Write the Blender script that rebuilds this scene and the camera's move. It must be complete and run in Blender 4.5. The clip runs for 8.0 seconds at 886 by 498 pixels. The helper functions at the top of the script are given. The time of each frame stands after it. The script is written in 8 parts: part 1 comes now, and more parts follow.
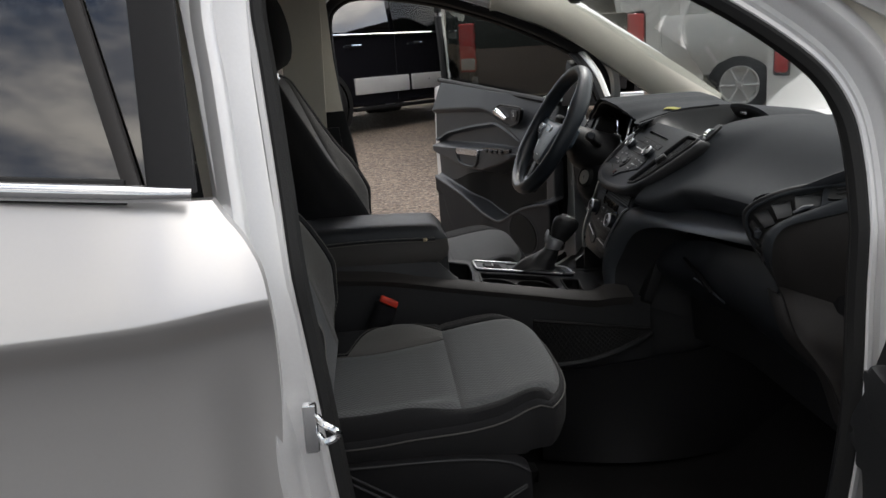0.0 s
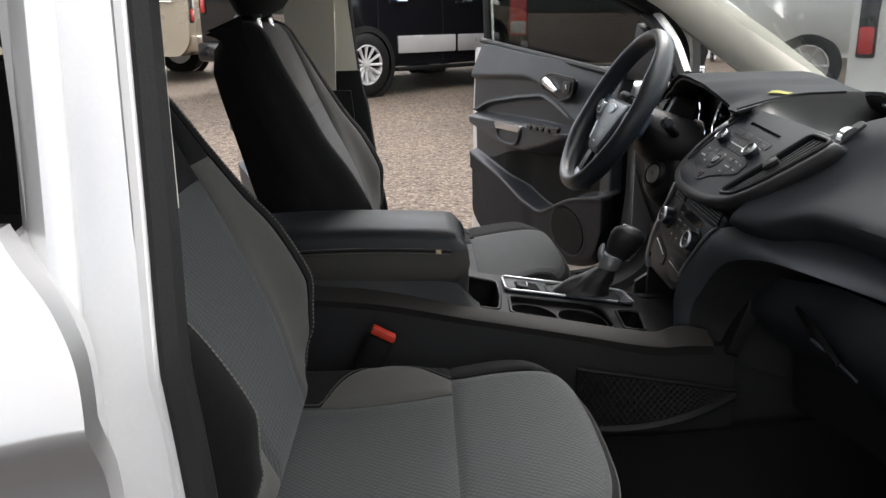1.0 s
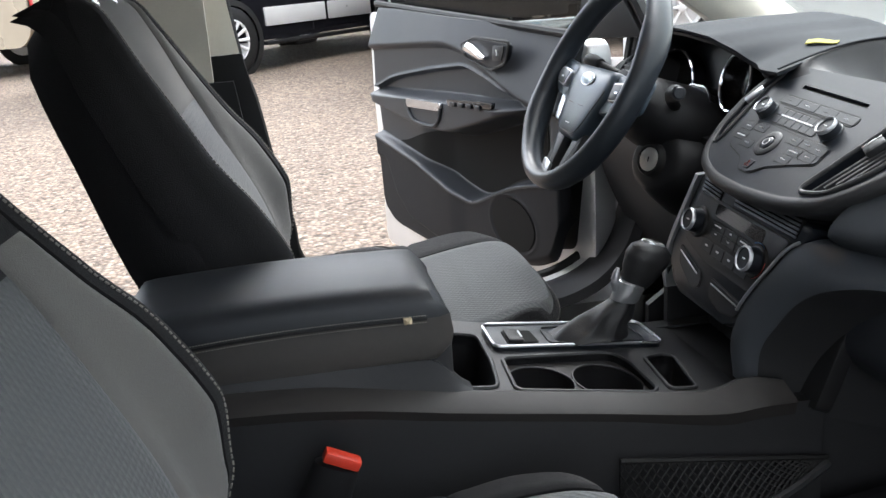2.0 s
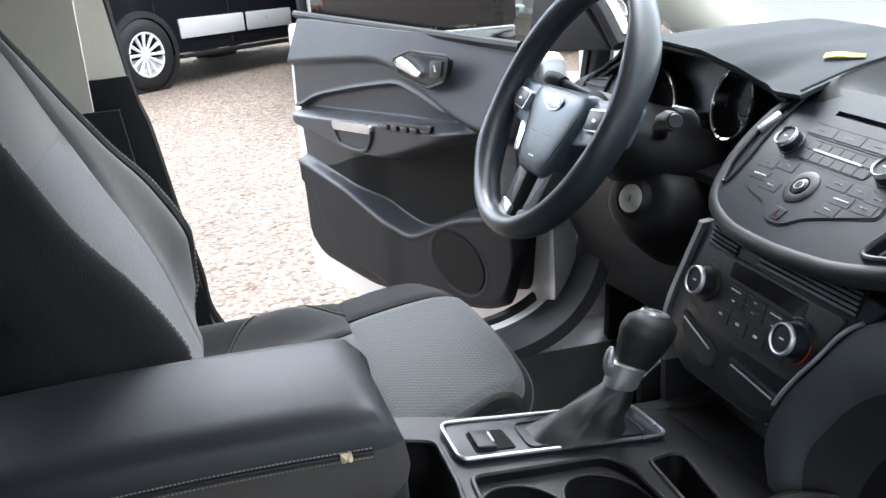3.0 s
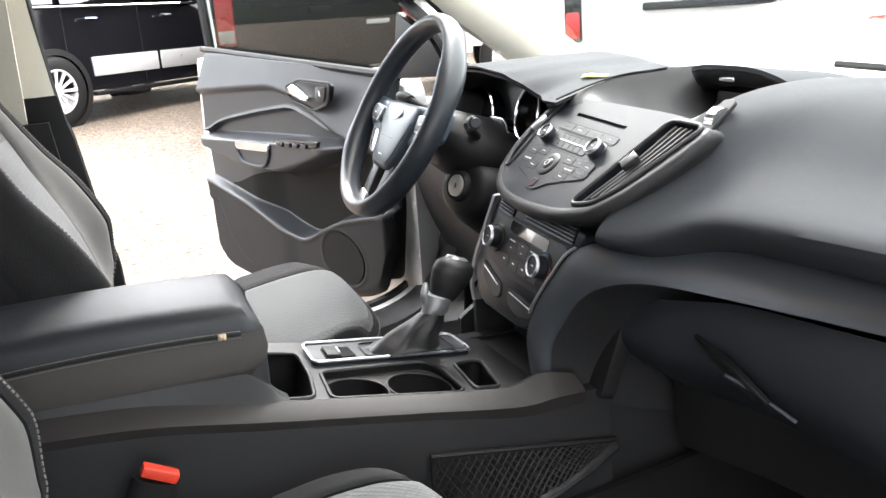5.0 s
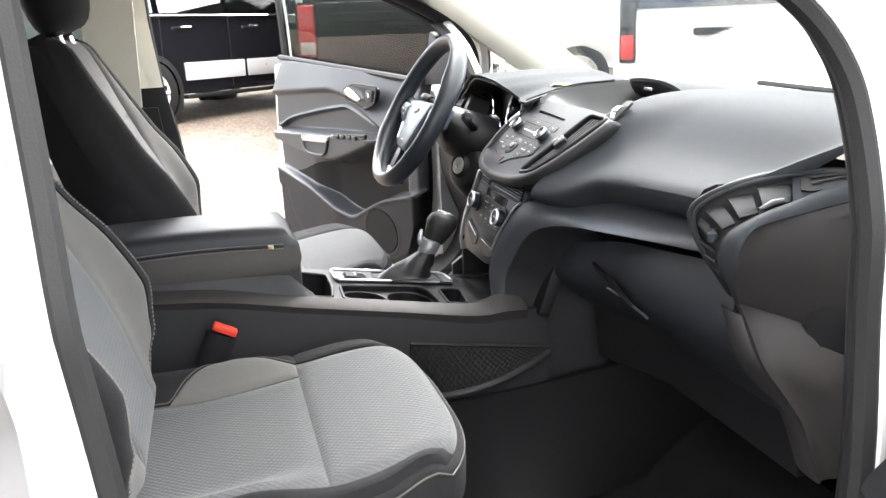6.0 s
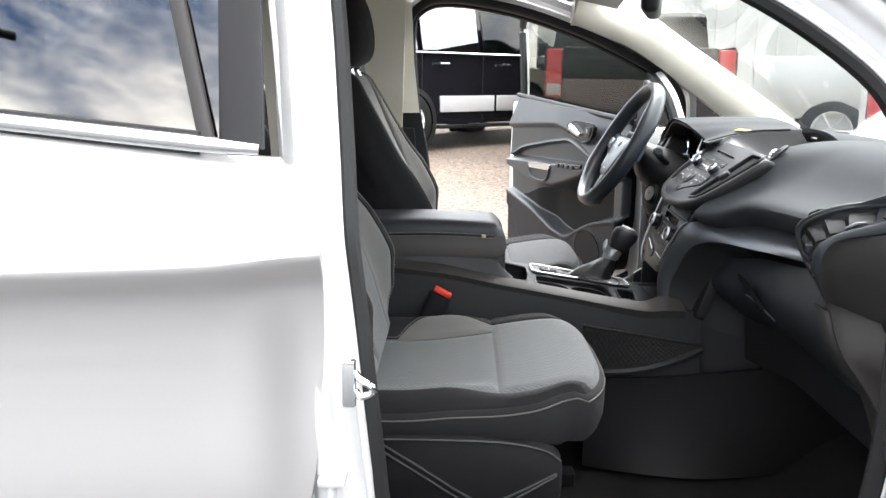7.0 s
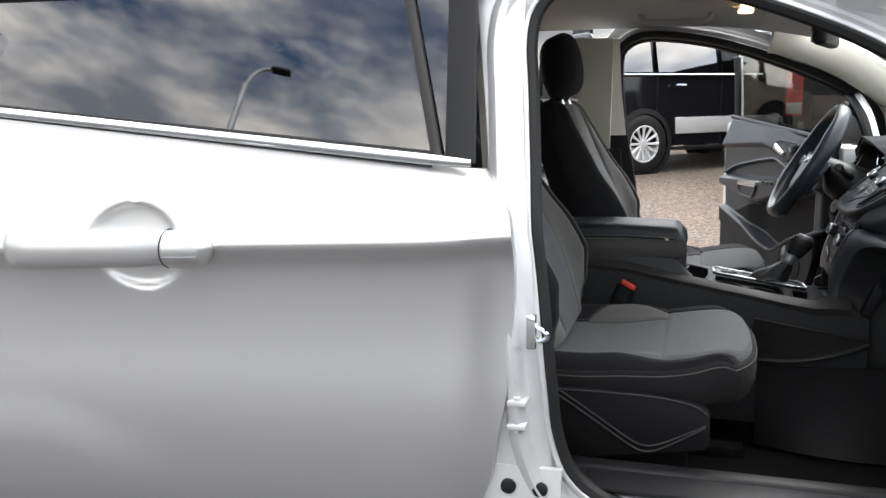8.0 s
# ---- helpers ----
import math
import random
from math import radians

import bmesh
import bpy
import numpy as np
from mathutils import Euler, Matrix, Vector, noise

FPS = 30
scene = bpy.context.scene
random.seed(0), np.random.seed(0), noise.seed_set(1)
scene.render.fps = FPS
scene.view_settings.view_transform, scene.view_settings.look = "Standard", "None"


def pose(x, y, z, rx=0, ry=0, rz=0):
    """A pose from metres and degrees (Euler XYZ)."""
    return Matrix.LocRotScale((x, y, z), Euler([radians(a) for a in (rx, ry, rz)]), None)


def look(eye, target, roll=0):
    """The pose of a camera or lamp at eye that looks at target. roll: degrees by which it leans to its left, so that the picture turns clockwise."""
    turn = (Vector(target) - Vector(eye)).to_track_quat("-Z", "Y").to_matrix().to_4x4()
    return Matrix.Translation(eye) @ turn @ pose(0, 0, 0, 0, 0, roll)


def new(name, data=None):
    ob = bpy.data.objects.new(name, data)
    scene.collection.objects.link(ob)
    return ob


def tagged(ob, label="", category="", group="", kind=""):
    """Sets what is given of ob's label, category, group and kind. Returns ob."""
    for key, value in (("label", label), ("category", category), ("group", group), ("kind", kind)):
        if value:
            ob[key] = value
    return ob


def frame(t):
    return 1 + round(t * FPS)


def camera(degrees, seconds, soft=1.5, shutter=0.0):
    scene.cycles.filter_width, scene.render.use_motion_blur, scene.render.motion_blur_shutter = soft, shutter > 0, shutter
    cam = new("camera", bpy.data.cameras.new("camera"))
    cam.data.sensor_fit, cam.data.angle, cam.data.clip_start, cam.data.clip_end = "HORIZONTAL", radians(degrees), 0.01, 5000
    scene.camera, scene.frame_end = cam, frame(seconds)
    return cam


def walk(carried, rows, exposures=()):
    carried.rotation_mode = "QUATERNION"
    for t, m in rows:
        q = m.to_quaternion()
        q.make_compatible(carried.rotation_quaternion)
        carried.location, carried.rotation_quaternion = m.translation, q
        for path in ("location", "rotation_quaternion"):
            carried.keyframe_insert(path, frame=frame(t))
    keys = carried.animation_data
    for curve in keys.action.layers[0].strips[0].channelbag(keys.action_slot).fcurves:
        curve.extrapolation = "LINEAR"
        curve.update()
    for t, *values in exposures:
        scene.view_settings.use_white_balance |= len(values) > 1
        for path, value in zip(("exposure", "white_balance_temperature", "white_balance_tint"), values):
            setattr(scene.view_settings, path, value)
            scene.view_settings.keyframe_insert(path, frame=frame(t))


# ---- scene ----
import functools

cam = camera(55.0, 8.0)
PATH = [
    (0, (-0.502, -1.717, 1.295), (-0.363, 0.225, 0.836), -3.3),
    (0.5, (-0.469, -1.479, 1.284), (-0.356, 0.462, 0.817), -1.3),
    (1, (-0.443, -1.282, 1.27), (-0.394, 0.643, 0.731), -0.2),
    (1.2, (-0.447, -1.166, 1.243), (-0.345, 0.748, 0.672), -1.7),
    (2.3, (-0.513, -0.769, 1.259), (-0.187, 1.102, 0.633), -3.8),
    (2.5, (-0.507, -0.711, 1.259), (-0.173, 1.167, 0.659), -3.8),
    (3, (-0.471, -0.61, 1.247), (-0.005, 1.235, 0.631), -4.4),
    (3.5, (-0.447, -0.574, 1.23), (0.163, 1.211, 0.564), -5.0),
    (4, (-0.445, -0.617, 1.227), (0.209, 1.164, 0.596), -5.3),
    (4.5, (-0.467, -0.749, 1.241), (0.211, 1.05, 0.691), -5.0),
    (4.7, (-0.474, -0.822, 1.24), (0.213, 0.976, 0.696), -4.3),
    (5.8, (-0.485, -1.29, 1.252), (0.025, 0.571, 0.726), -2.3),
    (6, (-0.49, -1.38, 1.244), (0.008, 0.492, 0.746), -2.1),
    (6.5, (-0.5, -1.59, 1.257), (-0.13, 0.325, 0.815), -2.3),
    (7, (-0.475, -1.773, 1.249), (-0.505, 0.186, 0.847), 0.8),
    (7.5, (-0.425, -1.984, 1.257), (-0.788, -0.048, 0.91), -1.4),
    (8, (-0.343, -2.142, 1.268), (-0.92, -0.259, 0.918), -0.8),
]
walk(cam, [(t, look(eye, target, roll)) for t, eye, target, roll in PATH], exposures=[(0.0, 0.16, 6450, 11), (0.5, 0.50, 6450, 11), (1.0, 0.86, 6450, 11), (2.5, 2.08, 5900, 9), (3.0, 2.20, 5850, 9), (3.5, 2.24, 6000, 9), (4.0, 2.36, 6250, 10), (4.5, 2.57, 6450, 10), (6.0, 2.88, 6450, 11), (6.5, 2.86, 6350, 10), (7.0, 2.28, 6300, 10), (7.5, 1.78, 6300, 10), (8.0, 1.22, 6250, 10)])
# light settings
SKY_STRENGTH, SUN_STRENGTH, SUN_ELEVATION, SUN_AZIMUTH = 0.135, 1.0, 42.0, 25.0
CLOUD_DARK, CLOUD_LIGHT = (3.9, 4.1, 4.6), (15.2, 14.3, 12.9)

GLOW = 0.66, 2.2
SUN_WAY = Vector((math.sin(radians(SUN_AZIMUTH)) * math.cos(radians(SUN_ELEVATION)),
                  math.cos(radians(SUN_AZIMUTH)) * math.cos(radians(SUN_ELEVATION)), math.sin(radians(SUN_ELEVATION))))

# ---- daylight: a bright broken overcast, the sun veiled ----
world = bpy.data.worlds.new("sky")
scene.world = world
world.use_nodes = True
wn, wl = world.node_tree.nodes, world.node_tree.links
wn.clear()
w_out = wn.new("ShaderNodeOutputWorld")
w_bg = wn.new("ShaderNodeBackground")
w_bg.inputs["Strength"].default_value = SKY_STRENGTH
w_sky = wn.new("ShaderNodeTexSky")
w_sky.sky_type = "NISHITA"
w_sky.sun_disc = False
w_sky.sun_elevation, w_sky.sun_rotation = radians(SUN_ELEVATION), radians(SUN_AZIMUTH)
w_co = wn.new("ShaderNodeTexCoord")
w_map = wn.new("ShaderNodeMapping")
w_map.inputs["Scale"].default_value = (1.0, 1.0, 2.6)
w_no = wn.new("ShaderNodeTexNoise")
w_no.inputs["Scale"].default_value, w_no.inputs["Detail"].default_value, w_no.inputs["Roughness"].default_value = 4.2, 8.0, 0.55
w_rp = wn.new("ShaderNodeValToRGB")
w_rp.color_ramp.elements[0].position, w_rp.color_ramp.elements[1].position = 0.36, 0.56
w_no2 = wn.new("ShaderNodeTexNoise")
w_no2.inputs["Scale"].default_value, w_no2.inputs["Detail"].default_value = 6.5, 6.0
w_cl = wn.new("ShaderNodeValToRGB")
w_cl.color_ramp.elements[0].position, w_cl.color_ramp.elements[1].position = 0.38, 0.62
w_cl.color_ramp.elements[0].color, w_cl.color_ramp.elements[1].color = (*CLOUD_DARK, 1), (*CLOUD_LIGHT, 1)
w_mx = wn.new("ShaderNodeMix")
w_mx.data_type = "RGBA"
wl.new(w_co.outputs["Generated"], w_map.inputs["Vector"])
wl.new(w_map.outputs["Vector"], w_no.inputs["Vector"])
wl.new(w_map.outputs["Vector"], w_no2.inputs["Vector"])
wl.new(w_no.outputs["Fac"], w_rp.inputs["Fac"])
wl.new(w_no2.outputs["Fac"], w_cl.inputs["Fac"])
wl.new(w_rp.outputs["Color"], w_mx.inputs["Factor"])
wl.new(w_sky.outputs["Color"], w_mx.inputs["A"])
wl.new(w_cl.outputs["Color"], w_mx.inputs["B"])
# the cloud is thinner and brighter round the veiled sun
w_dot = wn.new("ShaderNodeVectorMath")
w_dot.operation = "DOT_PRODUCT"
w_dot.inputs[1].default_value = SUN_WAY
w_glow = wn.new("ShaderNodeMapRange")
w_glow.interpolation_type = "SMOOTHSTEP"
w_glow.inputs["From Min"].default_value, w_glow.inputs["From Max"].default_value = -0.45, 1.0
w_glow.inputs["To Min"].default_value, w_glow.inputs["To Max"].default_value = GLOW
w_gain = wn.new("ShaderNodeVectorMath")
w_gain.operation = "SCALE"
wl.new(w_co.outputs["Generated"], w_dot.inputs[0])
wl.new(w_dot.outputs["Value"], w_glow.inputs["Value"])
wl.new(w_mx.outputs["Result"], w_gain.inputs[0])
wl.new(w_glow.outputs["Result"], w_gain.inputs["Scale"])
wl.new(w_gain.outputs["Vector"], w_bg.inputs["Color"])
wl.new(w_bg.outputs["Background"], w_out.inputs["Surface"])

sun = new("sun", bpy.data.lights.new("sun", "SUN"))
sun.data.energy, sun.data.angle, sun.data.color = SUN_STRENGTH, radians(18), (1.0, 0.97, 0.93)
sun.matrix_world = look(SUN_WAY * 30, (0, 0, 0))

# ---- materials ----
def material(name, colour, rough=0.5, metal=0.0, grain=0.0, grain_scale=40.0, bump=0.0, bump_scale=200.0, stain=0.0,
             stain_scale=4.0, coat=0.0, spec=0.5, sheen=0.0, cells=False):
    """A principled surface with two scales of variation: fine grain and broad stains, and a fine relief."""
    m = bpy.data.materials.new(name)
    m.use_nodes = True
    n, l = m.node_tree.nodes, m.node_tree.links
    b = n["Principled BSDF"]
    b.inputs["Roughness"].default_value, b.inputs["Metallic"].default_value = rough, metal
    b.inputs["Coat Weight"].default_value, b.inputs["Specular IOR Level"].default_value = coat, spec
    b.inputs["Sheen Weight"].default_value = sheen
    co = n.new("ShaderNodeTexCoord")
    fine = n.new("ShaderNodeTexNoise")
    fine.inputs["Scale"].default_value, fine.inputs["Detail"].default_value = grain_scale, 4
    broad = n.new("ShaderNodeTexNoise")
    broad.inputs["Scale"].default_value, broad.inputs["Detail"].default_value = stain_scale, 5
    l.new(co.outputs["Object"], fine.inputs["Vector"])
    l.new(co.outputs["Object"], broad.inputs["Vector"])
    a = n.new("ShaderNodeMapRange")
    a.inputs["To Min"].default_value, a.inputs["To Max"].default_value = 1 - grain, 1 + grain
    c = n.new("ShaderNodeMapRange")
    c.inputs["From Min"].default_value, c.inputs["From Max"].default_value = 0.3, 0.7
    c.inputs["To Min"].default_value, c.inputs["To Max"].default_value = 1 - stain, 1 + stain
    l.new(fine.outputs["Fac"], a.inputs["Value"])
    l.new(broad.outputs["Fac"], c.inputs["Value"])
    k = n.new("ShaderNodeMath")
    k.operation = "MULTIPLY"
    l.new(a.outputs["Result"], k.inputs[0])
    l.new(c.outputs["Result"], k.inputs[1])
    v = n.new("ShaderNodeVectorMath")
    v.operation = "SCALE"
    v.inputs[0].default_value = colour
    l.new(k.outputs["Value"], v.inputs["Scale"])
    l.new(v.outputs["Vector"], b.inputs["Base Color"])
    r = n.new("ShaderNodeMapRange")
    r.inputs["To Min"].default_value, r.inputs["To Max"].default_value = max(rough - 0.08, 0.02), min(rough + 0.08, 1)
    l.new(broad.outputs["Fac"], r.inputs["Value"])
    if stain:
        l.new(r.outputs["Result"], b.inputs["Roughness"])
    if bump:
        t = n.new("ShaderNodeTexVoronoi" if cells else "ShaderNodeTexNoise")
        t.inputs["Scale"].default_value = bump_scale
        l.new(co.outputs["Object"], t.inputs["Vector"])
        if cells:
            # an even weave, set askew
            t.inputs["Randomness"].default_value = 0.18
            turn = n.new("ShaderNodeMapping")
            turn.inputs["Rotation"].default_value = (0, 0, radians(38))
            l.new(co.outputs["Object"], turn.inputs["Vector"])
            l.new(turn.outputs["Vector"], t.inputs["Vector"])
        p = n.new("ShaderNodeBump")
        p.inputs["Strength"].default_value, p.inputs["Distance"].default_value = bump, 0.002
        l.new(t.outputs["Distance"] if cells else t.outputs["Fac"], p.inputs["Height"])
        l.new(p.outputs["Normal"], b.inputs["Normal"])
    return m


def glass_material(name, tint, ior=1.5, edge=0.85):
    """Sheet glass: clear through, tinted, with the mirror gloss of its angle."""
    m = bpy.data.materials.new(name)
    m.use_nodes = True
    n, l = m.node_tree.nodes, m.node_tree.links
    n.remove(n["Principled BSDF"])
    t = n.new("ShaderNodeBsdfTransparent")
    t.inputs["Color"].default_value = (*tint, 1)
    g = n.new("ShaderNodeBsdfGlossy")
    g.inputs["Roughness"].default_value = 0.015
    w = n.new("ShaderNodeLayerWeight")
    w.inputs["Blend"].default_value = 0.5
    p = n.new("ShaderNodeMath")
    p.operation, p.inputs[1].default_value = "POWER", 4.0
    l.new(w.outputs["Facing"], p.inputs[0])
    f = n.new("ShaderNodeMapRange")
    f.inputs["To Min"].default_value, f.inputs["To Max"].default_value = ((ior - 1) / (ior + 1)) ** 2, edge
    l.new(p.outputs["Value"], f.inputs["Value"])
    mx = n.new("ShaderNodeMixShader")
    l.new(f.outputs["Result"], mx.inputs["Fac"])
    l.new(t.outputs["BSDF"], mx.inputs[1])
    l.new(g.outputs["BSDF"], mx.inputs[2])
    l.new(mx.outputs["Shader"], n["Material Output"].inputs["Surface"])
    return m


SILVER = material("silver_paint", (0.71, 0.70, 0.69), 0.30, 0.88, 0.015, 260, 0, stain=0.0, coat=0.0)
JAMB = material("silver_jamb_paint", (0.70, 0.70, 0.70), 0.32, 0.35, 0.04, 300, stain=0.06, stain_scale=6, coat=0.4)
PLASTIC = material("charcoal_grained_plastic", (0.022, 0.0225, 0.024), 0.48, 0, 0.10, 160, 0.10, 1600, 0.10, 5, spec=0.34)
SOFT = material("soft_touch_dash_skin", (0.030, 0.0335, 0.038), 0.74, 0, 0.10, 140, 0.14, 1800, 0.10, 4, spec=0.13)
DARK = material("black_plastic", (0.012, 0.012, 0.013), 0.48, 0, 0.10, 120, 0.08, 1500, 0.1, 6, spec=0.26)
SATIN = material("satin_black_panel", (0.0095, 0.0120, 0.0165), 0.40, 0, 0.06, 120, 0.05, 1500, 0.06, 5, spec=0.36)
STRIP = material("satin_trim", (0.052, 0.058, 0.067), 0.36, 0, 0.05, 200, 0.04, 1500, 0.06, 5)
TAUPE = material("taupe_plastic", (0.025, 0.023, 0.022), 0.55, 0, 0.10, 160, 0.10, 1600, 0.10, 5, spec=0.35)
PIANO = material("gloss_black", (0.008, 0.008, 0.009), 0.12, 0, 0.05, 60, stain=0.05, coat=0.6)
FABRIC = material("grey_woven_fabric", (0.062, 0.066, 0.068), 0.92, 0, 0.22, 700, 0.55, 170, 0.10, 5, sheen=0.15, cells=True)
FABRIC_PLAIN = material("grey_knit_fabric", (0.106, 0.103, 0.097), 0.92, 0, 0.20, 900, 0.5, 1100, 0.08, 6, sheen=0.15)
CLOTH = material("black_seat_cloth", (0.011, 0.011, 0.012), 0.88, 0, 0.2, 700, 0.5, 900, 0.12, 6, sheen=0.03, spec=0.25)
LEATHER = material("black_vinyl", (0.019, 0.0215, 0.025), 0.46, 0, 0.10, 120, 0.12, 900, 0.12, 7, spec=0.40)
THREAD = material("pale_stitching", (0.22, 0.21, 0.185), 0.85, 0, 0.25, 300)
CHROME = material("chrome", (0.82, 0.83, 0.84), 0.10, 1.0, 0.02, 80, stain=0.03)
BRUSHED = material("satin_silver_trim", (0.55, 0.56, 0.58), 0.28, 0.85, 0.05, 300, stain=0.05)
CREAM = material("cream_pillar_trim", (0.70, 0.67, 0.58), 0.75, 0, 0.05, 250, 0.25, 800, 0.05, 5)
LINER = material("grey_headliner", (0.52, 0.51, 0.49), 0.9, 0, 0.06, 500, 0.4, 900, 0.05, 4)
RUBBER = material("black_rubber", (0.009, 0.009, 0.009), 0.60, 0, 0.15, 90, 0.2, 500, 0.15, 9, spec=0.35)
CARPET = material("black_carpet", (0.015, 0.0148, 0.0150), 0.97, 0, 0.35, 400, 0.9, 600, 0.25, 7, spec=0.2)
RED = material("red_plastic", (0.62, 0.045, 0.02), 0.4, 0, 0.05, 200, 0.05, 500)
LENS_RED = material("red_lamp_lens", (0.55, 0.02, 0.02), 0.15, 0, 0.15, 90, stain=0.1, coat=0.7)
LENS_CLEAR = material("clear_lamp_lens", (0.42, 0.40, 0.38), 0.15, 0, 0.1, 90, coat=0.7)
BLACKPAINT = material("black_car_paint", (0.008, 0.008, 0.010), 0.10, 0, 0.05, 200, stain=0.08, coat=0.0, spec=0.30)
WHITEPAINT = material("white_car_paint", (0.80, 0.80, 0.79), 0.25, 0, 0.02, 200, stain=0.03, coat=0.8)
TANPAINT = material("tan_car_paint", (0.36, 0.30, 0.22), 0.28, 0.3, 0.04, 300, stain=0.05, coat=0.8)
TRUCKSILVER = material("pale_silver_truck_paint", (0.74, 0.73, 0.71), 0.25, 0.2, 0.03, 300, stain=0.04, coat=0.5)
ALLOY = material("alloy_wheel", (0.72, 0.72, 0.72), 0.3, 0.25, 0.06, 80, stain=0.12)
WALLWHITE = material("white_metal_siding", (0.86, 0.86, 0.84), 0.5, 0, 0.03, 60, stain=0.06, stain_scale=1.5)
LEAFGREEN = material("leaf_green", (0.10, 0.15, 0.035), 0.7, 0, 0.35, 3, stain=0.35, stain_scale=1.3)
LEAFPALE = material("yellow_green_leaf", (0.20, 0.20, 0.05), 0.7, 0, 0.35, 3, stain=0.3, stain_scale=1.3)
BARK = material("bark", (0.12, 0.09, 0.07), 0.9, 0, 0.3, 20, 0.6, 30, 0.2, 3)
GALV = material("galvanised_steel", (0.35, 0.36, 0.37), 0.45, 0.7, 0.1, 40, stain=0.15)
RIMHIDE = material("smooth_wheel_leather", (0.021, 0.026, 0.032), 0.34, 0, 0.10, 120, 0.10, 900, 0.10, 7, spec=0.45)
PRINT = material("pale_print", (0.80, 0.81, 0.82), 0.45, 0, 0.05, 200)
GLASS_DARK = glass_material("privacy_glass", (0.10, 0.105, 0.11), 2.5)
GLASS = glass_material("window_glass", (0.45, 0.47, 0.46), 1.36, 0.35)
GLASS_FRONT = glass_material("windscreen_glass", (0.80, 0.82, 0.81), 1.42)


def gravel_material():
    m = material("tan_gravel", (0.300, 0.262, 0.225), 0.95, 0, 0.3, 55, 0.0, stain=0.16, stain_scale=0.6)
    n, l = m.node_tree.nodes, m.node_tree.links
    b = n["Principled BSDF"]
    co = n.new("ShaderNodeTexCoord")
    vo = n.new("ShaderNodeTexVoronoi")
    vo.inputs["Scale"].default_value = 42
    l.new(co.outputs["Object"], vo.inputs["Vector"])
    ra = n.new("ShaderNodeValToRGB")
    e = ra.color_ramp.elements
    e[0].color, e[1].color = (0.13, 0.105, 0.085, 1), (0.66, 0.62, 0.58, 1)
    e.new(0.35).color = (0.43, 0.385, 0.34, 1)
    e.new(0.7).color = (0.38, 0.31, 0.26, 1)
    sep = n.new("ShaderNodeSeparateColor")
    l.new(vo.outputs["Color"], sep.inputs["Color"])
    l.new(sep.outputs["Red"], ra.inputs["Fac"])
    vm = n.new("ShaderNodeVectorMath")
    vm.operation = "MULTIPLY"
    old = b.inputs["Base Color"].links[0].from_socket
    gain = n.new("ShaderNodeVectorMath")
    gain.operation = "SCALE"
    l.new(old, gain.inputs[0])
    # each stone lightens at its middle and darkens towards its edges
    gap = n.new("ShaderNodeMapRange")
    gap.inputs["From Min"].default_value, gap.inputs["From Max"].default_value = 0.25, 0.75
    gap.inputs["To Min"].default_value, gap.inputs["To Max"].default_value = 1.42, 0.70
    l.new(vo.outputs["Distance"], gap.inputs["Value"])
    l.new(gap.outputs["Result"], gain.inputs["Scale"])
    l.new(gain.outputs["Vector"], vm.inputs[0])
    l.new(ra.outputs["Color"], vm.inputs[1])
    l.new(vm.outputs["Vector"], b.inputs["Base Color"])
    bp = n.new("ShaderNodeBump")
    bp.inputs["Strength"].default_value, bp.inputs["Distance"].default_value = 0.9, 0.012
    bp.invert = True
    l.new(vo.outputs["Distance"], bp.inputs["Height"])
    l.new(bp.outputs["Normal"], b.inputs["Normal"])
    return m


GRAVEL = gravel_material()

UNSEEN_GROUND = material("unseen_grey_ground", (0.062, 0.062, 0.063), 0.9, 0, 0.3, 60, 0.5, 90, 0.2, 0.5)
HUB = material("slate_airbag_cover", (0.037, 0.054, 0.073), 0.32, 0, 0.06, 120, 0.06, 1500, 0.06, 5)
GAITER = material("soft_black_leather", (0.013, 0.013, 0.014), 0.50, 0, 0.12, 120, 0.15, 500, 0.12, 7, spec=0.40)
DOORTRIM = material("charcoal_door_trim", (0.0215, 0.0240, 0.0285), 0.46, 0, 0.10, 160, 0.06, 1600, 0.10, 5, spec=0.30)
TAUPEVINYL = material("taupe_vinyl", (0.060, 0.056, 0.052), 0.45, 0, 0.10, 120, 0.12, 900, 0.12, 7)
SHADED_TRIM = material("shaded_lower_trim", (0.0095, 0.010, 0.012), 0.62, 0, 0.10, 160, 0.08, 1600, 0.10, 5, spec=0.14)
# near-black plastic, also put in hollows for shade the shallow relief lacks
POCKET = material("shade_black_plastic", (0.006, 0.006, 0.006), 0.7, 0, 0.10, 160, spec=0.10)

# ---- mesh tools ----
def link(name, bm, mat, parent=None, label="", smooth=40):
    me = bpy.data.meshes.new(name)
    bmesh.ops.recalc_face_normals(bm, faces=bm.faces)
    for fc in bm.faces:
        fc.smooth = smooth > 0
    bm.to_mesh(me)
    bm.free()
    if smooth:
        me.set_sharp_from_angle(angle=radians(smooth))
    me.materials.append(mat)
    ob = new(name, me)
    ob.parent = parent
    if label:
        ob["label"] = label
    return ob


def part(name, bm, mat, parent, label="", smooth=40):
    return link(name, bm, mat, parent, label, smooth)


def thing(name, label, category, group="", at=None):
    ob = new(name)
    ob.empty_display_size = 0.1
    if at is not None:
        ob.matrix_basis = at
    return tagged(ob, label, category, group)


def group_part(name, parent, label="", at=None):
    """A part that has pieces of its own: an Empty under its thing, moved by at."""
    ob = new(name)
    if at:
        ob.matrix_basis = Matrix.Translation(at)
    ob.empty_display_size = 0.05
    ob.parent = parent
    if label:
        ob["label"] = label
    return ob


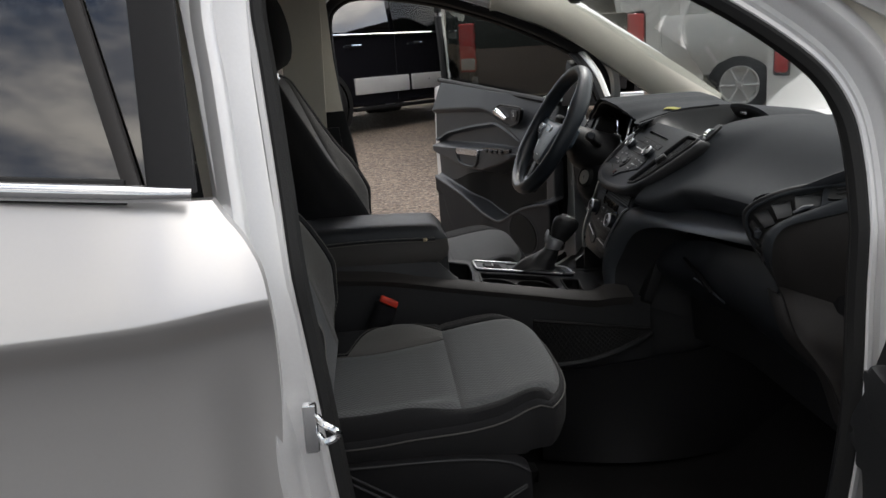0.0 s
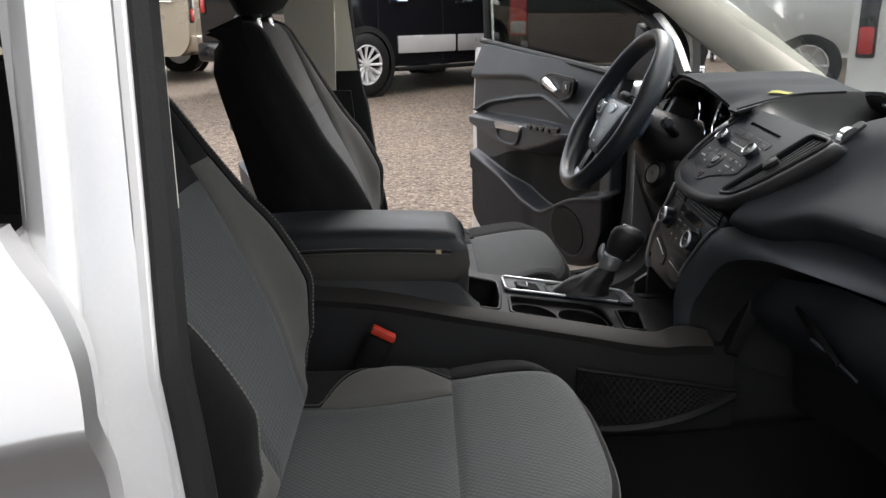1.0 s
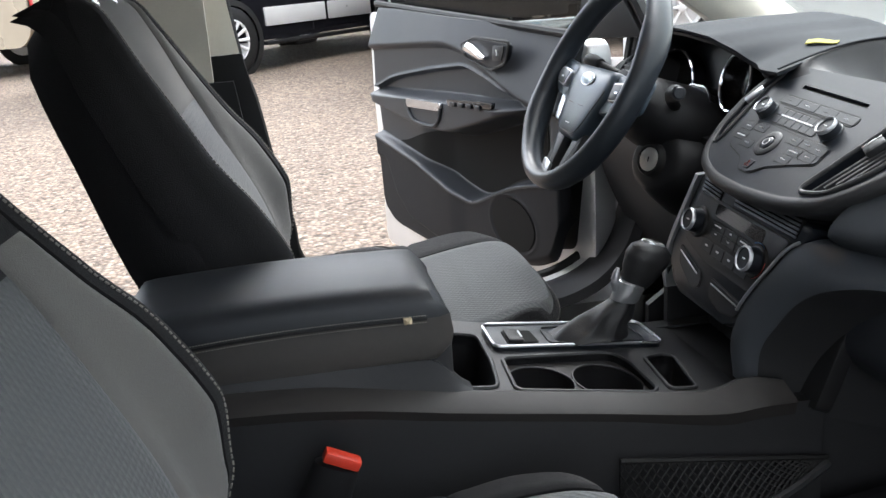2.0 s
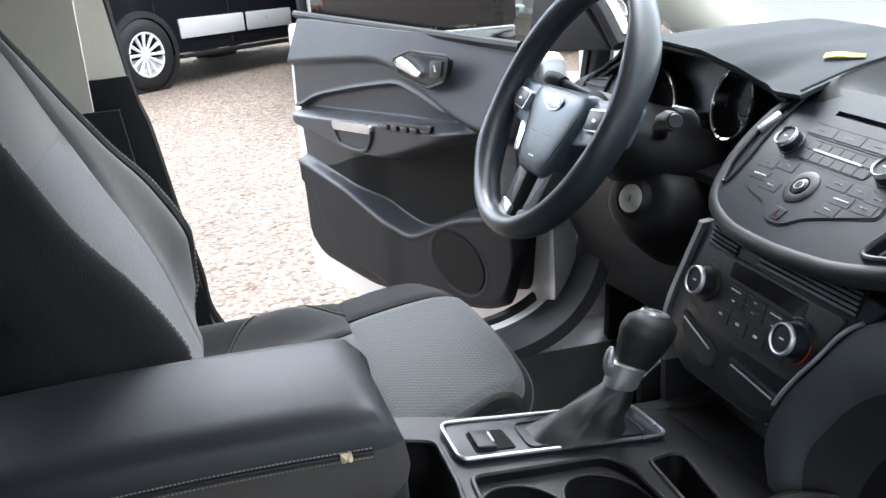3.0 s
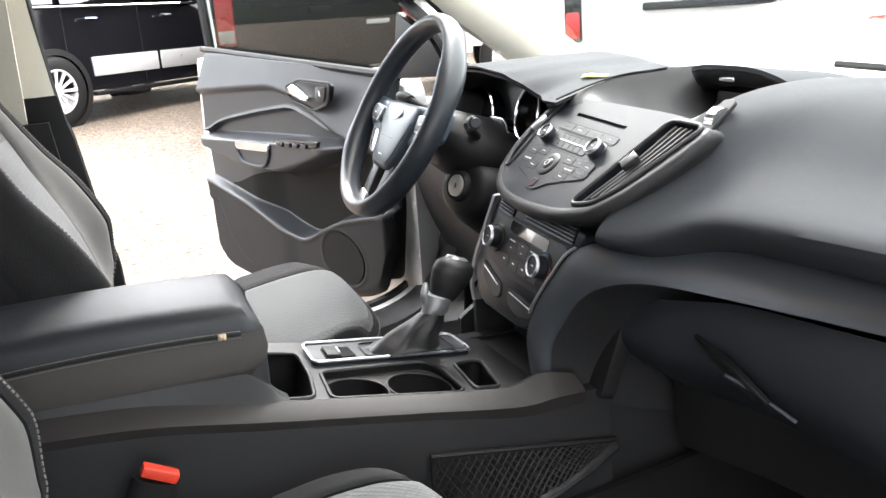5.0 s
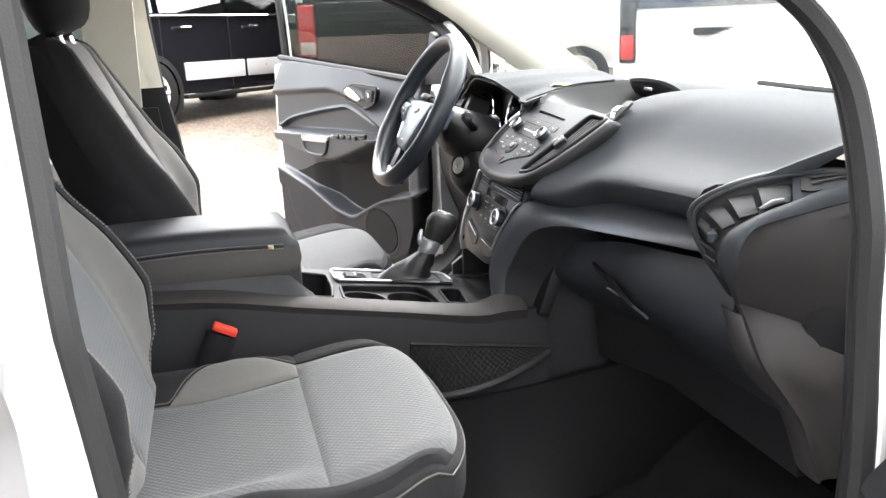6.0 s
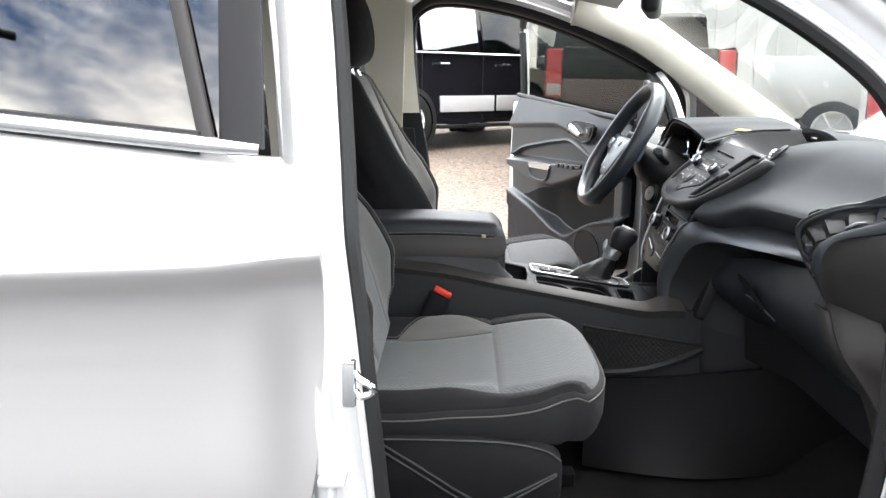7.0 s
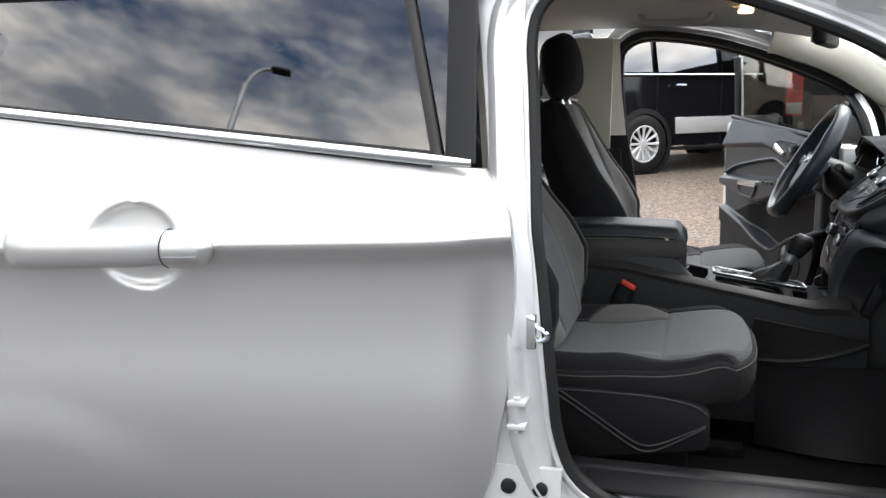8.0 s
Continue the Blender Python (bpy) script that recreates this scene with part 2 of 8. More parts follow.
def loft(rings, closed=True, caps=True, bm=None):
    """Skin over rings of equally many points."""
    bm = bm or bmesh.new()
    rows = [[bm.verts.new(p) for p in r] for r in rings]
    n = len(rows[0])
    for a, b in zip(rows, rows[1:]):
        for i in range(n if closed else n - 1):
            j = (i + 1) % n
            bm.faces.new((a[i], a[j], b[j], b[i]))
    if caps and closed:
        bm.faces.new(list(reversed(rows[0])))
        bm.faces.new(rows[-1])
    return bm


def sheet(fn, nu, nv, thick, way=None, bm=None):
    """A panel of the given thickness: fn(u, v) for u, v in 0..1 gives its face; way is the direction of its back."""
    bm = bm or bmesh.new()
    pts = [[Vector(fn(i / nu, j / nv)) for j in range(nv + 1)] for i in range(nu + 1)]
    back = []
    for i in range(nu + 1):
        row = []
        for j in range(nv + 1):
            if way is None:
                du = pts[min(i + 1, nu)][j] - pts[max(i - 1, 0)][j]
                dv = pts[i][min(j + 1, nv)] - pts[i][max(j - 1, 0)]
                w = -(du.cross(dv)).normalized()
            else:
                w = Vector(way).normalized()
            row.append(pts[i][j] + w * thick)
        back.append(row)
    A = [[bm.verts.new(p) for p in r] for r in pts]
    B = [[bm.verts.new(p) for p in r] for r in back]
    for i in range(nu):
        for j in range(nv):
            bm.faces.new((A[i][j], A[i + 1][j], A[i + 1][j + 1], A[i][j + 1]))
            bm.faces.new((B[i][j], B[i][j + 1], B[i + 1][j + 1], B[i + 1][j]))
    for i in range(nu):
        bm.faces.new((A[i][0], B[i][0], B[i + 1][0], A[i + 1][0]))
        bm.faces.new((A[i][nv], A[i + 1][nv], B[i + 1][nv], B[i][nv]))
    for j in range(nv):
        bm.faces.new((A[0][j], A[0][j + 1], B[0][j + 1], B[0][j]))
        bm.faces.new((A[nu][j], B[nu][j], B[nu][j + 1], A[nu][j + 1]))
    return bm


def catmull(pts, n, closed=False):
    """n points a span along a smooth curve through pts."""
    P = [Vector(p) for p in pts]
    out = []
    m = len(P)
    for i in range(m if closed else m - 1):
        if closed:
            a, b, c, d = P[i - 1], P[i], P[(i + 1) % m], P[(i + 2) % m]
        else:
            b, c = P[i], P[i + 1]
            a = P[i - 1] if i else b * 2 - c
            d = P[i + 2] if i + 2 < m else c * 2 - b
        for k in range(n):
            t = k / n
            out.append(0.5 * (2 * b + (c - a) * t + (2 * a - 5 * b + 4 * c - d) * t * t + (3 * b - a - 3 * c + d) * t ** 3))
    if not closed:
        out.append(P[-1])
    return out


def tube(path, radius, sides=10, closed=False, flat=1.0, up=(0, 0, 1), bm=None):
    """A rounded bar along a path; radius may be a list; flat squeezes it along up."""
    P = [Vector(p) for p in path]
    m = len(P)
    rings = []
    for i, p in enumerate(P):
        if closed:
            d = P[(i + 1) % m] - P[i - 1]
        else:
            d = P[min(i + 1, m - 1)] - P[max(i - 1, 0)]
        d.normalize()
        side = d.cross(Vector(up))
        if side.length < 1e-4:
            side = d.cross(Vector((1, 0, 0)))
        side.normalize()
        u = side.cross(d).normalized()
        r = radius[i] if isinstance(radius, (list, tuple)) else radius
        rings.append([p + side * (r * math.cos(2 * math.pi * k / sides)) + u * (r * flat * math.sin(2 * math.pi * k / sides)) for k in range(sides)])
    if closed:
        rings.append(rings[0])
        bm = loft(rings, True, False, bm)
        bmesh.ops.remove_doubles(bm, verts=bm.verts, dist=1e-6)
        return bm
    return loft(rings, True, True, bm)


def box(lo, hi, bevel=0.004, seg=2, bm=None):
    own = bm is None
    bm = bm or bmesh.new()
    r = bmesh.ops.create_cube(bm, size=1, matrix=Matrix.Translation([(a + b) / 2 for a, b in zip(lo, hi)]) @ Matrix.Diagonal([*(b - a for a, b in zip(lo, hi)), 1]))
    if bevel:
        es = {e for v in r["verts"] for e in v.link_edges}
        bmesh.ops.bevel(bm, geom=list(es), offset=bevel, segments=seg, affect="EDGES", profile=0.5)
    return bm


def turned(profile, sides=24, bm=None, m=None, caps=True):
    """A lathe body about z: profile of (radius, z)."""
    rings = [[(r * math.cos(2 * math.pi * k / sides), r * math.sin(2 * math.pi * k / sides), z) for k in range(sides)] for r, z in profile]
    if m is not None:
        rings = [[m @ Vector(p) for p in r] for r in rings]
    return loft(rings, True, caps, bm)


def prism(poly, depth, bevel=0.003, seg=2, m=None):
    """A slab: poly of (u, v) in the plane of the pose m (local x, y), depth along its -z."""
    bm = bmesh.new()
    top = [bm.verts.new((u, v, 0)) for u, v in poly]
    low = [bm.verts.new((u, v, -depth)) for u, v in poly]
    n = len(poly)
    f0 = bm.faces.new(top)
    bm.faces.new(list(reversed(low)))
    for i in range(n):
        bm.faces.new((top[i], low[i], low[(i + 1) % n], top[(i + 1) % n]))
    if bevel:
        bmesh.ops.bevel(bm, geom=list(f0.edges), offset=bevel, segments=seg, affect="EDGES", profile=0.5)
    if m is not None:
        bmesh.ops.transform(bm, matrix=m, verts=bm.verts)
    return bm


def rounded(poly, r, n=4):
    """A polygon with rounded corners."""
    out = []
    m = len(poly)
    for i in range(m):
        a, b, c = Vector(poly[i - 1]), Vector(poly[i]), Vector(poly[(i + 1) % m])
        u, v = a - b, c - b
        k = min(r, u.length * 0.45, v.length * 0.45)
        p, q = b + u.normalized() * k, b + v.normalized() * k
        for j in range(n + 1):
            t = j / n
            out.append(tuple((1 - t) ** 2 * p + 2 * t * (1 - t) * b + t * t * q))
    return out


def lerp(a, b, t):
    return a + (b - a) * t


def smooth01(t):
    t = min(max(t, 0), 1)
    return t * t * (3 - 2 * t)


def table(x, pts):
    """Value at x of a smooth line through (x, value) pairs."""
    if x <= pts[0][0]:
        return pts[0][1]
    for (a, p), (b, q) in zip(pts, pts[1:]):
        if x <= b:
            return lerp(p, q, smooth01((x - a) / (b - a)) * 0.5 + 0.5 * (x - a) / (b - a))
    return pts[-1][1]


def frame_of(origin, ax, ay):
    """The pose whose local x and y point along ax and ay."""
    x = Vector(ax).normalized()
    z = x.cross(Vector(ay)).normalized()
    y = z.cross(x)
    return Matrix(((x.x, y.x, z.x, origin[0]), (x.y, y.y, z.y, origin[1]), (x.z, y.z, z.z, origin[2]), (0, 0, 0, 1)))

def plate_with_holes(outer, holes, depth):
    """A slab with openings: bridged by filling between outline and holes."""
    bm = bmesh.new()
    loops = []
    for poly in (outer, *holes):
        vs = [bm.verts.new((u, v, 0)) for u, v in poly]
        es = [bm.edges.new((vs[i], vs[(i + 1) % len(vs)])) for i in range(len(vs))]
        loops.append((vs, es))
    r = bmesh.ops.triangle_fill(bm, use_beauty=True, use_dissolve=False, edges=[e for _, es in loops for e in es])
    faces = [g for g in r["geom"] if isinstance(g, bmesh.types.BMFace)]
    ext = bmesh.ops.extrude_face_region(bm, geom=faces)
    bmesh.ops.translate(bm, vec=(0, 0, -depth), verts=[g for g in ext["geom"] if isinstance(g, bmesh.types.BMVert)])
    return bm


def grow(poly, d):
    """A polygon moved outwards by d."""
    P = [Vector((*p[:2], 0)) for p in poly]
    n = len(P)
    turn = sum(P[i].x * P[(i + 1) % n].y - P[(i + 1) % n].x * P[i].y for i in range(n))
    out = []
    for i in range(n):
        w = (P[(i + 1) % n] - P[i - 1]).normalized()
        k = Vector((w.y, -w.x, 0)) * (d if turn > 0 else -d)
        out.append((P[i].x + k.x, P[i].y + k.y))
    return out


def even(poly, n):
    """A closed outline in n equal steps."""
    P = [Vector((*p[:2], 0)) for p in poly]
    P.append(P[0])
    le = [0.0]
    for a, b in zip(P, P[1:]):
        le.append(le[-1] + (b - a).length)
    out, j = [], 0
    for k in range(n):
        s = le[-1] * k / n
        while le[j + 1] < s:
            j += 1
        q = P[j].lerp(P[j + 1], (s - le[j]) / max(le[j + 1] - le[j], 1e-9))
        out.append((q.x, q.y))
    return out


# ---- the yard ----
def rise(y):
    """The yard climbs gently beyond the car."""
    return 0.024 * max(0.0, y - 0.6) * smooth01((y - 0.6) / 3) if y < 40 else 0.024 * 39.4


def build_ground():
    bm = bmesh.new()
    xs = [-400, -120, -60, -40, -30, -22, -16, -12] + [-9 + 0.6 * i for i in range(31)] + [12, 16, 22, 30, 40, 60, 120, 400]
    ys = [-400, -120, -50, -25, -12, -7, -4] + [-2 + 0.5 * i for i in range(45)] + [24, 28, 34, 40, 60, 120, 400]
    g = [[bm.verts.new((x, y, rise(y) + 0.012 * noise.noise((x * 0.7, y * 0.7, 0)))) for y in ys] for x in xs]
    for i in range(len(xs) - 1):
        for j in range(len(ys) - 1):
            bm.faces.new((g[i][j], g[i + 1][j], g[i + 1][j + 1], g[i][j + 1]))
    ob = link("ground", bm, GRAVEL, None, "", 60)
    return tagged(ob, "tan crushed gravel yard, loose and uneven", "ground", kind="structure")


build_ground()


def build_unseen_ground():
    """Unseen grey ground added on the camera's side to darken reflections and bounce."""
    bm = sheet(lambda u, v: (lerp(-30, 30, u), lerp(-1.05, -26, v), 0.022 + 0.004 * noise.noise((9 * u, 8 * v, 3))), 30, 16, 0.02, (0, 0, -1))
    return tagged(link("pavement", bm, UNSEEN_GROUND, None, "", 60), "unseen grey ground added to dim reflections and bounce", "pavement", kind="structure")


build_unseen_ground()

# ---- the car: body shell ----
car = thing("car", "silver compact SUV on gravel with its doors standing open", "car")


def tumble(z):
    """Half width of the side opening at height z."""
    return 0.80 - 0.28 * (z - 1.05) if z > 1.05 else 0.80 + 0.03 * smooth01((1.05 - z) / 0.25)


APERTURE = [(-0.45, 1.455), (-0.56, 1.455), (-0.612, 1.415), (-0.624, 1.36), (-0.617, 1.28), (-0.606, 1.15), (-0.598, 1.05), (-0.582, 0.93), (-0.566, 0.80),
            (-0.556, 0.72), (-0.528, 0.65), (-0.47, 0.61), (-0.38, 0.600), (-0.08, 0.600), (0.0, 0.62), (0.025, 0.70), (0.045, 0.88), (0.058, 1.06),
            (0.058, 1.15), (0.046, 1.205), (0.010, 1.255), (-0.075, 1.318), (-0.17, 1.368), (-0.30, 1.418)]

APERTURE_FAR = [(-0.50, 1.440), (-0.582, 1.418), (-0.606, 1.35), (-0.592, 1.13), (-0.576, 1.05), (-0.556, 0.90), (-0.538, 0.80), (-0.532, 0.735),
                (-0.502, 0.676), (-0.455, 0.635), (-0.38, 0.615), (-0.10, 0.612), (0.02, 0.632), (0.092, 0.685), (0.132, 0.77), (0.152, 0.90), (0.158, 1.06),
                (0.160, 1.13), (0.145, 1.195), (0.095, 1.245), (0.0, 1.297), (-0.14, 1.357), (-0.32, 1.414)]


def aperture(side, grow=0.0, out=0.0, n=5):
    """The rim of a front door opening; grow moves it outwards in its plane, out moves it away from the cabin."""
    pts = catmull([(x, 0, z) for x, z in (APERTURE if side < 0 else APERTURE_FAR)], n, True)
    m = len(pts)
    ring = []
    for i, p in enumerate(pts):
        d = pts[(i + 1) % m] - pts[i - 1]
        nn = Vector((d.z, 0, -d.x)).normalized()
        q = p + nn * grow
        ring.append(Vector((q.x, side * (tumble(q.z) + out), q.z)))
    return ring


def low_down(p):
    """1 along the sill and the foot of the front pillar, 0 higher up and towards the rear."""
    return smooth01((1.00 - p.z) / 0.24) * smooth01((p.x + 0.62) / 0.20)


def jamb(side, name):
    """The painted rim of a door opening: flange, step and outer face."""
    inner = [list(r) + [r[0]] for r in (aperture(side, g, o) for g, o in (((0.030, -0.135), (0.004, -0.110), (-0.002, -0.06), (-0.002, -0.030), (0.004, -0.022)) if side < 0 else ((0.022, -0.060), (0.006, -0.052), (0.0, -0.042), (0.0, -0.030), (0.004, -0.022))))]
    if side > 0:
        # low down the trim broadens into the sill and the footwell side
        inner = [[Vector((p.x, p.y - k * low_down(p), p.z)) for p in r] for r, k in zip(inner, (0.105, 0.100, 0.070, 0.035, 0.035))]
    if side < 0:
        inner = [[Vector((p.x, p.y - k * lerp(0.8, 1.0, smooth01((p.x + 0.20) / 0.14)), p.z)) for p in r] for r, k in zip(inner, (0.075, 0.062, 0.022, 0.0, 0.0))]
    bm = loft(inner, False, False)
    bmesh.ops.remove_doubles(bm, verts=bm.verts, dist=1e-6)
    part("opening_trim", bm, DARK, car, "black plastic opening trim")
    near = ((0.004, -0.022), (0.006, -0.010), (0.010, -0.006), (0.0155, -0.007), (0.019, -0.014), (0.024, -0.018), (0.030, -0.016), (0.036, -0.004), (0.042, 0.010), (0.048, 0.020), (0.056, 0.024), (0.066, 0.020), (0.078, 0.004))
    far = ((0.004, -0.022), (0.006, -0.012), (0.022, -0.008), (0.028, 0.004), (0.040, 0.010), (0.047, 0.028), (0.058, 0.034), (0.075, 0.030))
    rings = [aperture(side, g, o) for g, o in (near if side < 0 else far)]
    if side > 0:
        rings = [[Vector((p.x, p.y - 0.035 * low_down(p), p.z)) for p in rings[0]]] + rings
    rings = [list(r) + [r[0]] for r in rings]
    bm = loft(rings, False, False)
    bmesh.ops.remove_doubles(bm, verts=bm.verts, dist=1e-6)
    return part(name, bm, JAMB, car, "bare silver door jamb")


jamb(-1, "door_jamb")
jamb(1, "door_jamb")
for s in (1,):
    part("pillar_trim", sheet(lambda u, v: (lerp(-0.73, lerp(-0.632, -0.618, v), u), s * (tumble(lerp(1.10, 1.44, v)) - 0.137 - 0.01 * (1 - u)), lerp(1.10, 1.44, v)), 6, 10, 0.01, (0, s, 0)), CREAM, car, "cream pillar trim")
    part("pillar_base", sheet(lambda u, v: (lerp(-0.73, -0.60 + 0.05 * (1 - v), u), s * (0.80 - 0.140 - 0.01 * (1 - u)), lerp(0.62, 1.098, v)), 6, 10, 0.01, (0, s, 0)), DARK, car)
for s in (-1, 1):
    part("door_seal", tube(aperture(s, 0.004, -0.020), 0.013, 8, True, up=(0, 1, 0)), RUBBER, car, "black rubber door seal")

# floor, sills and tunnel
part("floor_pan", box((-1.9, -0.74, 0.40), (0.75, 0.74, 0.44), 0.01), CARPET, car, "dark carpeted floor")
part("firewall", box((0.42, -0.74, 0.40), (0.50, 0.74, 1.02), 0.02), CARPET, car)
for s in (-1, 1):
    bm = loft([[(x, s * y, z - (0.014 if s > 0 and z > 0.59 else 0)) for y, z in ((0.70, 0.42), (0.70, 0.60), (0.74, 0.613), (0.80, 0.605), (0.815, 0.58), (0.82, 0.44), (0.80, 0.30), (0.72, 0.30))] for x in (-1.9, -0.6, 0.0, 0.2)])
    part("sill", bm, JAMB, car)
    part("sill_trim", box((-0.62, min(s * 0.655, s * 0.699), 0.44), (0.12 if s < 0 else -0.16, max(s * 0.655, s * 0.699), 0.618), 0.012, 3), DARK, car, "black plastic sill trim")
    part("sill_plate", box((-0.52, min(s * 0.715, s * 0.79), 0.612), (-0.05, max(s * 0.715, s * 0.79), 0.622), 0.004), DARK, car, "black plastic scuff plate")


def lower_body():
    """Front wing, rear quarter and tail, out of the main view."""
    for s in (-1, 1):
        bm = sheet(lambda u, v: (lerp(0.10, 1.25, u), s * (0.895 - 0.10 * max(0, u - 0.6) - 0.10 * max(0, v - 0.75)), lerp(0.40, 1.06 - 0.08 * u, v)), 14, 10, 0.02, (0, -s, 0))
        part("front_wing", bm, SILVER, car)
        bm = sheet(lambda u, v: (lerp(-1.72, -2.75, u), s * (0.895 - 0.12 * u * u - 0.16 * max(0, v - 0.55)), lerp(0.35, 1.45, v)), 14, 12, 0.02, (0, -s, 0))
        part("rear_quarter", bm, SILVER, car)
        for x in (0.78, -2.02):
            wheel = group_part("wheel", car)
            m = Matrix.Translation((x, s * 0.79, 0.35)) @ Matrix.Rotation(radians(90 * s), 4, "X")
            part("tyre", turned([(0.21, -0.09), (0.30, -0.11), (0.345, -0.09), (0.35, 0.0), (0.345, 0.09), (0.30, 0.11), (0.21, 0.09), (0.21, -0.09)], 40, None, m, False), RUBBER, wheel)
            part("rim", turned([(0.02, -0.06), (0.20, -0.085), (0.215, -0.07), (0.215, 0.07), (0.02, 0.03)], 40, None, m), ALLOY, wheel)
    bm = sheet(lambda u, v: (lerp(0.48, 1.40, v), lerp(-0.80, 0.80, u), 1.06 - 0.14 * v * v - 0.05 * (2 * u - 1) ** 4), 20, 10, 0.02, (0, 0, -1))
    part("bonnet", bm, SILVER, car)
    part("front_bumper", box((1.32, -0.80, 0.28), (1.48, 0.80, 0.93), 0.05, 4), SILVER, car)
    part("tailgate", box((-2.80, -0.72, 0.45), (-2.72, 0.72, 1.48), 0.03, 3), SILVER, car)


lower_body()


# roof, headliner, pillars
def roof_z(x, y, z0):
    return z0 - 0.058 * (abs(y) / 0.66) ** 3 - 0.05 * max(0.0, (x + 0.45) / 0.4) ** 2 - 0.04 * max(0.0, (-x - 1.6) / 1.0) ** 2


part("roof_panel", sheet(lambda u, v: (lerp(-2.6, -0.06, u), lerp(-0.70, 0.70, v), roof_z(lerp(-2.6, -0.06, u), lerp(-0.70, 0.70, v), 1.582)), 30, 24, 0.02, (0, 0, -1)), SILVER, car)
part("headliner", sheet(lambda u, v: (lerp(-2.6, -0.10, u), lerp(-0.685, 0.685, v), roof_z(lerp(-2.6, -0.10, u), lerp(-0.685, 0.685, v), 1.542)), 30, 24, 0.015, (0, 0, 1)), LINER, car, "pale grey cloth headliner")
for s in (-1, 1):
    # trim along the windscreen: cream inside, body colour outside
    line = catmull([(-0.16, s * 0.66, 1.425), (0.02, s * 0.69, 1.37), (0.20, s * 0.735, 1.265), (0.36, s * 0.765, 1.165), (0.50, s * 0.79, 1.065)], 6)
    rings = []
    for i, p in enumerate(line):
        d = (line[min(i + 1, len(line) - 1)] - line[max(i - 1, 0)]).normalized()
        nn = Vector((d.z, 0, -d.x)).normalized()
        if nn.z < 0:
            nn = -nn
        inn = Vector((0, -s, 0))
        k = lerp(0.040, 0.062, i / len(line))
        rings.append([p + nn * (k * a) + inn * b for a, b in ((-1, -0.02), (-1.0, 0.012), (-0.6, 0.030), (0.0, 0.036), (0.6, 0.030), (1.0, 0.010), (1.0, -0.02))])
    part("pillar_trim", loft(rings), CREAM, car, "cream windscreen pillar trim")
    rings = [[p + Vector((0.0, s * o, h)) for o, h in ((-0.015, 0.045), (0.03, 0.075), (0.062, 0.045), (0.075, 0.0), (0.045, -0.030), (0.0, -0.02))] for p in line]
    part("windscreen_pillar", loft(rings), JAMB if s < 0 else SILVER, car)

part("windscreen", sheet(lambda u, v: (lerp(-0.02, 0.60, u) + 0.10 * (1 - (2 * v - 1) ** 2), lerp(-0.72, 0.72, v), lerp(1.44, 1.055, u) + 0.03 * (1 - (2 * v - 1) ** 2)), 12, 16, 0.005), GLASS_FRONT, car).visible_shadow = False


def centre_pillar(s):
    """The pillar between the doors: body colour outside, dark below and cream above inside."""
    lv = ((0.62, -0.66, -0.53, 0.82), (0.75, -0.650, -0.545, 0.815), (0.90, -0.645, -0.562, 0.805), (1.05, -0.64, -0.584, 0.79), (1.14, -0.650, -0.598, 0.768), (1.28, -0.668, -0.612, 0.73), (1.44, -0.690, -0.618, 0.685))
    if s < 0:
        lv = tuple((z, a - 0.026, b - lerp(0.030, 0.020, (z - 0.62) / 0.82), y) for z, a, b, y in lv)
    rings = []
    for z, a, b, y in lv:
        rings.append([(a, s * (y + 0.02), z), (b - 0.03, s * (y + 0.02), z), (b, s * y, z), (b, s * (y - 0.05), z), (a, s * (y - 0.05), z)])
    pl = part("centre_pillar", loft(rings), JAMB, car)
    e = 0.0 if s > 0 else -0.045
    low = [[(a - 0.03, s * (y - 0.055), z), (b + e + 0.012, s * (y - 0.050), z), (b + e + 0.015, s * (y - 0.066), z), (b + e - 0.02, s * (y - 0.088), z), (a - 0.03, s * (y - 0.088), z)] for z, a, b, y in lv[:5]]
    part("lower_trim", loft(low), DARK, pl, "black plastic pillar trim")
    e = 0.010
    up = [[(a - 0.03, s * (y - 0.052), z), (b + e, s * (y - 0.048), z), (b + e + 0.002, s * (y - 0.062), z), (b + e - 0.028, s * (y - 0.080), z), (a - 0.03, s * (y - 0.080), z)] for z, a, b, y in lv[4:]]
    part("upper_trim", loft(up), CREAM, pl, "cream plastic pillar trim")
    part("seat_belt", tube([(-0.675, s * 0.66, 1.33), (-0.68, s * 0.675, 1.0), (-0.66, s * 0.70, 0.66)], 0.023, 8, flat=0.12, up=(0, 1, 0)), CLOTH, pl, "black webbing belt")
    part("belt_guide", box((-0.70, min(s * 0.63, s * 0.665), 1.31), (-0.64, max(s * 0.63, s * 0.665), 1.36), 0.01), DARK, pl)
    return pl


centre_pillar(-1)
centre_pillar(1)


# ---- the shut rear door beside the camera ----
def belt_z(x):
    return 1.161 + 0.097 * (-0.669 - x)


def crease_z(x):
    return 1.064 + 0.053 * (x + 0.60)


def rear_door_front(z):
    edge = [(0.45, -0.69), (0.60, -0.668), (0.70, -0.640), (0.83, -0.619), (0.96, -0.611), (1.065, -0.610), (1.105, -0.620), (1.137, -0.641), (1.165, -0.665), (1.22, -0.690)]
    return sum(table(z + d, edge) for d in (-0.018, -0.012, -0.006, 0, 0.006, 0.012, 0.018)) / 7


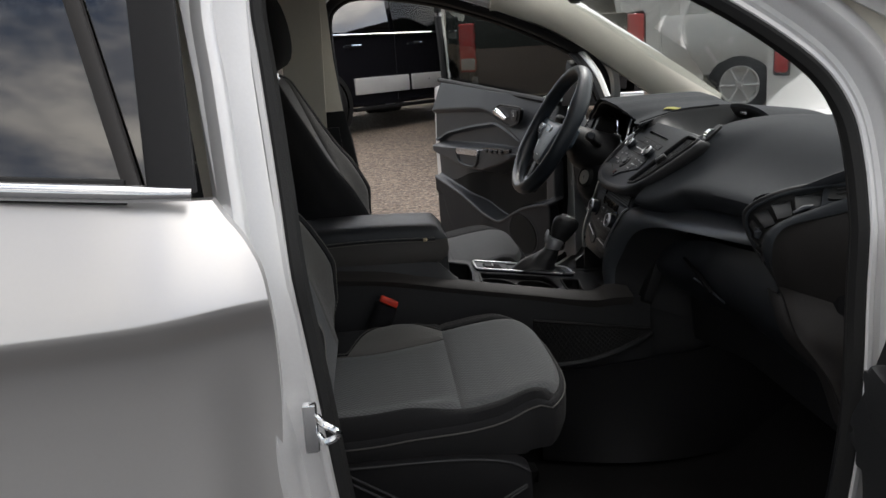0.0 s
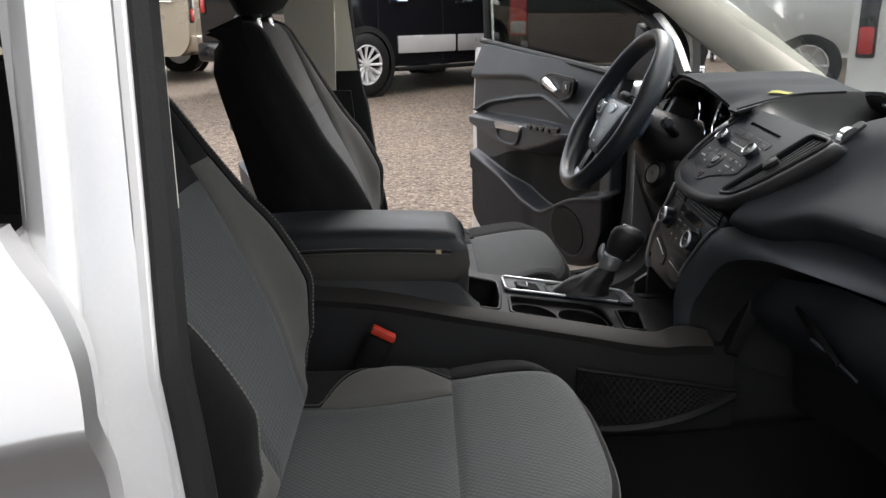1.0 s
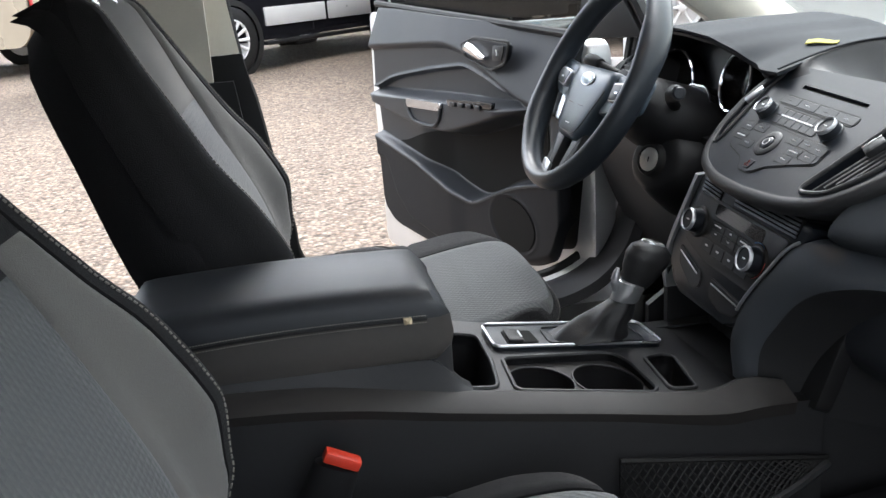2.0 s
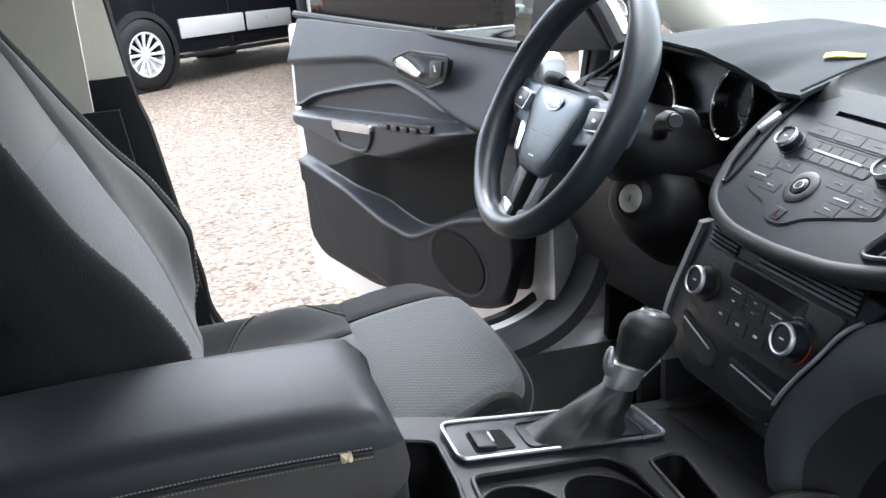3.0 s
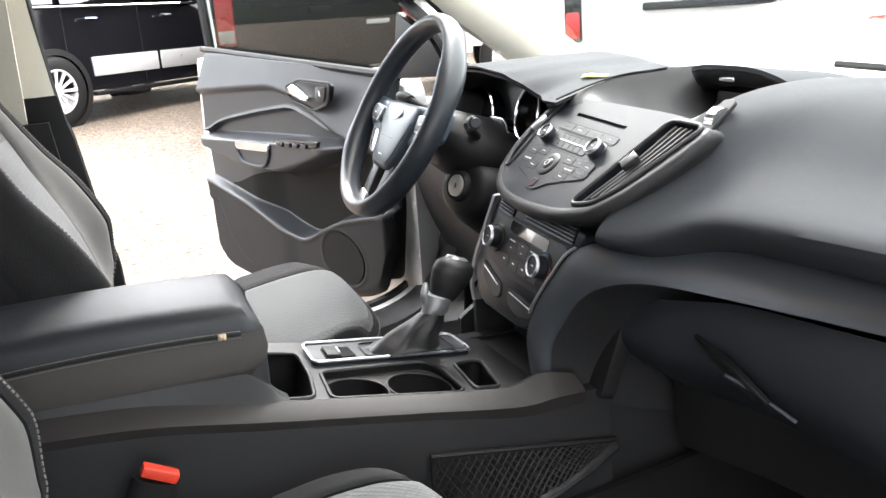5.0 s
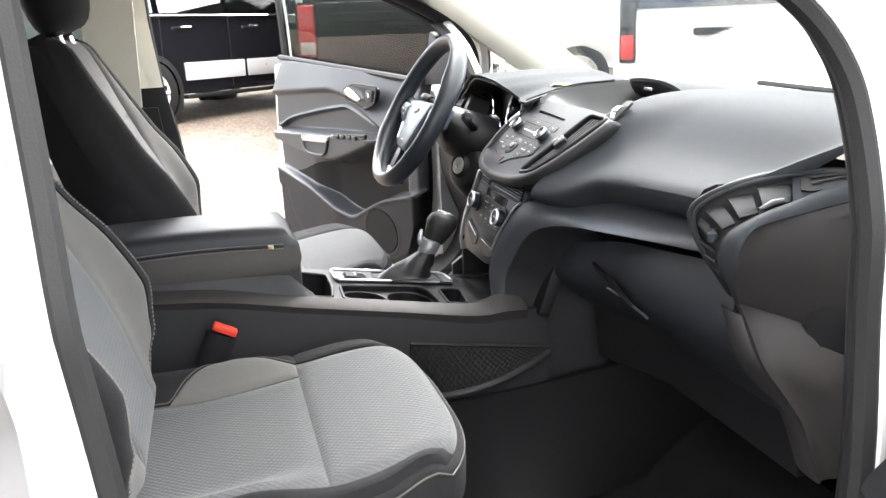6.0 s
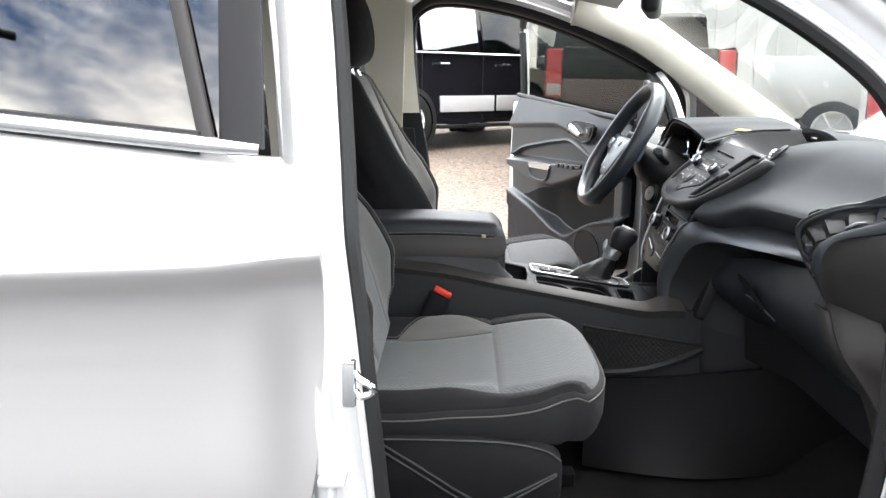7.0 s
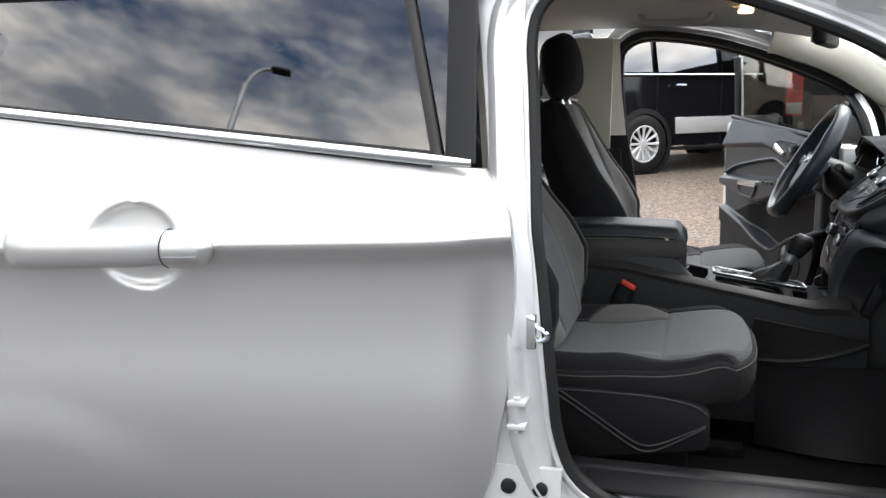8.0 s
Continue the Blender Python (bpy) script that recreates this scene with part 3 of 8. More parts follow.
def rear_door_y(x, z):
    zc, zb = crease_z(x), belt_z(x)
    if z >= zc:
        k = (z - zc) / (zb - zc)
        y = lerp(0.968, 0.914, k ** 1.12)
    else:
        w = 0.6 * min(0.10, zc - z)
        side = [(-0.60, 0.903), (-0.45, 0.948), (-0.30, 0.958), (-0.12, 0.941), (-0.05, 0.944), (0.0, 0.968)]
        y = sum(table(z - zc + w * d, side) for d in (-1, -0.67, -0.33, 0, 0.33, 0.67, 1)) / 7
    y -= 0.045 * smooth01((x + 0.80) / 0.20) ** 2
    # the swell over the rear wheel
    swell = 0.705 - 0.06 * max(0.0, (x + 1.43) / 0.25)
    y += 0.008 * smooth01((swell - z) / 0.11 + 0.5) * smooth01((-1.12 - x) / 0.30)
    # the hollow behind the handle
    r = math.hypot((x + 1.241) / 0.090, (z - 1.031) / 0.074)
    if r < 1:
        y -= 0.011 * (1 - r * r) + 0.005 * smooth01((1 - r) / 0.12)
    return y


rear_door = group_part("rear_door", car, "shut silver rear door with chrome belt strip")
rear_door.matrix_basis = Matrix.Translation((0.0160, 0.1000, -0.0593)) @ Matrix.Scale(1.0468, 4)


def rear_skin(u, v):
    zl = 0.46
    front = lerp(zl, 1.063, v / 0.68) if v <= 0.68 else lerp(1.063, belt_z(-0.68), (v - 0.68) / 0.32)
    xr = lerp(rear_door_front(front), -1.74, u)
    zz = lerp(zl, crease_z(xr), v / 0.68) if v <= 0.68 else lerp(crease_z(xr), belt_z(xr), (v - 0.68) / 0.32)
    return (xr, -rear_door_y(xr, zz), zz)


part("door_skin", sheet(rear_skin, 140, 125, 0.018, (0, 1, 0)), SILVER, rear_door)
part("door_core", sheet(lambda u, v: (lerp(-0.66, -1.7, u), -0.76, lerp(0.48, 1.14, v)), 2, 2, 0.05, (0, -1, 0)), DARK, rear_door)
part("door_edge", sheet(lambda u, v: (rear_door_front(lerp(0.46, 1.15, v)) - 0.004 - 0.012 * u, -rear_door_y(rear_door_front(lerp(0.46, 1.15, v)), min(lerp(0.46, 1.15, v), 1.14)) + 0.075 * u + 0.004, lerp(0.46, 1.15, v)), 4, 40, 0.006, (-1, 0, 0)), JAMB, rear_door)
strip = [(x, -0.920 - 0.004 + 0.045 * smooth01((x + 0.80) / 0.20) ** 2 * 0.5, belt_z(x) + 0.010) for x in [-0.674 - 0.06 * i for i in range(18)]]
part("belt_strip", tube(strip, [0.0060] + [0.0090] * 17, 10, flat=1.0, up=(0, 1, 0)), CHROME, rear_door, "chrome belt strip")
part("belt_seal", tube([(x, y + 0.008, z + 0.008) for x, y, z in strip[1:]], 0.0045, 8, up=(0, 1, 0)), RUBBER, rear_door, "black window seal")
# black tube under the chrome strip stands in for its shadow line
part("strip_shadow_gap", tube([(x, y + 0.006, z - 0.0092) for x, y, z in strip[1:]], 0.0028, 6, up=(0, 1, 0)), RUBBER, rear_door, "thin black joint")


def side_y(z):
    return 0.903 - 0.36 * (z - 1.15)


def upright(x0, z0, x1, z1, w, out, name, mat, d=0.012):
    rings = []
    for k in range(9):
        t = k / 8
        x, z = lerp(x0, x1, t), lerp(z0, z1, t)
        y = side_y(z) + out
        rings.append([(x - w / 2, -y + d, z), (x - w / 2, -y + 0.002, z), (x - w / 2 + 0.003, -y, z), (x + w / 2 - 0.003, -y, z), (x + w / 2, -y + 0.002, z), (x + w / 2, -y + d, z)])
    return part(name, loft(rings), mat, rear_door)


upright(-0.696, 1.170, -0.716, 1.46, 0.046, 0.004, "pillar_cover", DARK)
upright(-0.730, 1.172, -0.812, 1.46, 0.016, 0.010, "window_channel", TAUPE)
upright(-1.68, 1.24, -1.665, 1.46, 0.05, 0.004, "rear_channel", RUBBER)
part("window_glass", sheet(lambda u, v: (lerp(-0.70, -1.72, u), -(side_y(lerp(1.12, 1.46, v)) - 0.008), lerp(1.12, 1.46, v) + 0.04 * u), 12, 8, 0.004, (0, 1, 0)), GLASS_DARK, rear_door, "dark privacy glass").visible_shadow = False
part("window_frame", tube([(x, -side_y(1.475) - 0.0, 1.47) for x in (-0.66, -1.2, -1.75)], 0.02, 8), DARK, rear_door)


def pull_handle():
    """A strap handle on two feet with a separate cap at its front."""
    a, b = -1.161, -1.494
    zc = lambda x: 1.0190 + 0.050 * (x + 1.497)
    rings = []
    n = 22
    for k in range(n + 1):
        t = k / n
        x = lerp(b, a, t)
        end = min(1, math.sqrt(max(1e-4, 1 - max(0, (0.07 - t) / 0.07) ** 2)))
        h = 0.031 * end * lerp(1.0, 0.92, t)
        lift = 0.024 * min(1, math.sin(math.pi * min(max(t * 0.95 + 0.03, 0), 1)) * 1.8)
        y = rear_door_base(x) + 0.020 + lift
        rings.append([(x, -(y + 0.014 * end * c), zc(x) + h * s) for c, s in [(math.cos(2 * math.pi * j / 14), math.sin(2 * math.pi * j / 14)) for j in range(14)]])
    part("door_handle", loft(rings), SILVER, rear_door)
    rings = []
    for k in range(9):
        t = k / 8
        x = lerp(-1.155, -1.082, t)
        end = math.sqrt(max(0.02, 1 - max(0, (t - 0.70) / 0.30) ** 2))
        rings.append([(x, -(rear_door_base(x) + 0.030 + 0.030 * end * c), zc(x) - 0.001 + 0.0310 * end * s) for c, s in [(math.cos(2 * math.pi * j / 14), math.sin(2 * math.pi * j / 14)) for j in range(14)]])
    part("handle_cap", loft(rings), SILVER, rear_door)
    x = -1.158
    part("handle_joint", tube([(x, -(rear_door_base(x) + 0.030 + 0.0305 * math.cos(q)), zc(x) + 0.0310 * math.sin(q)) for q in [2 * math.pi * j / 24 for j in range(24)]], 0.0011, 6, True, up=(1, 0, 0)), RUBBER, rear_door, "thin black joint")
    part("handle_line", tube([(x, -(rear_door_base(x) + 0.030 + 0.0300 * math.cos(0.35)), zc(x) - 0.0105) for x in (-1.092, -1.112, -1.132, -1.153)], 0.0009, 6), GALV, rear_door)


def rear_door_base(x):
    return 0.951


pull_handle()
# striker on the pillar, hinge below it
st = group_part("striker", car, "steel door striker")
part("striker_plate", box((-0.604, -0.845, 0.868), (-0.588, -0.834, 0.926), 0.003), CHROME, st)
part("striker_loop", tube(catmull([(-0.588, -0.838, 0.908), (-0.580, -0.860, 0.909), (-0.568, -0.864, 0.902), (-0.566, -0.862, 0.895), (-0.580, -0.858, 0.887), (-0.588, -0.838, 0.886)], 4), 0.0042, 8), CHROME, st)
hg = group_part("rear_door_hinge", car)
for z in (0.775, 0.735):
    part("hinge_leaf", box((-0.632, -0.862, z), (-0.600, -0.826, z + 0.010), 0.003), JAMB, hg)
part("hinge_pin", tube([(-0.616, -0.854, 0.730), (-0.616, -0.854, 0.79)], 0.006, 10), JAMB, hg)


for x in (-0.632, -0.579):
    part("drain_plug", turned([(0.001, 0.003), (0.010, 0.003), (0.0125, 0.001), (0.013, -0.004)], 20, None, Matrix.Translation((x, -0.850, 0.632)) @ Matrix.Rotation(radians(90), 4, "X")), RUBBER, car, "black rubber drain plug")
part("pillar_foot", sheet(lambda u, v: (lerp(-0.70, -0.545, u), -(0.860 - 0.02 * v), lerp(0.54, 0.665, v)), 4, 6, 0.012, (0, 1, 0)), JAMB, car)

# ---- roof console, grab handle, mirror ----
rc = group_part("roof_console", car, "grey roof console with two lit reading lamps")
part("console_body", sheet(lambda u, v: (lerp(-0.42, -0.17, u), lerp(-0.12, 0.20, v), roof_z(lerp(-0.42, -0.17, u), 0, 1.500) - 0.018 * math.sin(math.pi * u) ** 0.5 * math.sin(math.pi * v) ** 0.5), 14, 12, 0.012, (0, 0, 1)), LINER, rc)
lamp_glow = bpy.data.materials.new("warm_reading_lamp")
lamp_glow.use_nodes = True
lamp_glow.node_tree.nodes["Principled BSDF"].inputs["Emission Color"].default_value = (1.0, 0.62, 0.28, 1)
lamp_glow.node_tree.nodes["Principled BSDF"].inputs["Emission Strength"].default_value = 3.0
for y in (-0.020, 0.115):
    part("reading_lamp", box((-0.275, y - 0.022, 1.461), (-0.240, y + 0.022, 1.469), 0.003), lamp_glow, rc, "small warm lit lamp")
mi = group_part("rear_view_mirror", car, "black rear-view mirror on the windscreen")
part("mirror_stalk", tube(catmull([(-0.010, 0.02, 1.470), (-0.04, 0.02, 1.435), (-0.070, 0.03, 1.410)], 4), 0.010, 8), DARK, mi)
MIRROR = pose(-0.085, 0.03, 1.405, rz=-14)
part("mirror_shell", box((-0.015, -0.115, -0.034), (0.018, 0.115, 0.034), 0.012, 3), DARK, mi).matrix_basis = MIRROR
part("mirror_glass", box((-0.0175, -0.106, -0.027), (-0.0145, 0.106, 0.027), 0.001, 1), CHROME, mi, "mirror glass").matrix_basis = MIRROR
for s in (-1, 1):
    vz = group_part("sun_visor", car)
    part("visor_pad", sheet(lambda u, v: (lerp(-0.20, -0.06, u), s * lerp(0.14, 0.56, v), roof_z(lerp(-0.20, -0.06, u), lerp(0.14, 0.56, v), 1.520)), 8, 8, 0.014, (0, 0, -1)), LINER, vz)
gh = group_part("grab_handle", car)
part("grab_bar", tube(catmull([(-0.54, 0.56, 1.508), (-0.51, 0.545, 1.480), (-0.36, 0.545, 1.480), (-0.33, 0.56, 1.508)], 5), 0.009, 8), LINER, gh)


# ---- front seats ----
CHARCOAL = material("charcoal_seat_cloth", (0.030, 0.030, 0.031), 0.9, 0, 0.2, 700, 0.5, 900, 0.12, 6, sheen=0.05, spec=0.25)
PIPING = material("grey_piping", (0.075, 0.073, 0.068), 0.8, 0, 0.2, 300)


def bolster(v, k):
    """Height of the raised side rolls across a seat, v from -1 to 1."""
    return k * smooth01((abs(v) - 0.55) / 0.30) * (1 - 0.8 * smooth01((abs(v) - 0.86) / 0.16))


def build_seat(name, x0, yc, z0, label, tilt=20, vb=0.60, vn=0.80, cap=0.96):
    """A seat with its hip corner at x0: cushion, back, headrest, base. x0 is where cushion and back meet."""
    seat = group_part(name, car, label)
    half = 0.222
    LEN = 0.335

    def top(x, v):
        u = (x - x0) / LEN
        z = z0 + 0.042 * smooth01(u) + bolster(v, 0.026 * (1 - smooth01((u - 0.22) / 0.34)))
        front = min(1.0, max(0.0, (u - 0.84) / 0.16))
        return z - max(0.018 * (1 - math.sqrt(max(0, 1 - front * front))), 0.030 * smooth01((abs(v) - 0.93) / 0.07) ** 2)

    def patch(xa, xb, va, vb, nu, nv, rim):
        """A padded cover piece between two seams, its borders drawn in."""
        def fn(u, v):
            x = lerp(xa, xb, u)
            lo, hi = va(x) if callable(va) else va, vb(x) if callable(vb) else vb
            w = lerp(lo, hi, v)
            e = min(u * (xb - xa), (1 - u) * (xb - xa), v * (hi - lo) * half, (1 - v) * (hi - lo) * half)
            dip = rim * (1 - min(1, e / 0.008)) ** 2
            return (*plan(x, w), top(x, w) - dip)
        return sheet(fn, nu, nv, 0.02, (0, 0, -1))

    def plan(x, w):
        wide = 1 - 0.13 * smooth01((x - x0 - 0.20) / 0.14) * abs(w)
        return x - 0.045 * smooth01((x - x0 - 0.20) / 0.135) * abs(w) ** 3, yc + half * w * wide

    xm = x0 + 0.165
    va = -0.86
    part("cushion_centre", patch(x0 - 0.10, xm, va, vb, 20, 20, 0.006), FABRIC, seat, "grey woven seat fabric")
    part("cushion_nose", patch(xm, x0 + LEN, va, vn, 20, 26, 0.006), FABRIC, seat, "grey woven seat fabric")
    leaf = lambda x: vb + 0.004 + (0.93 - vb) * math.sin(math.pi * (0.80 * min(1, max(0, (x - x0 + 0.010) / (xm - x0 + 0.010)))) ** 0.8)
    part("cushion_roll", patch(x0 - 0.10, xm, vb, leaf, 30, 12, 0.004), FABRIC_PLAIN if yc < 0 else CHARCOAL, seat, "plain side roll")
    part("roll_border", patch(x0 - 0.10, xm, lambda x: leaf(x) + 0.004, 0.97, 30, 10, 0.004), CLOTH, seat, "black border cloth")
    part("roll_piping", tube([Vector((*plan(x, leaf(x)), top(x, leaf(x)) + 0.0005)) for x in [lerp(x0 - 0.09, xm, k / 40) for k in range(41)]], 0.0010, 6), PIPING, seat, "grey piping")
    part("nose_edge", patch(xm, x0 + LEN, vn, 0.97, 18, 10, 0.003), CLOTH, seat)
    part("cushion_edge", patch(x0 - 0.10, x0 + LEN, -0.97, va, 34, 6, 0.003), CLOTH, seat)
    # side and front wall, sewn on all round with piping
    rim = [(x0 - 0.10 + (LEN + 0.10) * k / 24, -0.97) for k in range(25)] + [(x0 + LEN, lerp(-0.97, 0.97, k / 20)) for k in range(1, 20)] + [(x0 + LEN - (LEN + 0.10) * k / 24, 0.97) for k in range(25)]
    top_ring = [Vector((*plan(x, w), top(x, w) - 0.003)) for x, w in rim]
    nrm = []
    for i in range(len(top_ring)):
        d = top_ring[min(i + 1, len(top_ring) - 1)] - top_ring[max(i - 1, 0)]
        nrm.append(Vector((d.y, -d.x, 0)).normalized())
    for _ in range(3):
        nrm = [(nrm[max(i - 1, 0)] + nrm[i] + nrm[min(i + 1, len(nrm) - 1)]).normalized() for i in range(len(nrm))]
    rings = [[p + n * g + Vector((0, 0, min(0, zz) if zz > -0.02 else lerp(0, z0 - 0.052 - p.z, k))) for p, n in zip(top_ring, nrm)] for g, zz, k in ((-0.010, 0.0, 0), (0.002, -0.001, 0), (0.007, -0.008, 0), (0.009, -1, 0.40), (0.008, -1, 0.75), (0.002, -1, 1.0), (-0.03, -1, 1.06))]
    part("cushion_side", loft(rings, False, False), CLOTH, seat, "black seat cloth", 60)
    part("side_piping", tube([p + n * 0.0075 + Vector((0, 0, -0.010)) for p, n in zip(top_ring, nrm)], 0.0013, 6), PIPING, seat, "grey piping")
    part("cushion_foam", box((x0 - 0.10, yc - half * 0.9, z0 - 0.06), (x0 + LEN - 0.07, yc + half * 0.9, z0 - 0.03), 0.01), CLOTH, seat)
    # base with side shields
    for s in (-1, 1):
        y = yc + s * half
        poly = rounded([(x0 - 0.16, z0 - 0.034), (x0 + 0.14, z0 - 0.034), (x0 + 0.225, z0 - 0.044), (x0 + 0.257, z0 - 0.060), (x0 + 0.257, z0 - 0.128), (x0 - 0.16, z0 - 0.20)], 0.012, 4)
        fy = y + s * 0.016
        part("side_shield", prism(poly, 0.030, 0.004, 2, frame_of((0, fy if s < 0 else fy - 0.03, 0), (1, 0, 0), (0, 0, 1))), DARK, seat, "grained plastic side shield")
        for dz in (0.0, -0.011):
            groove = catmull([(x0 - 0.02, fy, z0 - 0.036 + dz), (x0 + 0.05, fy + s * 0.001, z0 - 0.080 + dz), (x0 + 0.115, fy + s * 0.001, z0 - 0.122 + dz), (x0 + 0.145, fy + s * 0.001, z0 - 0.132 + dz), (x0 + 0.180, fy + s * 0.001, z0 - 0.122 + 0.8 * dz), (x0 + 0.25, fy, z0 - 0.084 + 0.3 * dz)], 6)
            part("shield_rib", tube(groove, 0.0022, 6), PLASTIC, seat)
        part("shield_edge", tube(catmull([(x0 - 0.05, fy, z0 - 0.036), (x0 + 0.14, fy, z0 - 0.036), (x0 + 0.222, fy, z0 - 0.046), (x0 + 0.254, fy, z0 - 0.064)], 5), 0.0022, 6), PLASTIC, seat)
        part("seat_rail", box((x0 - 0.20, yc + s * 0.19 - 0.02, 0.44), (x0 + 0.34, yc + s * 0.19 + 0.02, 0.475), 0.004), DARK, seat)
        part("seat_leg", box((x0 - 0.10, yc + s * 0.19 - 0.012, 0.47), (x0 + 0.22, yc + s * 0.19 + 0.012, z0 - 0.06), 0.006), DARK, seat)

    # back: leans from the hip corner; t runs up, v across
    lean = Vector((-math.sin(radians(tilt)), 0, math.cos(radians(tilt))))
    fwd = Vector((math.cos(radians(tilt)), 0, math.sin(radians(tilt))))
    H = 0.50
    base = Vector((x0 - 0.035, yc, z0 + 0.02))

    def width(t):
        return table(t, [(0.0, 0.215), (0.2, 0.245), (0.45, 0.250), (0.75, 0.205), (0.95, 0.165), (1.0, 0.150)])

    def face(t, v):
        roll = bolster(v, table(t, [(0.0, -0.020), (0.06, -0.002), (0.13, 0.022), (0.25, 0.042), (0.40, 0.038), (0.55, 0.028), (1.0, 0.006)]))
        round_top = 0.05 * (1 - math.sqrt(max(0, 1 - max(0, (t - 0.90) / 0.10) ** 2)))
        lumbar = 0.015 * math.exp(-((t - 0.3) / 0.22) ** 2)
        return base + lean * (H * t) + fwd * (0.012 + roll + lumbar - round_top - 0.03 * smooth01((abs(v) - 0.92) / 0.08)) + Vector((0, width(t) * v, 0))

    def back_patch(ta, tb, va, vb, nu, nv, rim=0.005):
        def fn(u, w):
            t = lerp(ta, tb, u)
            lo, hi = (va(t), vb(t)) if callable(va) else (va, vb)
            v = lerp(lo, hi, w)
            e = min(u * (tb - ta) * H, (1 - u) * (tb - ta) * H, w * (hi - lo) * 0.22, (1 - w) * (hi - lo) * 0.22)
            return face(t, v) - fwd * (rim * (1 - min(1, e / 0.010)) ** 2)
        return sheet(fn, nu, nv, 0.025, tuple(-fwd))

    inner = lambda t: table(t, [(0.0, 0.46), (0.3, 0.52), (0.62, 0.64), (1.0, 0.74)])
    part("back_centre", back_patch(0.0, 0.62, lambda t: -inner(t), lambda t: inner(t), 22, 16), FABRIC, seat, "grey woven seat fabric")
    part("back_upper", back_patch(0.62, 0.98, lambda t: -inner(t), lambda t: inner(t), 16, 16), FABRIC_PLAIN if cap > 0.9 else CLOTH, seat, "plain seat fabric")
    for s in (-1, 1):
        lo, hi = (lambda t: -0.80, lambda t: -inner(t)) if s < 0 else (inner, lambda t: 0.80)
        part("back_roll", back_patch(0.0, cap, lo, hi, 40, 12), FABRIC_PLAIN, seat, "plain grey side roll")
        if cap < 0.9:
            part("back_roll_top", back_patch(cap, 0.97, lo, hi, 16, 10), CLOTH, seat, "black seat cloth")
        lo, hi = (lambda t: -1.0, lambda t: -0.80) if s < 0 else (lambda t: 0.80, lambda t: 1.0)
        part("back_edge", back_patch(0.0, 0.99, lo, hi, 40, 8, 0.002), CLOTH, seat)
    rings = []
    for k in range(17):
        t = k / 16
        w = width(t)
        sh = math.sqrt(max(0.05, 1 - max(0, (t - 0.86) / 0.14) ** 2))
        c = base + lean * (H * (t * 1.0 - 0.06 + 0.06 * t))
        dep = lerp(0.125, 0.090, t) * sh
        f0 = (face(t, 0.97) - base - lean * (H * t)).dot(fwd) - 0.012
        rings.append([c + Vector((0, w * y, 0)) + fwd * (f0 if d > 0 else -dep * (-d)) for y, d in ((-0.96, 1), (0.96, 1), (1.0, -0.15), (1.0, -0.55), (0.88, -0.92), (0.5, -1.0), (-0.5, -1.0), (-0.88, -0.92), (-1.0, -0.55), (-1.0, -0.15))])
    part("back_shell", loft(rings), CLOTH, seat, "black seat cloth")
    for s in (-1, 1):
        seam = [face(t, s * 0.835) + fwd * 0.0006 for t in [0.02 + 0.96 * k / 90 for k in range(91)]]
        sb = bmesh.new()
        for a, b in zip(seam, seam[1:]):
            tube([a.lerp(b, 0.15), a.lerp(b, 0.75)], 0.0009, 5, bm=sb)
        tagged(part("back_seam", sb, THREAD, seat, "pale stitching"), kind="stuff")
    # headrest on two posts
    hc = base + lean * (H + 0.078) + fwd * 0.030
    rings = []
    for k in range(13):
        a = -math.pi / 2 + math.pi * k / 12
        r = max(0.03, math.cos(a)) ** 0.45
        c = hc + lean * (0.085 * math.sin(a)) + fwd * (0.018 * math.sin(a))
        rings.append([c + Vector((0, 0.125 * r * math.copysign(abs(math.cos(q)) ** 0.6, math.cos(q)), 0)) + fwd * (0.055 * r * math.copysign(abs(math.sin(q)) ** 0.7, math.sin(q))) for q in [2 * math.pi * j / 24 for j in range(24)]])
    hr = part("headrest", loft(rings), CLOTH, seat, "black cloth headrest")
    for s in (-1, 1):
        p = base + lean * (H - 0.03) + Vector((0, s * 0.06, 0)) + fwd * 0.0
        part("post", tube([p, p + lean * 0.09 + fwd * 0.012], 0.006, 10), CHROME, hr)
        part("post_guide", tube([p + lean * 0.020, p + lean * 0.042], 0.013, 12), DARK, hr)
    return seat


build_seat("passenger_seat", -0.570, -0.372, 0.760, "grey and black cloth front seat by the near opening", 24.5, cap=0.66)
build_seat("driver_seat", -0.505, 0.335, 0.785, "grey and black cloth seat before the steering wheel", 23, 0.46, 0.62)

# buckle between seat and console
bk = group_part("belt_buckle", car)
part("buckle_body", tube([(-0.532, -0.145, 0.755), (-0.520, -0.148, 0.785), (-0.504, -0.150, 0.824)], [0.019, 0.024, 0.022], 14, flat=0.50, up=(0, 1, 0)), DARK, bk)
part("buckle_button", box((-0.018, -0.0075, -0.008), (0.018, 0.0075, 0.0035), 0.0025), RED, bk, "bright red release button").matrix_basis = Matrix.Translation((-0.498, -0.152, 0.832)) @ Matrix.Rotation(radians(28), 4, "Y")
# rear bench and load cover behind the seats
rb = group_part("rear_bench", car, "dark rear bench seat")
part("bench_cushion", box((-1.62, -0.62, 0.60), (-1.12, 0.62, 0.80), 0.06, 4), CLOTH, rb)
part("bench_back", sheet(lambda u, v: (-1.60 - 0.22 * u, lerp(-0.62, 0.62, v), 0.72 + 0.50 * u), 8, 12, 0.14, (-1, 0, -0.4)), CLOTH, rb)
for y in (-0.36, 0.36):
    part("bench_headrest", box((-1.92, y - 0.12, 1.22), (-1.82, y + 0.12, 1.37), 0.03, 4), CLOTH, rb)


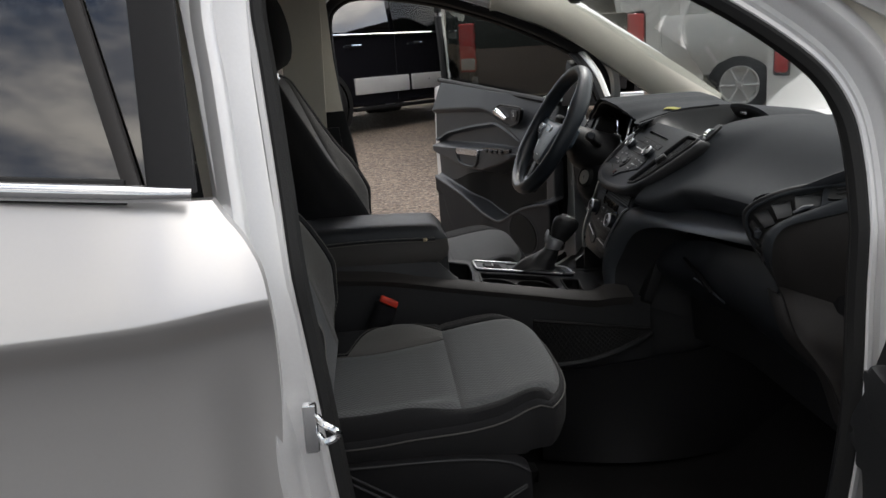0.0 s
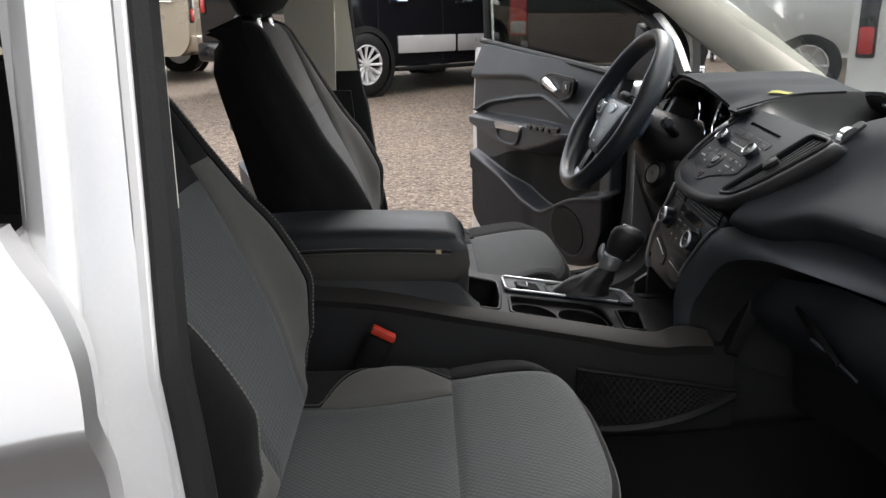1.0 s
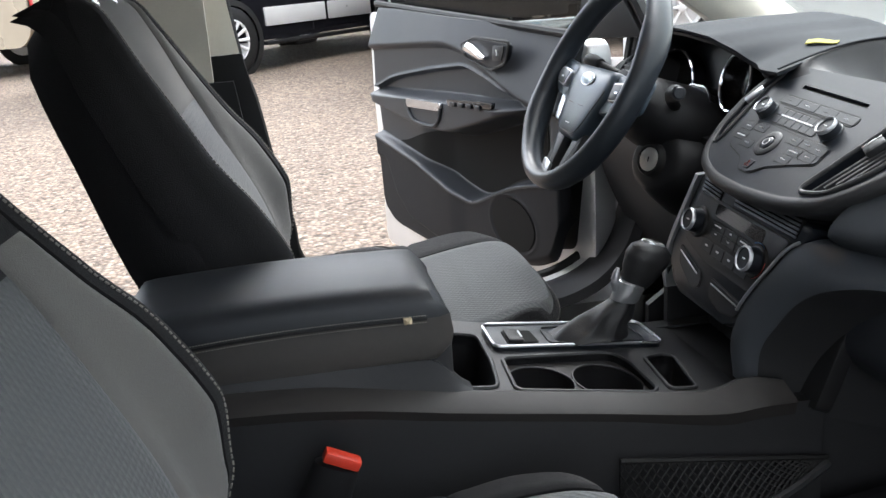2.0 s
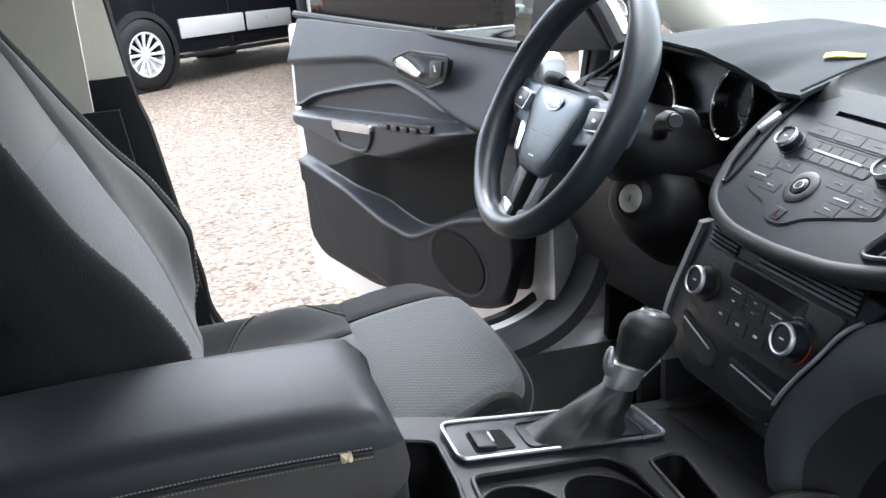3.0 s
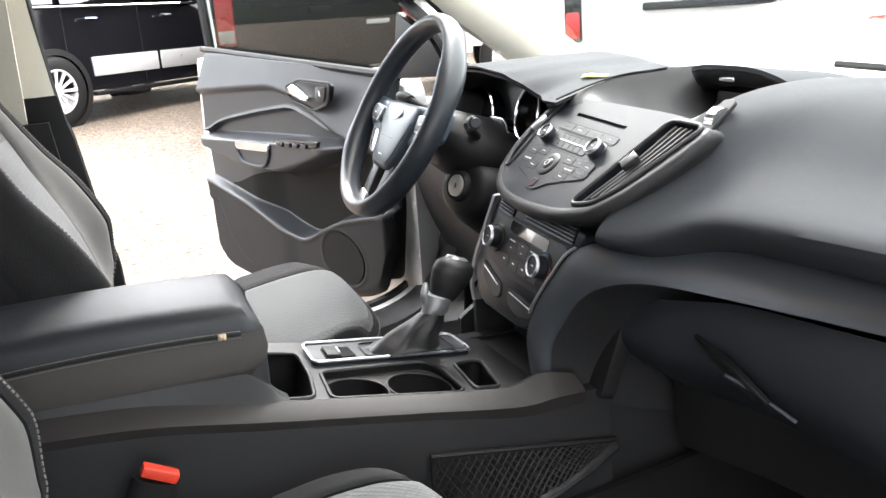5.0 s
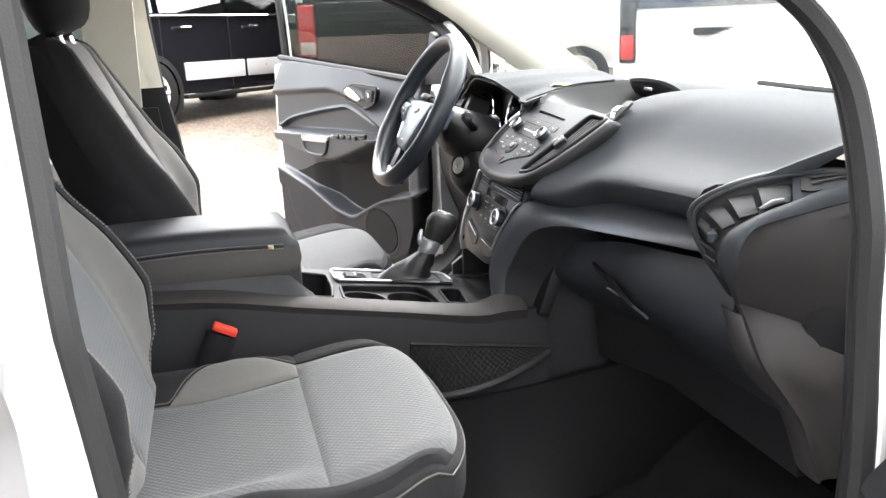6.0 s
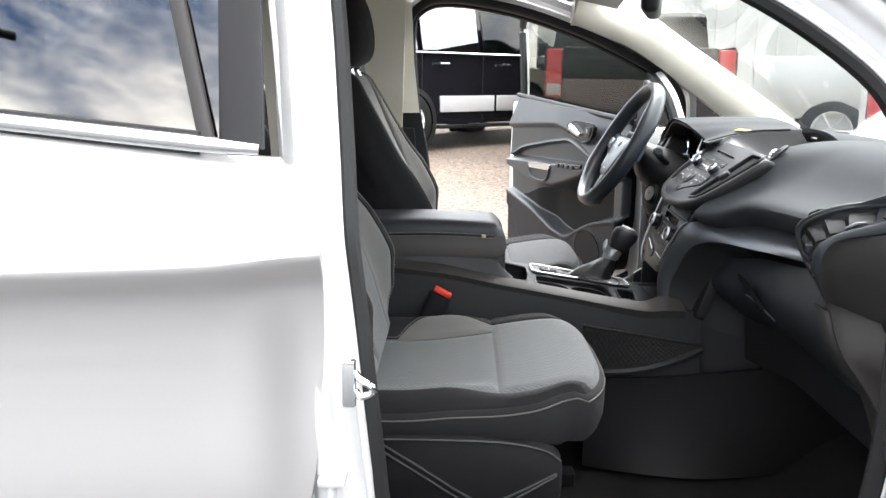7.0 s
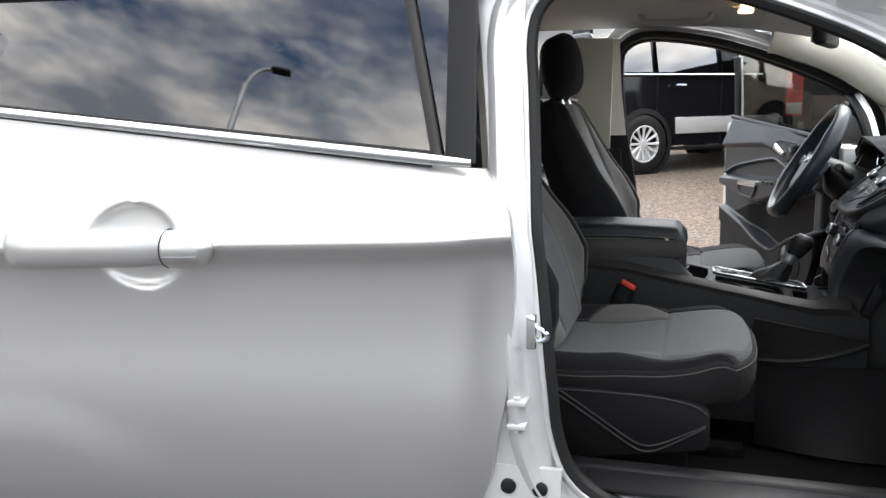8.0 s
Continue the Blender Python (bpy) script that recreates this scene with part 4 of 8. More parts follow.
# ---- dashboard ----
dash = group_part("dashboard", car, "charcoal soft-touch dashboard")


TAIL = [(0.50, 1.075), (0.60, 1.03)]


def mixed(a, b, t):
    return [(lerp(p[0], q[0], t), lerp(p[1], q[1], t)) for p, q in zip(a, b)]


def fore(p):
    """The passenger's half of the dash stands a little further forward and inboard."""
    k = smooth01((-p[1] - 0.10) / 0.26)
    return Vector(p) + Vector((0.046, 0.045, 0.005)) * k


def dash_profile(y):
    """The dash skin at y, from the lip over the knees up and forward to the glass: points (x, z)."""
    under = [(0.09, 0.96), (0.03, 0.965), (0.03, 0.98), (0.05, 1.00), (0.09, 1.035), (0.12, 1.060), (0.22, 1.065), (0.33, 1.10)] + TAIL
    if y >= 0.0:
        driver = [(0.15, 0.92), (0.16, 0.94), (0.170, 0.97), (0.175, 1.0), (0.185, 1.05), (0.195, 1.08), (0.24, 1.105), (0.33, 1.118)] + TAIL
        return mixed(under, driver, smooth01((y - 0.12) / 0.03))
    p = -y
    e = smooth01((p - 0.50) / 0.22)
    lx = lerp(-0.014, -0.010, e)
    lz = lerp(0.962, 1.003, smooth01((p - 0.1) / 0.45))
    far = [(lx + 0.09, lz - 0.002), (lx + 0.042, lz + 0.002), (lx + 0.014, lz + 0.018), (lx + 0.004, lz + 0.046), (0.066, lerp(1.07, 1.095, e)), (0.14, 1.122), (0.22, 1.136), (0.33, 1.130)] + TAIL
    near = [(0.07, 0.966), (0.018, 0.968), (-0.018, 0.980), (-0.026, 1.001), (0.044, 1.061), (0.102, 1.110), (0.20, 1.135), (0.33, 1.130)] + TAIL
    pad = mixed(near, far, smooth01((p - 0.17) / 0.17))
    return mixed(under, pad, smooth01((p - 0.112) / 0.016))


def dash_skin(u, v):
    y = lerp(0.745, -0.665, u)
    pts = dash_profile(y + 0.035 * smooth01((y + 0.30) / 0.12) * smooth01((0.30 - y) / 0.12))
    c = catmull([(x, y, z) for x, z in pts], 5)
    p = c[min(round(v * (len(c) - 1)), len(c) - 1)]
    # the pad's outer end is cut along the side vent
    cut = table(p.x if v > 0.2 else -0.05, [(-0.03, -0.585), (0.0, -0.605), (0.04, -0.640), (0.10, -0.668), (0.20, -0.700)])
    k = smooth01((-y - 0.35) / 0.315)
    return fore((p.x, lerp(y, cut, k), p.z))


part("dash_top", sheet(dash_skin, 176, 45, 0.010), SOFT, dash)

# the passenger end: side vent between the pad and the end roll
vent = group_part("side_vent", car, "slatted side air vent")
V_UP = catmull([(0.052, -0.572, 0.958), (0.034, -0.556, 0.992), (0.022, -0.548, 1.028), (0.026, -0.558, 1.050), (0.056, -0.588, 1.073), (0.105, -0.605, 1.083), (0.150, -0.622, 1.083), (0.200, -0.640, 1.080)], 6)
V_LOW = catmull([(0.050, -0.590, 0.950), (0.030, -0.598, 0.980), (0.022, -0.606, 1.006), (0.023, -0.622, 1.028), (0.044, -0.634, 1.045), (0.081, -0.641, 1.059), (0.138, -0.645, 1.075), (0.200, -0.648, 1.080)], 6)
INNER = catmull([(0.046, -0.610, 0.944), (0.026, -0.632, 0.975), (0.016, -0.648, 1.000), (0.016, -0.655, 1.024), (0.034, -0.656, 1.041), (0.084, -0.657, 1.050), (0.138, -0.658, 1.058), (0.230, -0.660, 1.066)], 6)
VN = len(V_UP) - 1


def vent_at(u, v, lift=0.0):
    """A point of the vent's mouth, u along it and v across, raised outwards by lift."""
    k = min(max(u, 0.0), 1.0) * VN
    i = min(int(k), VN - 1)
    p = V_UP[i].lerp(V_UP[i + 1], k - i).lerp(V_LOW[i].lerp(V_LOW[i + 1], k - i), v)
    return p + Vector((-0.45, -0.55, 0.70)) * lift


part("vent_pocket", sheet(lambda u, v: vent_at(u, v, -0.016 * math.sin(math.pi * v) ** 0.6), 42, 8, 0.006, (0.4, 0.5, -0.7)), RUBBER, vent)
part("vent_rim", tube(V_UP, [0.0042] * (VN + 1), 10), PLASTIC, vent)
part("vent_lip", tube([vent_at(0.12 + 0.70 * k / 30, 0.10, 0.001) for k in range(31)], 0.0024, 8), SOFT, vent)
for a, b in ((0.30, 0.385), (0.415, 0.495), (0.515, 0.595), (0.615, 0.715)):
    part("vent_slat", sheet(lambda u, v: vent_at(lerp(a, b, u), lerp(0.22, 0.80, v), -0.001 - 0.007 * u - 0.002 * (2 * v - 1) ** 4), 6, 6, 0.003, (0.4, 0.5, -0.7)), PLASTIC, vent)
for k in range(3):
    part("vent_slat", tube([vent_at(0.08 + 0.065 * k, 0.12, -0.003), vent_at(0.115 + 0.065 * k, 0.85, -0.003)], 0.0024, 8), DARK, vent)
part("vent_tab", tube([vent_at(0.28, 0.72, 0.001), vent_at(0.335, 0.72, 0.002), vent_at(0.365, 0.66, 0.0)], [0.0045, 0.0058, 0.0045], 10, flat=0.6), STRIP, vent, "small satin tab")
part("vent_wheel", tube([vent_at(0.60, 0.86, 0.0), vent_at(0.65, 0.84, 0.002), vent_at(0.69, 0.84, 0.0)], [0.0022, 0.0036, 0.0022], 8), STRIP, vent, "thin satin thumb wheel")
part("window_vent", sheet(lambda u, v: vent_at(lerp(0.745, 0.94, u), 0.5 + (v - 0.5) * 1.1 * math.sin(math.pi * (0.12 + 0.8 * u)), 0.0005), 12, 6, 0.003, (0.4, 0.5, -0.7)), RUBBER, vent, "small dark demister vent")
for k in range(2):
    part("vent_slat", tube([vent_at(lerp(0.775, 0.92, j / 6), 0.36 + 0.26 * k, 0.003) for j in range(7)], 0.0011, 6), PLASTIC, vent)
part("vent_bridge", sheet(lambda u, v: vent_at(lerp(0.72, 1.0, u), v, -0.003), 14, 6, 0.004, (0.4, 0.5, -0.7)), SOFT, vent)
part("end_roll", sheet(lambda u, v: V_LOW[round(VN * u)].lerp(INNER[round(VN * u)], v) + Vector((-0.004, -0.004, 0.005)) * math.sin(math.pi * v) ** 0.7, VN, 10, 0.006, (0.4, 0.8, -0.4)), SOFT, dash, "soft border roll")
END_EDGE = list(reversed(INNER)) + catmull([(0.048, -0.622, 0.930), (0.056, -0.645, 0.884), (0.086, -0.646, 0.842), (0.112, -0.648, 0.800), (0.135, -0.652, 0.730)], 5)
EN = len(END_EDGE) - 1


def end_fn(u, v):
    p = END_EDGE[round(EN * u)]
    q = p.lerp(Vector((0.34, -0.672, lerp(1.03, 0.72, smooth01((u - 0.25) / 0.7)))), v)
    hollow = 0.010 * smooth01(v / 0.06) + 0.008 * smooth01((v - 0.28) / 0.20) - 0.014 * smooth01((v - 0.6) / 0.4)
    return q + Vector((0.0, hollow, 0.0))


part("end_panel", sheet(end_fn, EN, 24, 0.008, (0, 1, 0)), TAUPE, dash, "dark taupe end panel")
CHEEK = catmull([(0.040, -0.585, 0.935), (0.054, -0.598, 0.878), (0.082, -0.600, 0.837), (0.112, -0.602, 0.806), (0.138, -0.606, 0.735)], 6)
CHEEK_OUT = catmull([(0.050, -0.616, 0.930), (0.058, -0.640, 0.882), (0.088, -0.640, 0.840), (0.114, -0.642, 0.798), (0.137, -0.646, 0.728)], 6)
part("glove_cheek", sheet(lambda u, v: CHEEK[round(24 * u)].lerp(CHEEK_OUT[round(24 * u)], v) + Vector((-0.006, 0, 0.002)) * math.sin(math.pi * v) ** 0.7, 24, 8, 0.008, (0.8, 0.5, -0.2)), TAUPE, dash, "rounded side cheek")
part("end_filler", box((0.12, -0.63, 0.82), (0.40, -0.56, 1.03), 0.02, 2), DARK, dash)

# trim strip under the pad and the sweep down beside the console
STRIP_TOP = catmull([fore(p) for p in [(0.026, -0.600, 1.006), (0.022, -0.36, 0.994), (0.012, -0.18, 0.980), (-0.018, -0.118, 0.970), (-0.038, -0.090, 0.930), (-0.050, -0.063, 0.885), (-0.057, -0.052, 0.845), (-0.055, -0.056, 0.800)]], 8)
STRIP_LOW = catmull([fore(p) for p in [(0.004, -0.600, 0.980), (-0.020, -0.39, 0.960), (-0.022, -0.25, 0.949), (-0.022, -0.170, 0.934), (-0.022, -0.122, 0.908), (-0.028, -0.094, 0.872), (-0.037, -0.080, 0.838), (-0.038, -0.078, 0.792)]], 8)
SN = len(STRIP_TOP) - 1


def strip_fn(u, v):
    i = min(round(u * SN), SN)
    p = STRIP_TOP[i].lerp(STRIP_LOW[i], v)
    w = math.sin(math.pi * min(1, v)) ** 0.8
    return p + Vector((-0.007 * w * (1 - 0.5 * u), -0.006 * u * w, 0))


part("trim_strip", sheet(strip_fn, SN, 10, 0.008, (1, 0.3, 0)), STRIP, dash, "satin charcoal dash trim")


def return_fn(u, v):
    i = min(round(u * SN), SN)
    k = smooth01((u - 0.30) / 0.25)
    return STRIP_LOW[i] + Vector((lerp(0.06, 0.20, k) * v, lerp(0.0, -0.030, k) * math.sin(math.pi * 0.5 * v), lerp(-0.014, -0.05 * u - 0.02, k) * v + lerp(0.0, -0.012, k) * math.sin(math.pi * v)))


part("strip_return", sheet(return_fn, SN, 10, 0.006, (0.3, 0.6, 0.6)), PLASTIC, dash)
part("stack_rail", tube([STRIP_TOP[i] + Vector((-0.003, 0.004, 0.0)) for i in range(24, SN - 14)], [0.0026] * (SN - 38), 8, flat=0.7), BRUSHED, dash, "slim satin silver edge trim")
part("footwell_side", sheet(lambda u, v: (lerp(-0.04, 0.40, u), lerp(-0.066, -0.086, min(1, u * 2)) - 0.010 * math.sin(math.pi * v), lerp(table(u, [(0, 0.80), (0.10, 0.85), (1, 0.92)]), 0.45, v)), 20, 10, 0.01, (0, 1, 0)), PLASTIC, dash)
# glove box
gb = group_part("glove_box", car, "black glove box with a recessed latch")
def glove_fn(u, v):
    y = lerp(-0.636, -0.118, u)
    zt = lerp(0.972, 0.902, u)
    z = lerp(zt, 0.735, v)
    return fore((0.020 - 0.016 * math.sin(math.pi * min(1, v * 1.5)) + 0.19 * max(0, v - 0.30) ** 1.4 + 0.03 * u * u, y, z))
part("glove_lid", sheet(glove_fn, 24, 18, 0.012), DOORTRIM, gb)
part("glove_latch", prism(rounded([(-0.050, 0.016), (0.0, 0.002), (0.050, -0.026), (0.040, -0.034), (-0.008, -0.016)], 0.005, 3), 0.006, 0.002, 2, frame_of(fore((-0.002, -0.345, 0.880)), (0.06, -1, 0), (-0.22, 0, 1))), DARK, gb, "recessed black latch")
part("latch_lip", tube([fore((-0.004 + 0.03 * k, -0.345 - 0.072 * k, 0.868 - 0.030 * max(0, k) ** 1.2)) for k in (0.0, 0.2, 0.4, 0.6, 0.8, 0.95)], 0.0022, 6), STRIP, gb)
part("glove_surround", sheet(lambda u, v: fore((0.075 + 0.03 * v, lerp(-0.64, -0.14, u), lerp(0.985, 0.70, v))), 10, 8, 0.02), DARK, gb)

# instrument hood and dials before the driver
cl = group_part("instrument_cluster", car, "hooded twin-dial instrument cluster")


def hood_lip(y):
    return (table(y, [(0.124, 0.066), (0.168, 0.084), (0.21, 0.070), (0.255, 0.060), (0.377, 0.062), (0.50, 0.066), (0.66, 0.095)]),
            table(y, [(0.124, 1.1115), (0.168, 1.1140), (0.21, 1.132), (0.255, 1.145), (0.347, 1.150), (0.40, 1.150), (0.44, 1.140), (0.48, 1.118), (0.53, 1.101), (0.60, 1.082), (0.66, 1.060)]))


def hood_z(x, y):
    x0, z0 = hood_lip(y)
    zc = table(y, [(0.124, 1.137), (0.2, 1.143), (0.26, 1.152), (0.35, 1.157), (0.42, 1.152), (0.48, 1.128), (0.55, 1.108), (0.66, 1.085)])
    return lerp(z0, zc, math.sin(math.pi / 2 * max(0, min(1, (x - x0) / (0.20 - x0))))) if x < 0.20 else lerp(zc, 1.106, smooth01((x - 0.29) / 0.08))


def hood_fn(u, v):
    y = lerp(0.66, 0.087, u)
    x = lerp(hood_lip(y)[0], 0.37, v)
    return (x, y, hood_z(x, y))


part("hood", sheet(hood_fn, 60, 26, 0.004, (0.25, 0, -1)), SOFT, cl)
part("hood_lining", sheet(lambda u, v: (lambda q: (q[0] + 0.006, q[1], q[2] - 0.007 - 0.03 * v))(hood_fn(0.03 + 0.92 * u, 0.38 * v)), 40, 8, 0.004, (0.2, 0, -1)), DARK, cl)
CLP = frame_of((0.105, 0.34, 1.07), (0, -1, 0), (0.25, 0, 1))


def cv(y, z, o=0.0):
    return CLP @ Vector((0.34 - y, (z - 1.07) * 1.03, o))


part("dial_backing", prism(rounded([(-0.24, -0.075), (0.19, -0.075), (0.175, 0.030), (0.09, 0.052), (-0.06, 0.062), (-0.14, 0.040), (-0.24, 0.0)], 0.02, 4), 0.01, 0.002, 1, CLP @ Matrix.Translation((0, 0, -0.022))), SATIN, cl)
for y, z, rx, rz in ((0.452, 1.050, 0.076, 0.057), (0.258, 1.078, 0.038, 0.041)):
    circle = [2 * math.pi * j / 40 for j in range(40)]
    part("dial_face", loft([[cv(y + rx * k * math.cos(q), z + rz * k * math.sin(q), o) for q in circle] for k, o in ((0.02, -0.016), (0.90, -0.016), (1.0, 0.0), (1.02, -0.02))]), PIANO, cl)
    part("dial_ring", tube([cv(y + rx * math.cos(q), z + rz * math.sin(q), 0.001) for q in circle], 0.0028, 8, True, up=(-1, 0, 0.25)), CHROME, cl, "silver dial ring")
hexa = [(0.361, 1.062), (0.314, 1.063), (0.298, 1.056), (0.281, 1.036), (0.345, 1.038), (0.362, 1.047)]
part("info_frame", tube([cv(a, b, 0.014) for a, b in rounded(hexa, 0.006, 3)], 0.0017, 6, True, up=(-1, 0, 0.25)), CHROME, cl, "silver screen frame")
part("info_screen", prism(rounded([(0.34 - a, (b - 1.07) * 1.03) for a, b in hexa], 0.005, 3), 0.03, 0.0006, 1, CLP @ Matrix.Translation((0, 0, 0.013))), PIANO, cl)
# driver's lower dash and outer vent
part("knee_panel", sheet(lambda u, v: (0.045 + 0.13 * v ** 1.3 + 0.05 * (1 - v) ** 4 + 0.02 * math.sin(math.pi * u), lerp(0.72, 0.15, u), lerp(1.005, 0.70, v)), 20, 14, 0.015), DARK, dash)
part("cluster_sill", sheet(lambda u, v: (lerp(0.06, 0.16, v), lerp(0.70, 0.15, u), 1.004 + 0.016 * v), 12, 4, 0.01, (0, 0, -1)), DARK, cl)
dv = group_part("driver_vent", car, "small slatted air vent")
dm = frame_of((0.082, 0.575, 1.070), (-0.15, -1, 0), (0.45, 0, 1))
part("vent_body", prism(rounded([(-0.150, -0.030), (-0.10, -0.065), (0.10, -0.065), (0.10, 0.042), (0.045, 0.038), (-0.020, 0.024), (-0.100, 0.0)], 0.02, 4), 0.09, 0.008, 3, dm @ Matrix.Translation((0, 0, -0.003))), PLASTIC, dv)
VD = [(-0.052, -0.018), (0.046, -0.026), (0.058, 0.024), (-0.030, 0.012)]
part("vent_pocket", prism(rounded(VD, 0.008, 3), 0.004, 0.001, 1, dm), DARK, dv)
part("vent_rim", tube([dm @ Vector((a, b, 0.001)) for a, b in grow(rounded(VD, 0.008, 3), 0.003)], 0.0026, 8, True), SATIN, dv)
for i in range(3):
    k = (i + 0.7) / 3.2
    part("vent_slat", prism([(lerp(-0.049, -0.032, k), lerp(-0.016, 0.010, k)), (lerp(0.045, 0.055, k), lerp(-0.024, 0.022, k)), (lerp(0.045, 0.055, k), lerp(-0.024, 0.022, k) + 0.005), (lerp(-0.049, -0.032, k), lerp(-0.016, 0.010, k) + 0.003)], 0.005, 0.0008, 1, dm @ Matrix.Translation((0, 0, 0.003))), PLASTIC, dv)
# steering column, lock and stalks
part("column_shroud", loft([[(x, 0.345 + r * w * math.cos(q), z + r * math.sin(q)) for q in [2 * math.pi * j / 24 for j in range(24)]] for x, z, r, w in ((-0.030, 1.050, 0.040, 1.0), (-0.022, 1.048, 0.050, 1.1), (0.01, 1.030, 0.058, 1.25), (0.06, 1.010, 0.062, 1.4), (0.13, 0.99, 0.06, 1.4))]), DARK, dash)
NICKEL = material("satin_nickel", (0.62, 0.60, 0.56), 0.42, 0.7, 0.06, 200)
ig = group_part("ignition_lock", car, "round ignition lock with key slot", at=(0.012, 0.015, -0.001))
im = frame_of((-0.018, 0.276, 0.974), (0.35, -1, 0), (0.35, 0, 1))
part("lock_housing", turned([(0.020, -0.008), (0.036, -0.008), (0.047, -0.016), (0.060, -0.040), (0.080, -0.090)], 32, None, im @ Matrix.Diagonal((1.1, 0.95, 1, 1))), DARK, ig)
part("lock_bezel", turned([(0.0172, 0.0), (0.0215, 0.002), (0.0245, -0.001), (0.026, -0.012)], 32, None, im), RUBBER, ig)
part("lock_barrel", turned([(0.0012, 0.002), (0.0045, 0.002), (0.005, 0.0035), (0.0150, 0.0035), (0.0172, 0.002), (0.0175, -0.006)], 32, None, im), NICKEL, ig, "satin metal lock barrel")
part("key_slot", box((-0.0008, -0.0036, 0.0010), (0.0008, 0.0036, 0.0026), 0.0002, 1), DARK, ig).matrix_basis = im
for y, s, h in ((0.502, 1, 0.018), (0.212, -1, 0.004)):
    stalk = group_part("column_stalk", car, at=(0.0, -0.03 if s > 0 else -0.008, 0.008))
    part("stalk_arm", tube(catmull([(0.03, y - s * 0.08, 1.035 + h), (0.0, y - s * 0.03, 1.055 + h), (-0.012, y, 1.066 + h)], 4), [0.008] * 8 + [0.007], 10), DARK, stalk)
    part("stalk_knob", tube([(-0.012, y, 1.066 + h), (-0.016, y + s * 0.016, 1.070 + h), (-0.019, y + s * 0.034, 1.073 + h)], [0.0105, 0.0115, 0.0095], 14), PLASTIC, stalk)
    part("stalk_end", tube([(-0.019, y + s * 0.034, 1.073 + h), (-0.0195, y + s * 0.037, 1.0735 + h)], [0.0085, 0.007], 12), SATIN, stalk)
part("footwell_side", sheet(lambda u, v: (lerp(-0.06, 0.40, u), 0.176, lerp(lerp(0.80, 0.96, min(1, 2 * u)), 0.45, v)), 10, 8, 0.01, (0, -1, 0)), DARK, dash)
# a folded yellow tag left on the dash, and the parked wipers beyond the glass
def slip(u, v):
    x, y = lerp(0.140, 0.160, u) + 0.012 * v, lerp(0.150, 0.114, u) + 0.012 * v
    return (x, y, hood_z(x, max(y, 0.126)) + 0.0035 + 0.001 * math.sin(5 * u))


part("tag_slip", sheet(slip, 8, 3, 0.0012, (0, 0, -1)), material("yellow_card", (0.36, 0.34, 0.03), 0.7, 0, 0.1, 80), dash, "yellow card slip")
wp = group_part("wiper", car, "black windscreen wiper")
part("wiper_arm", tube(catmull([(0.66, -0.62, 1.03), (0.60, -0.45, 1.075), (0.545, -0.25, 1.105)], 5), 0.007, 8), RUBBER, wp)
part("wiper_blade", tube(catmull([(0.575, -0.52, 1.082), (0.560, -0.25, 1.112), (0.560, 0.10, 1.122)], 5), 0.006, 6), RUBBER, wp)


# ---- centre stack: the raked audio pod over the climate panel ----
pod = group_part("audio_pod", car, "satin black audio panel with knobs and buttons", at=(0.008, -0.037, 0.011))
# pod plane: across is -y, up runs back over the top
PM = frame_of((-0.035 + 1.2 * 0.05, 0.0, 1.05), (0, -1, 0), (1.2, 0, 1.0))
US = math.hypot(1.2, 1.0)


def pv(y, z):
    """Plane coordinates from the car's y and the height on the pod's face."""
    return (-y, (z - 1.05) * US)


OUTLINE = even(rounded([pv(y, z) for y, z in ((0.150, 1.107), (0.170, 1.076), (0.167, 1.040), (0.142, 1.008), (0.090, 0.996), (0.018, 0.994), (-0.052, 0.998), (-0.100, 1.008), (-0.128, 1.026), (-0.158, 1.060), (-0.180, 1.098), (-0.100, 1.104))], 0.035, 6), 96)
VENT_R = rounded([pv(y, z) for y, z in ((-0.062, 1.008), (-0.098, 1.014), (-0.122, 1.034), (-0.166, 1.094), (-0.108, 1.095), (-0.090, 1.062))], 0.012, 4)
VENT_L = rounded([pv(y, z) for y, z in ((0.141, 1.020), (0.154, 1.036), (0.160, 1.068), (0.150, 1.098), (0.141, 1.097), (0.146, 1.066), (0.140, 1.036))], 0.006, 3)
SLOT = [pv(0.086, 1.0890), pv(-0.038, 1.0840), pv(-0.038, 1.0805), pv(0.086, 1.0855)]
bm = plate_with_holes(grow(OUTLINE, -0.003), [VENT_R, VENT_L, SLOT], 0.008)
bmesh.ops.transform(bm, matrix=PM, verts=bm.verts)
part("pod_face", bm, SATIN, pod, "", 30)
def rim_sink(p):
    """The rim dips under the shelf along the pod's upper edge."""
    return 0.016 * smooth01((p[1] - pv(0, 1.094)[1]) / 0.010) * smooth01((p[0] + 0.150) / 0.02)


part("pod_rim", loft([[PM @ Vector((*p, o - rim_sink(p))) for p in grow(OUTLINE, g)] for g, o in ((-0.0042, -0.003), (-0.0040, 0.0004), (-0.0015, 0.0010), (0.0015, 0.0012), (0.0050, 0.0004), (0.0078, -0.0030), (0.0086, -0.0090), (0.0070, -0.016), (-0.002, -0.028), (-0.02, -0.060))], True, False), PLASTIC, pod, "", 60)
part("pod_back", prism(grow(OUTLINE, -0.008), 0.004, 0, 1, PM @ Matrix.Translation((0, 0, -0.040))), DARK, pod)
part("slot_shutter", prism(grow(SLOT, 0.002), 0.003, 0, 1, PM @ Matrix.Translation((0, 0, -0.006))), DARK, pod)


def push(name, pts, lift, mat, parent, m, r=0.003, tall=0.004):
    return part(name, prism(rounded(pts, r, 3), tall, 0.0005, 1, m @ Matrix.Translation((0, 0, lift))), mat, parent, "", 25)


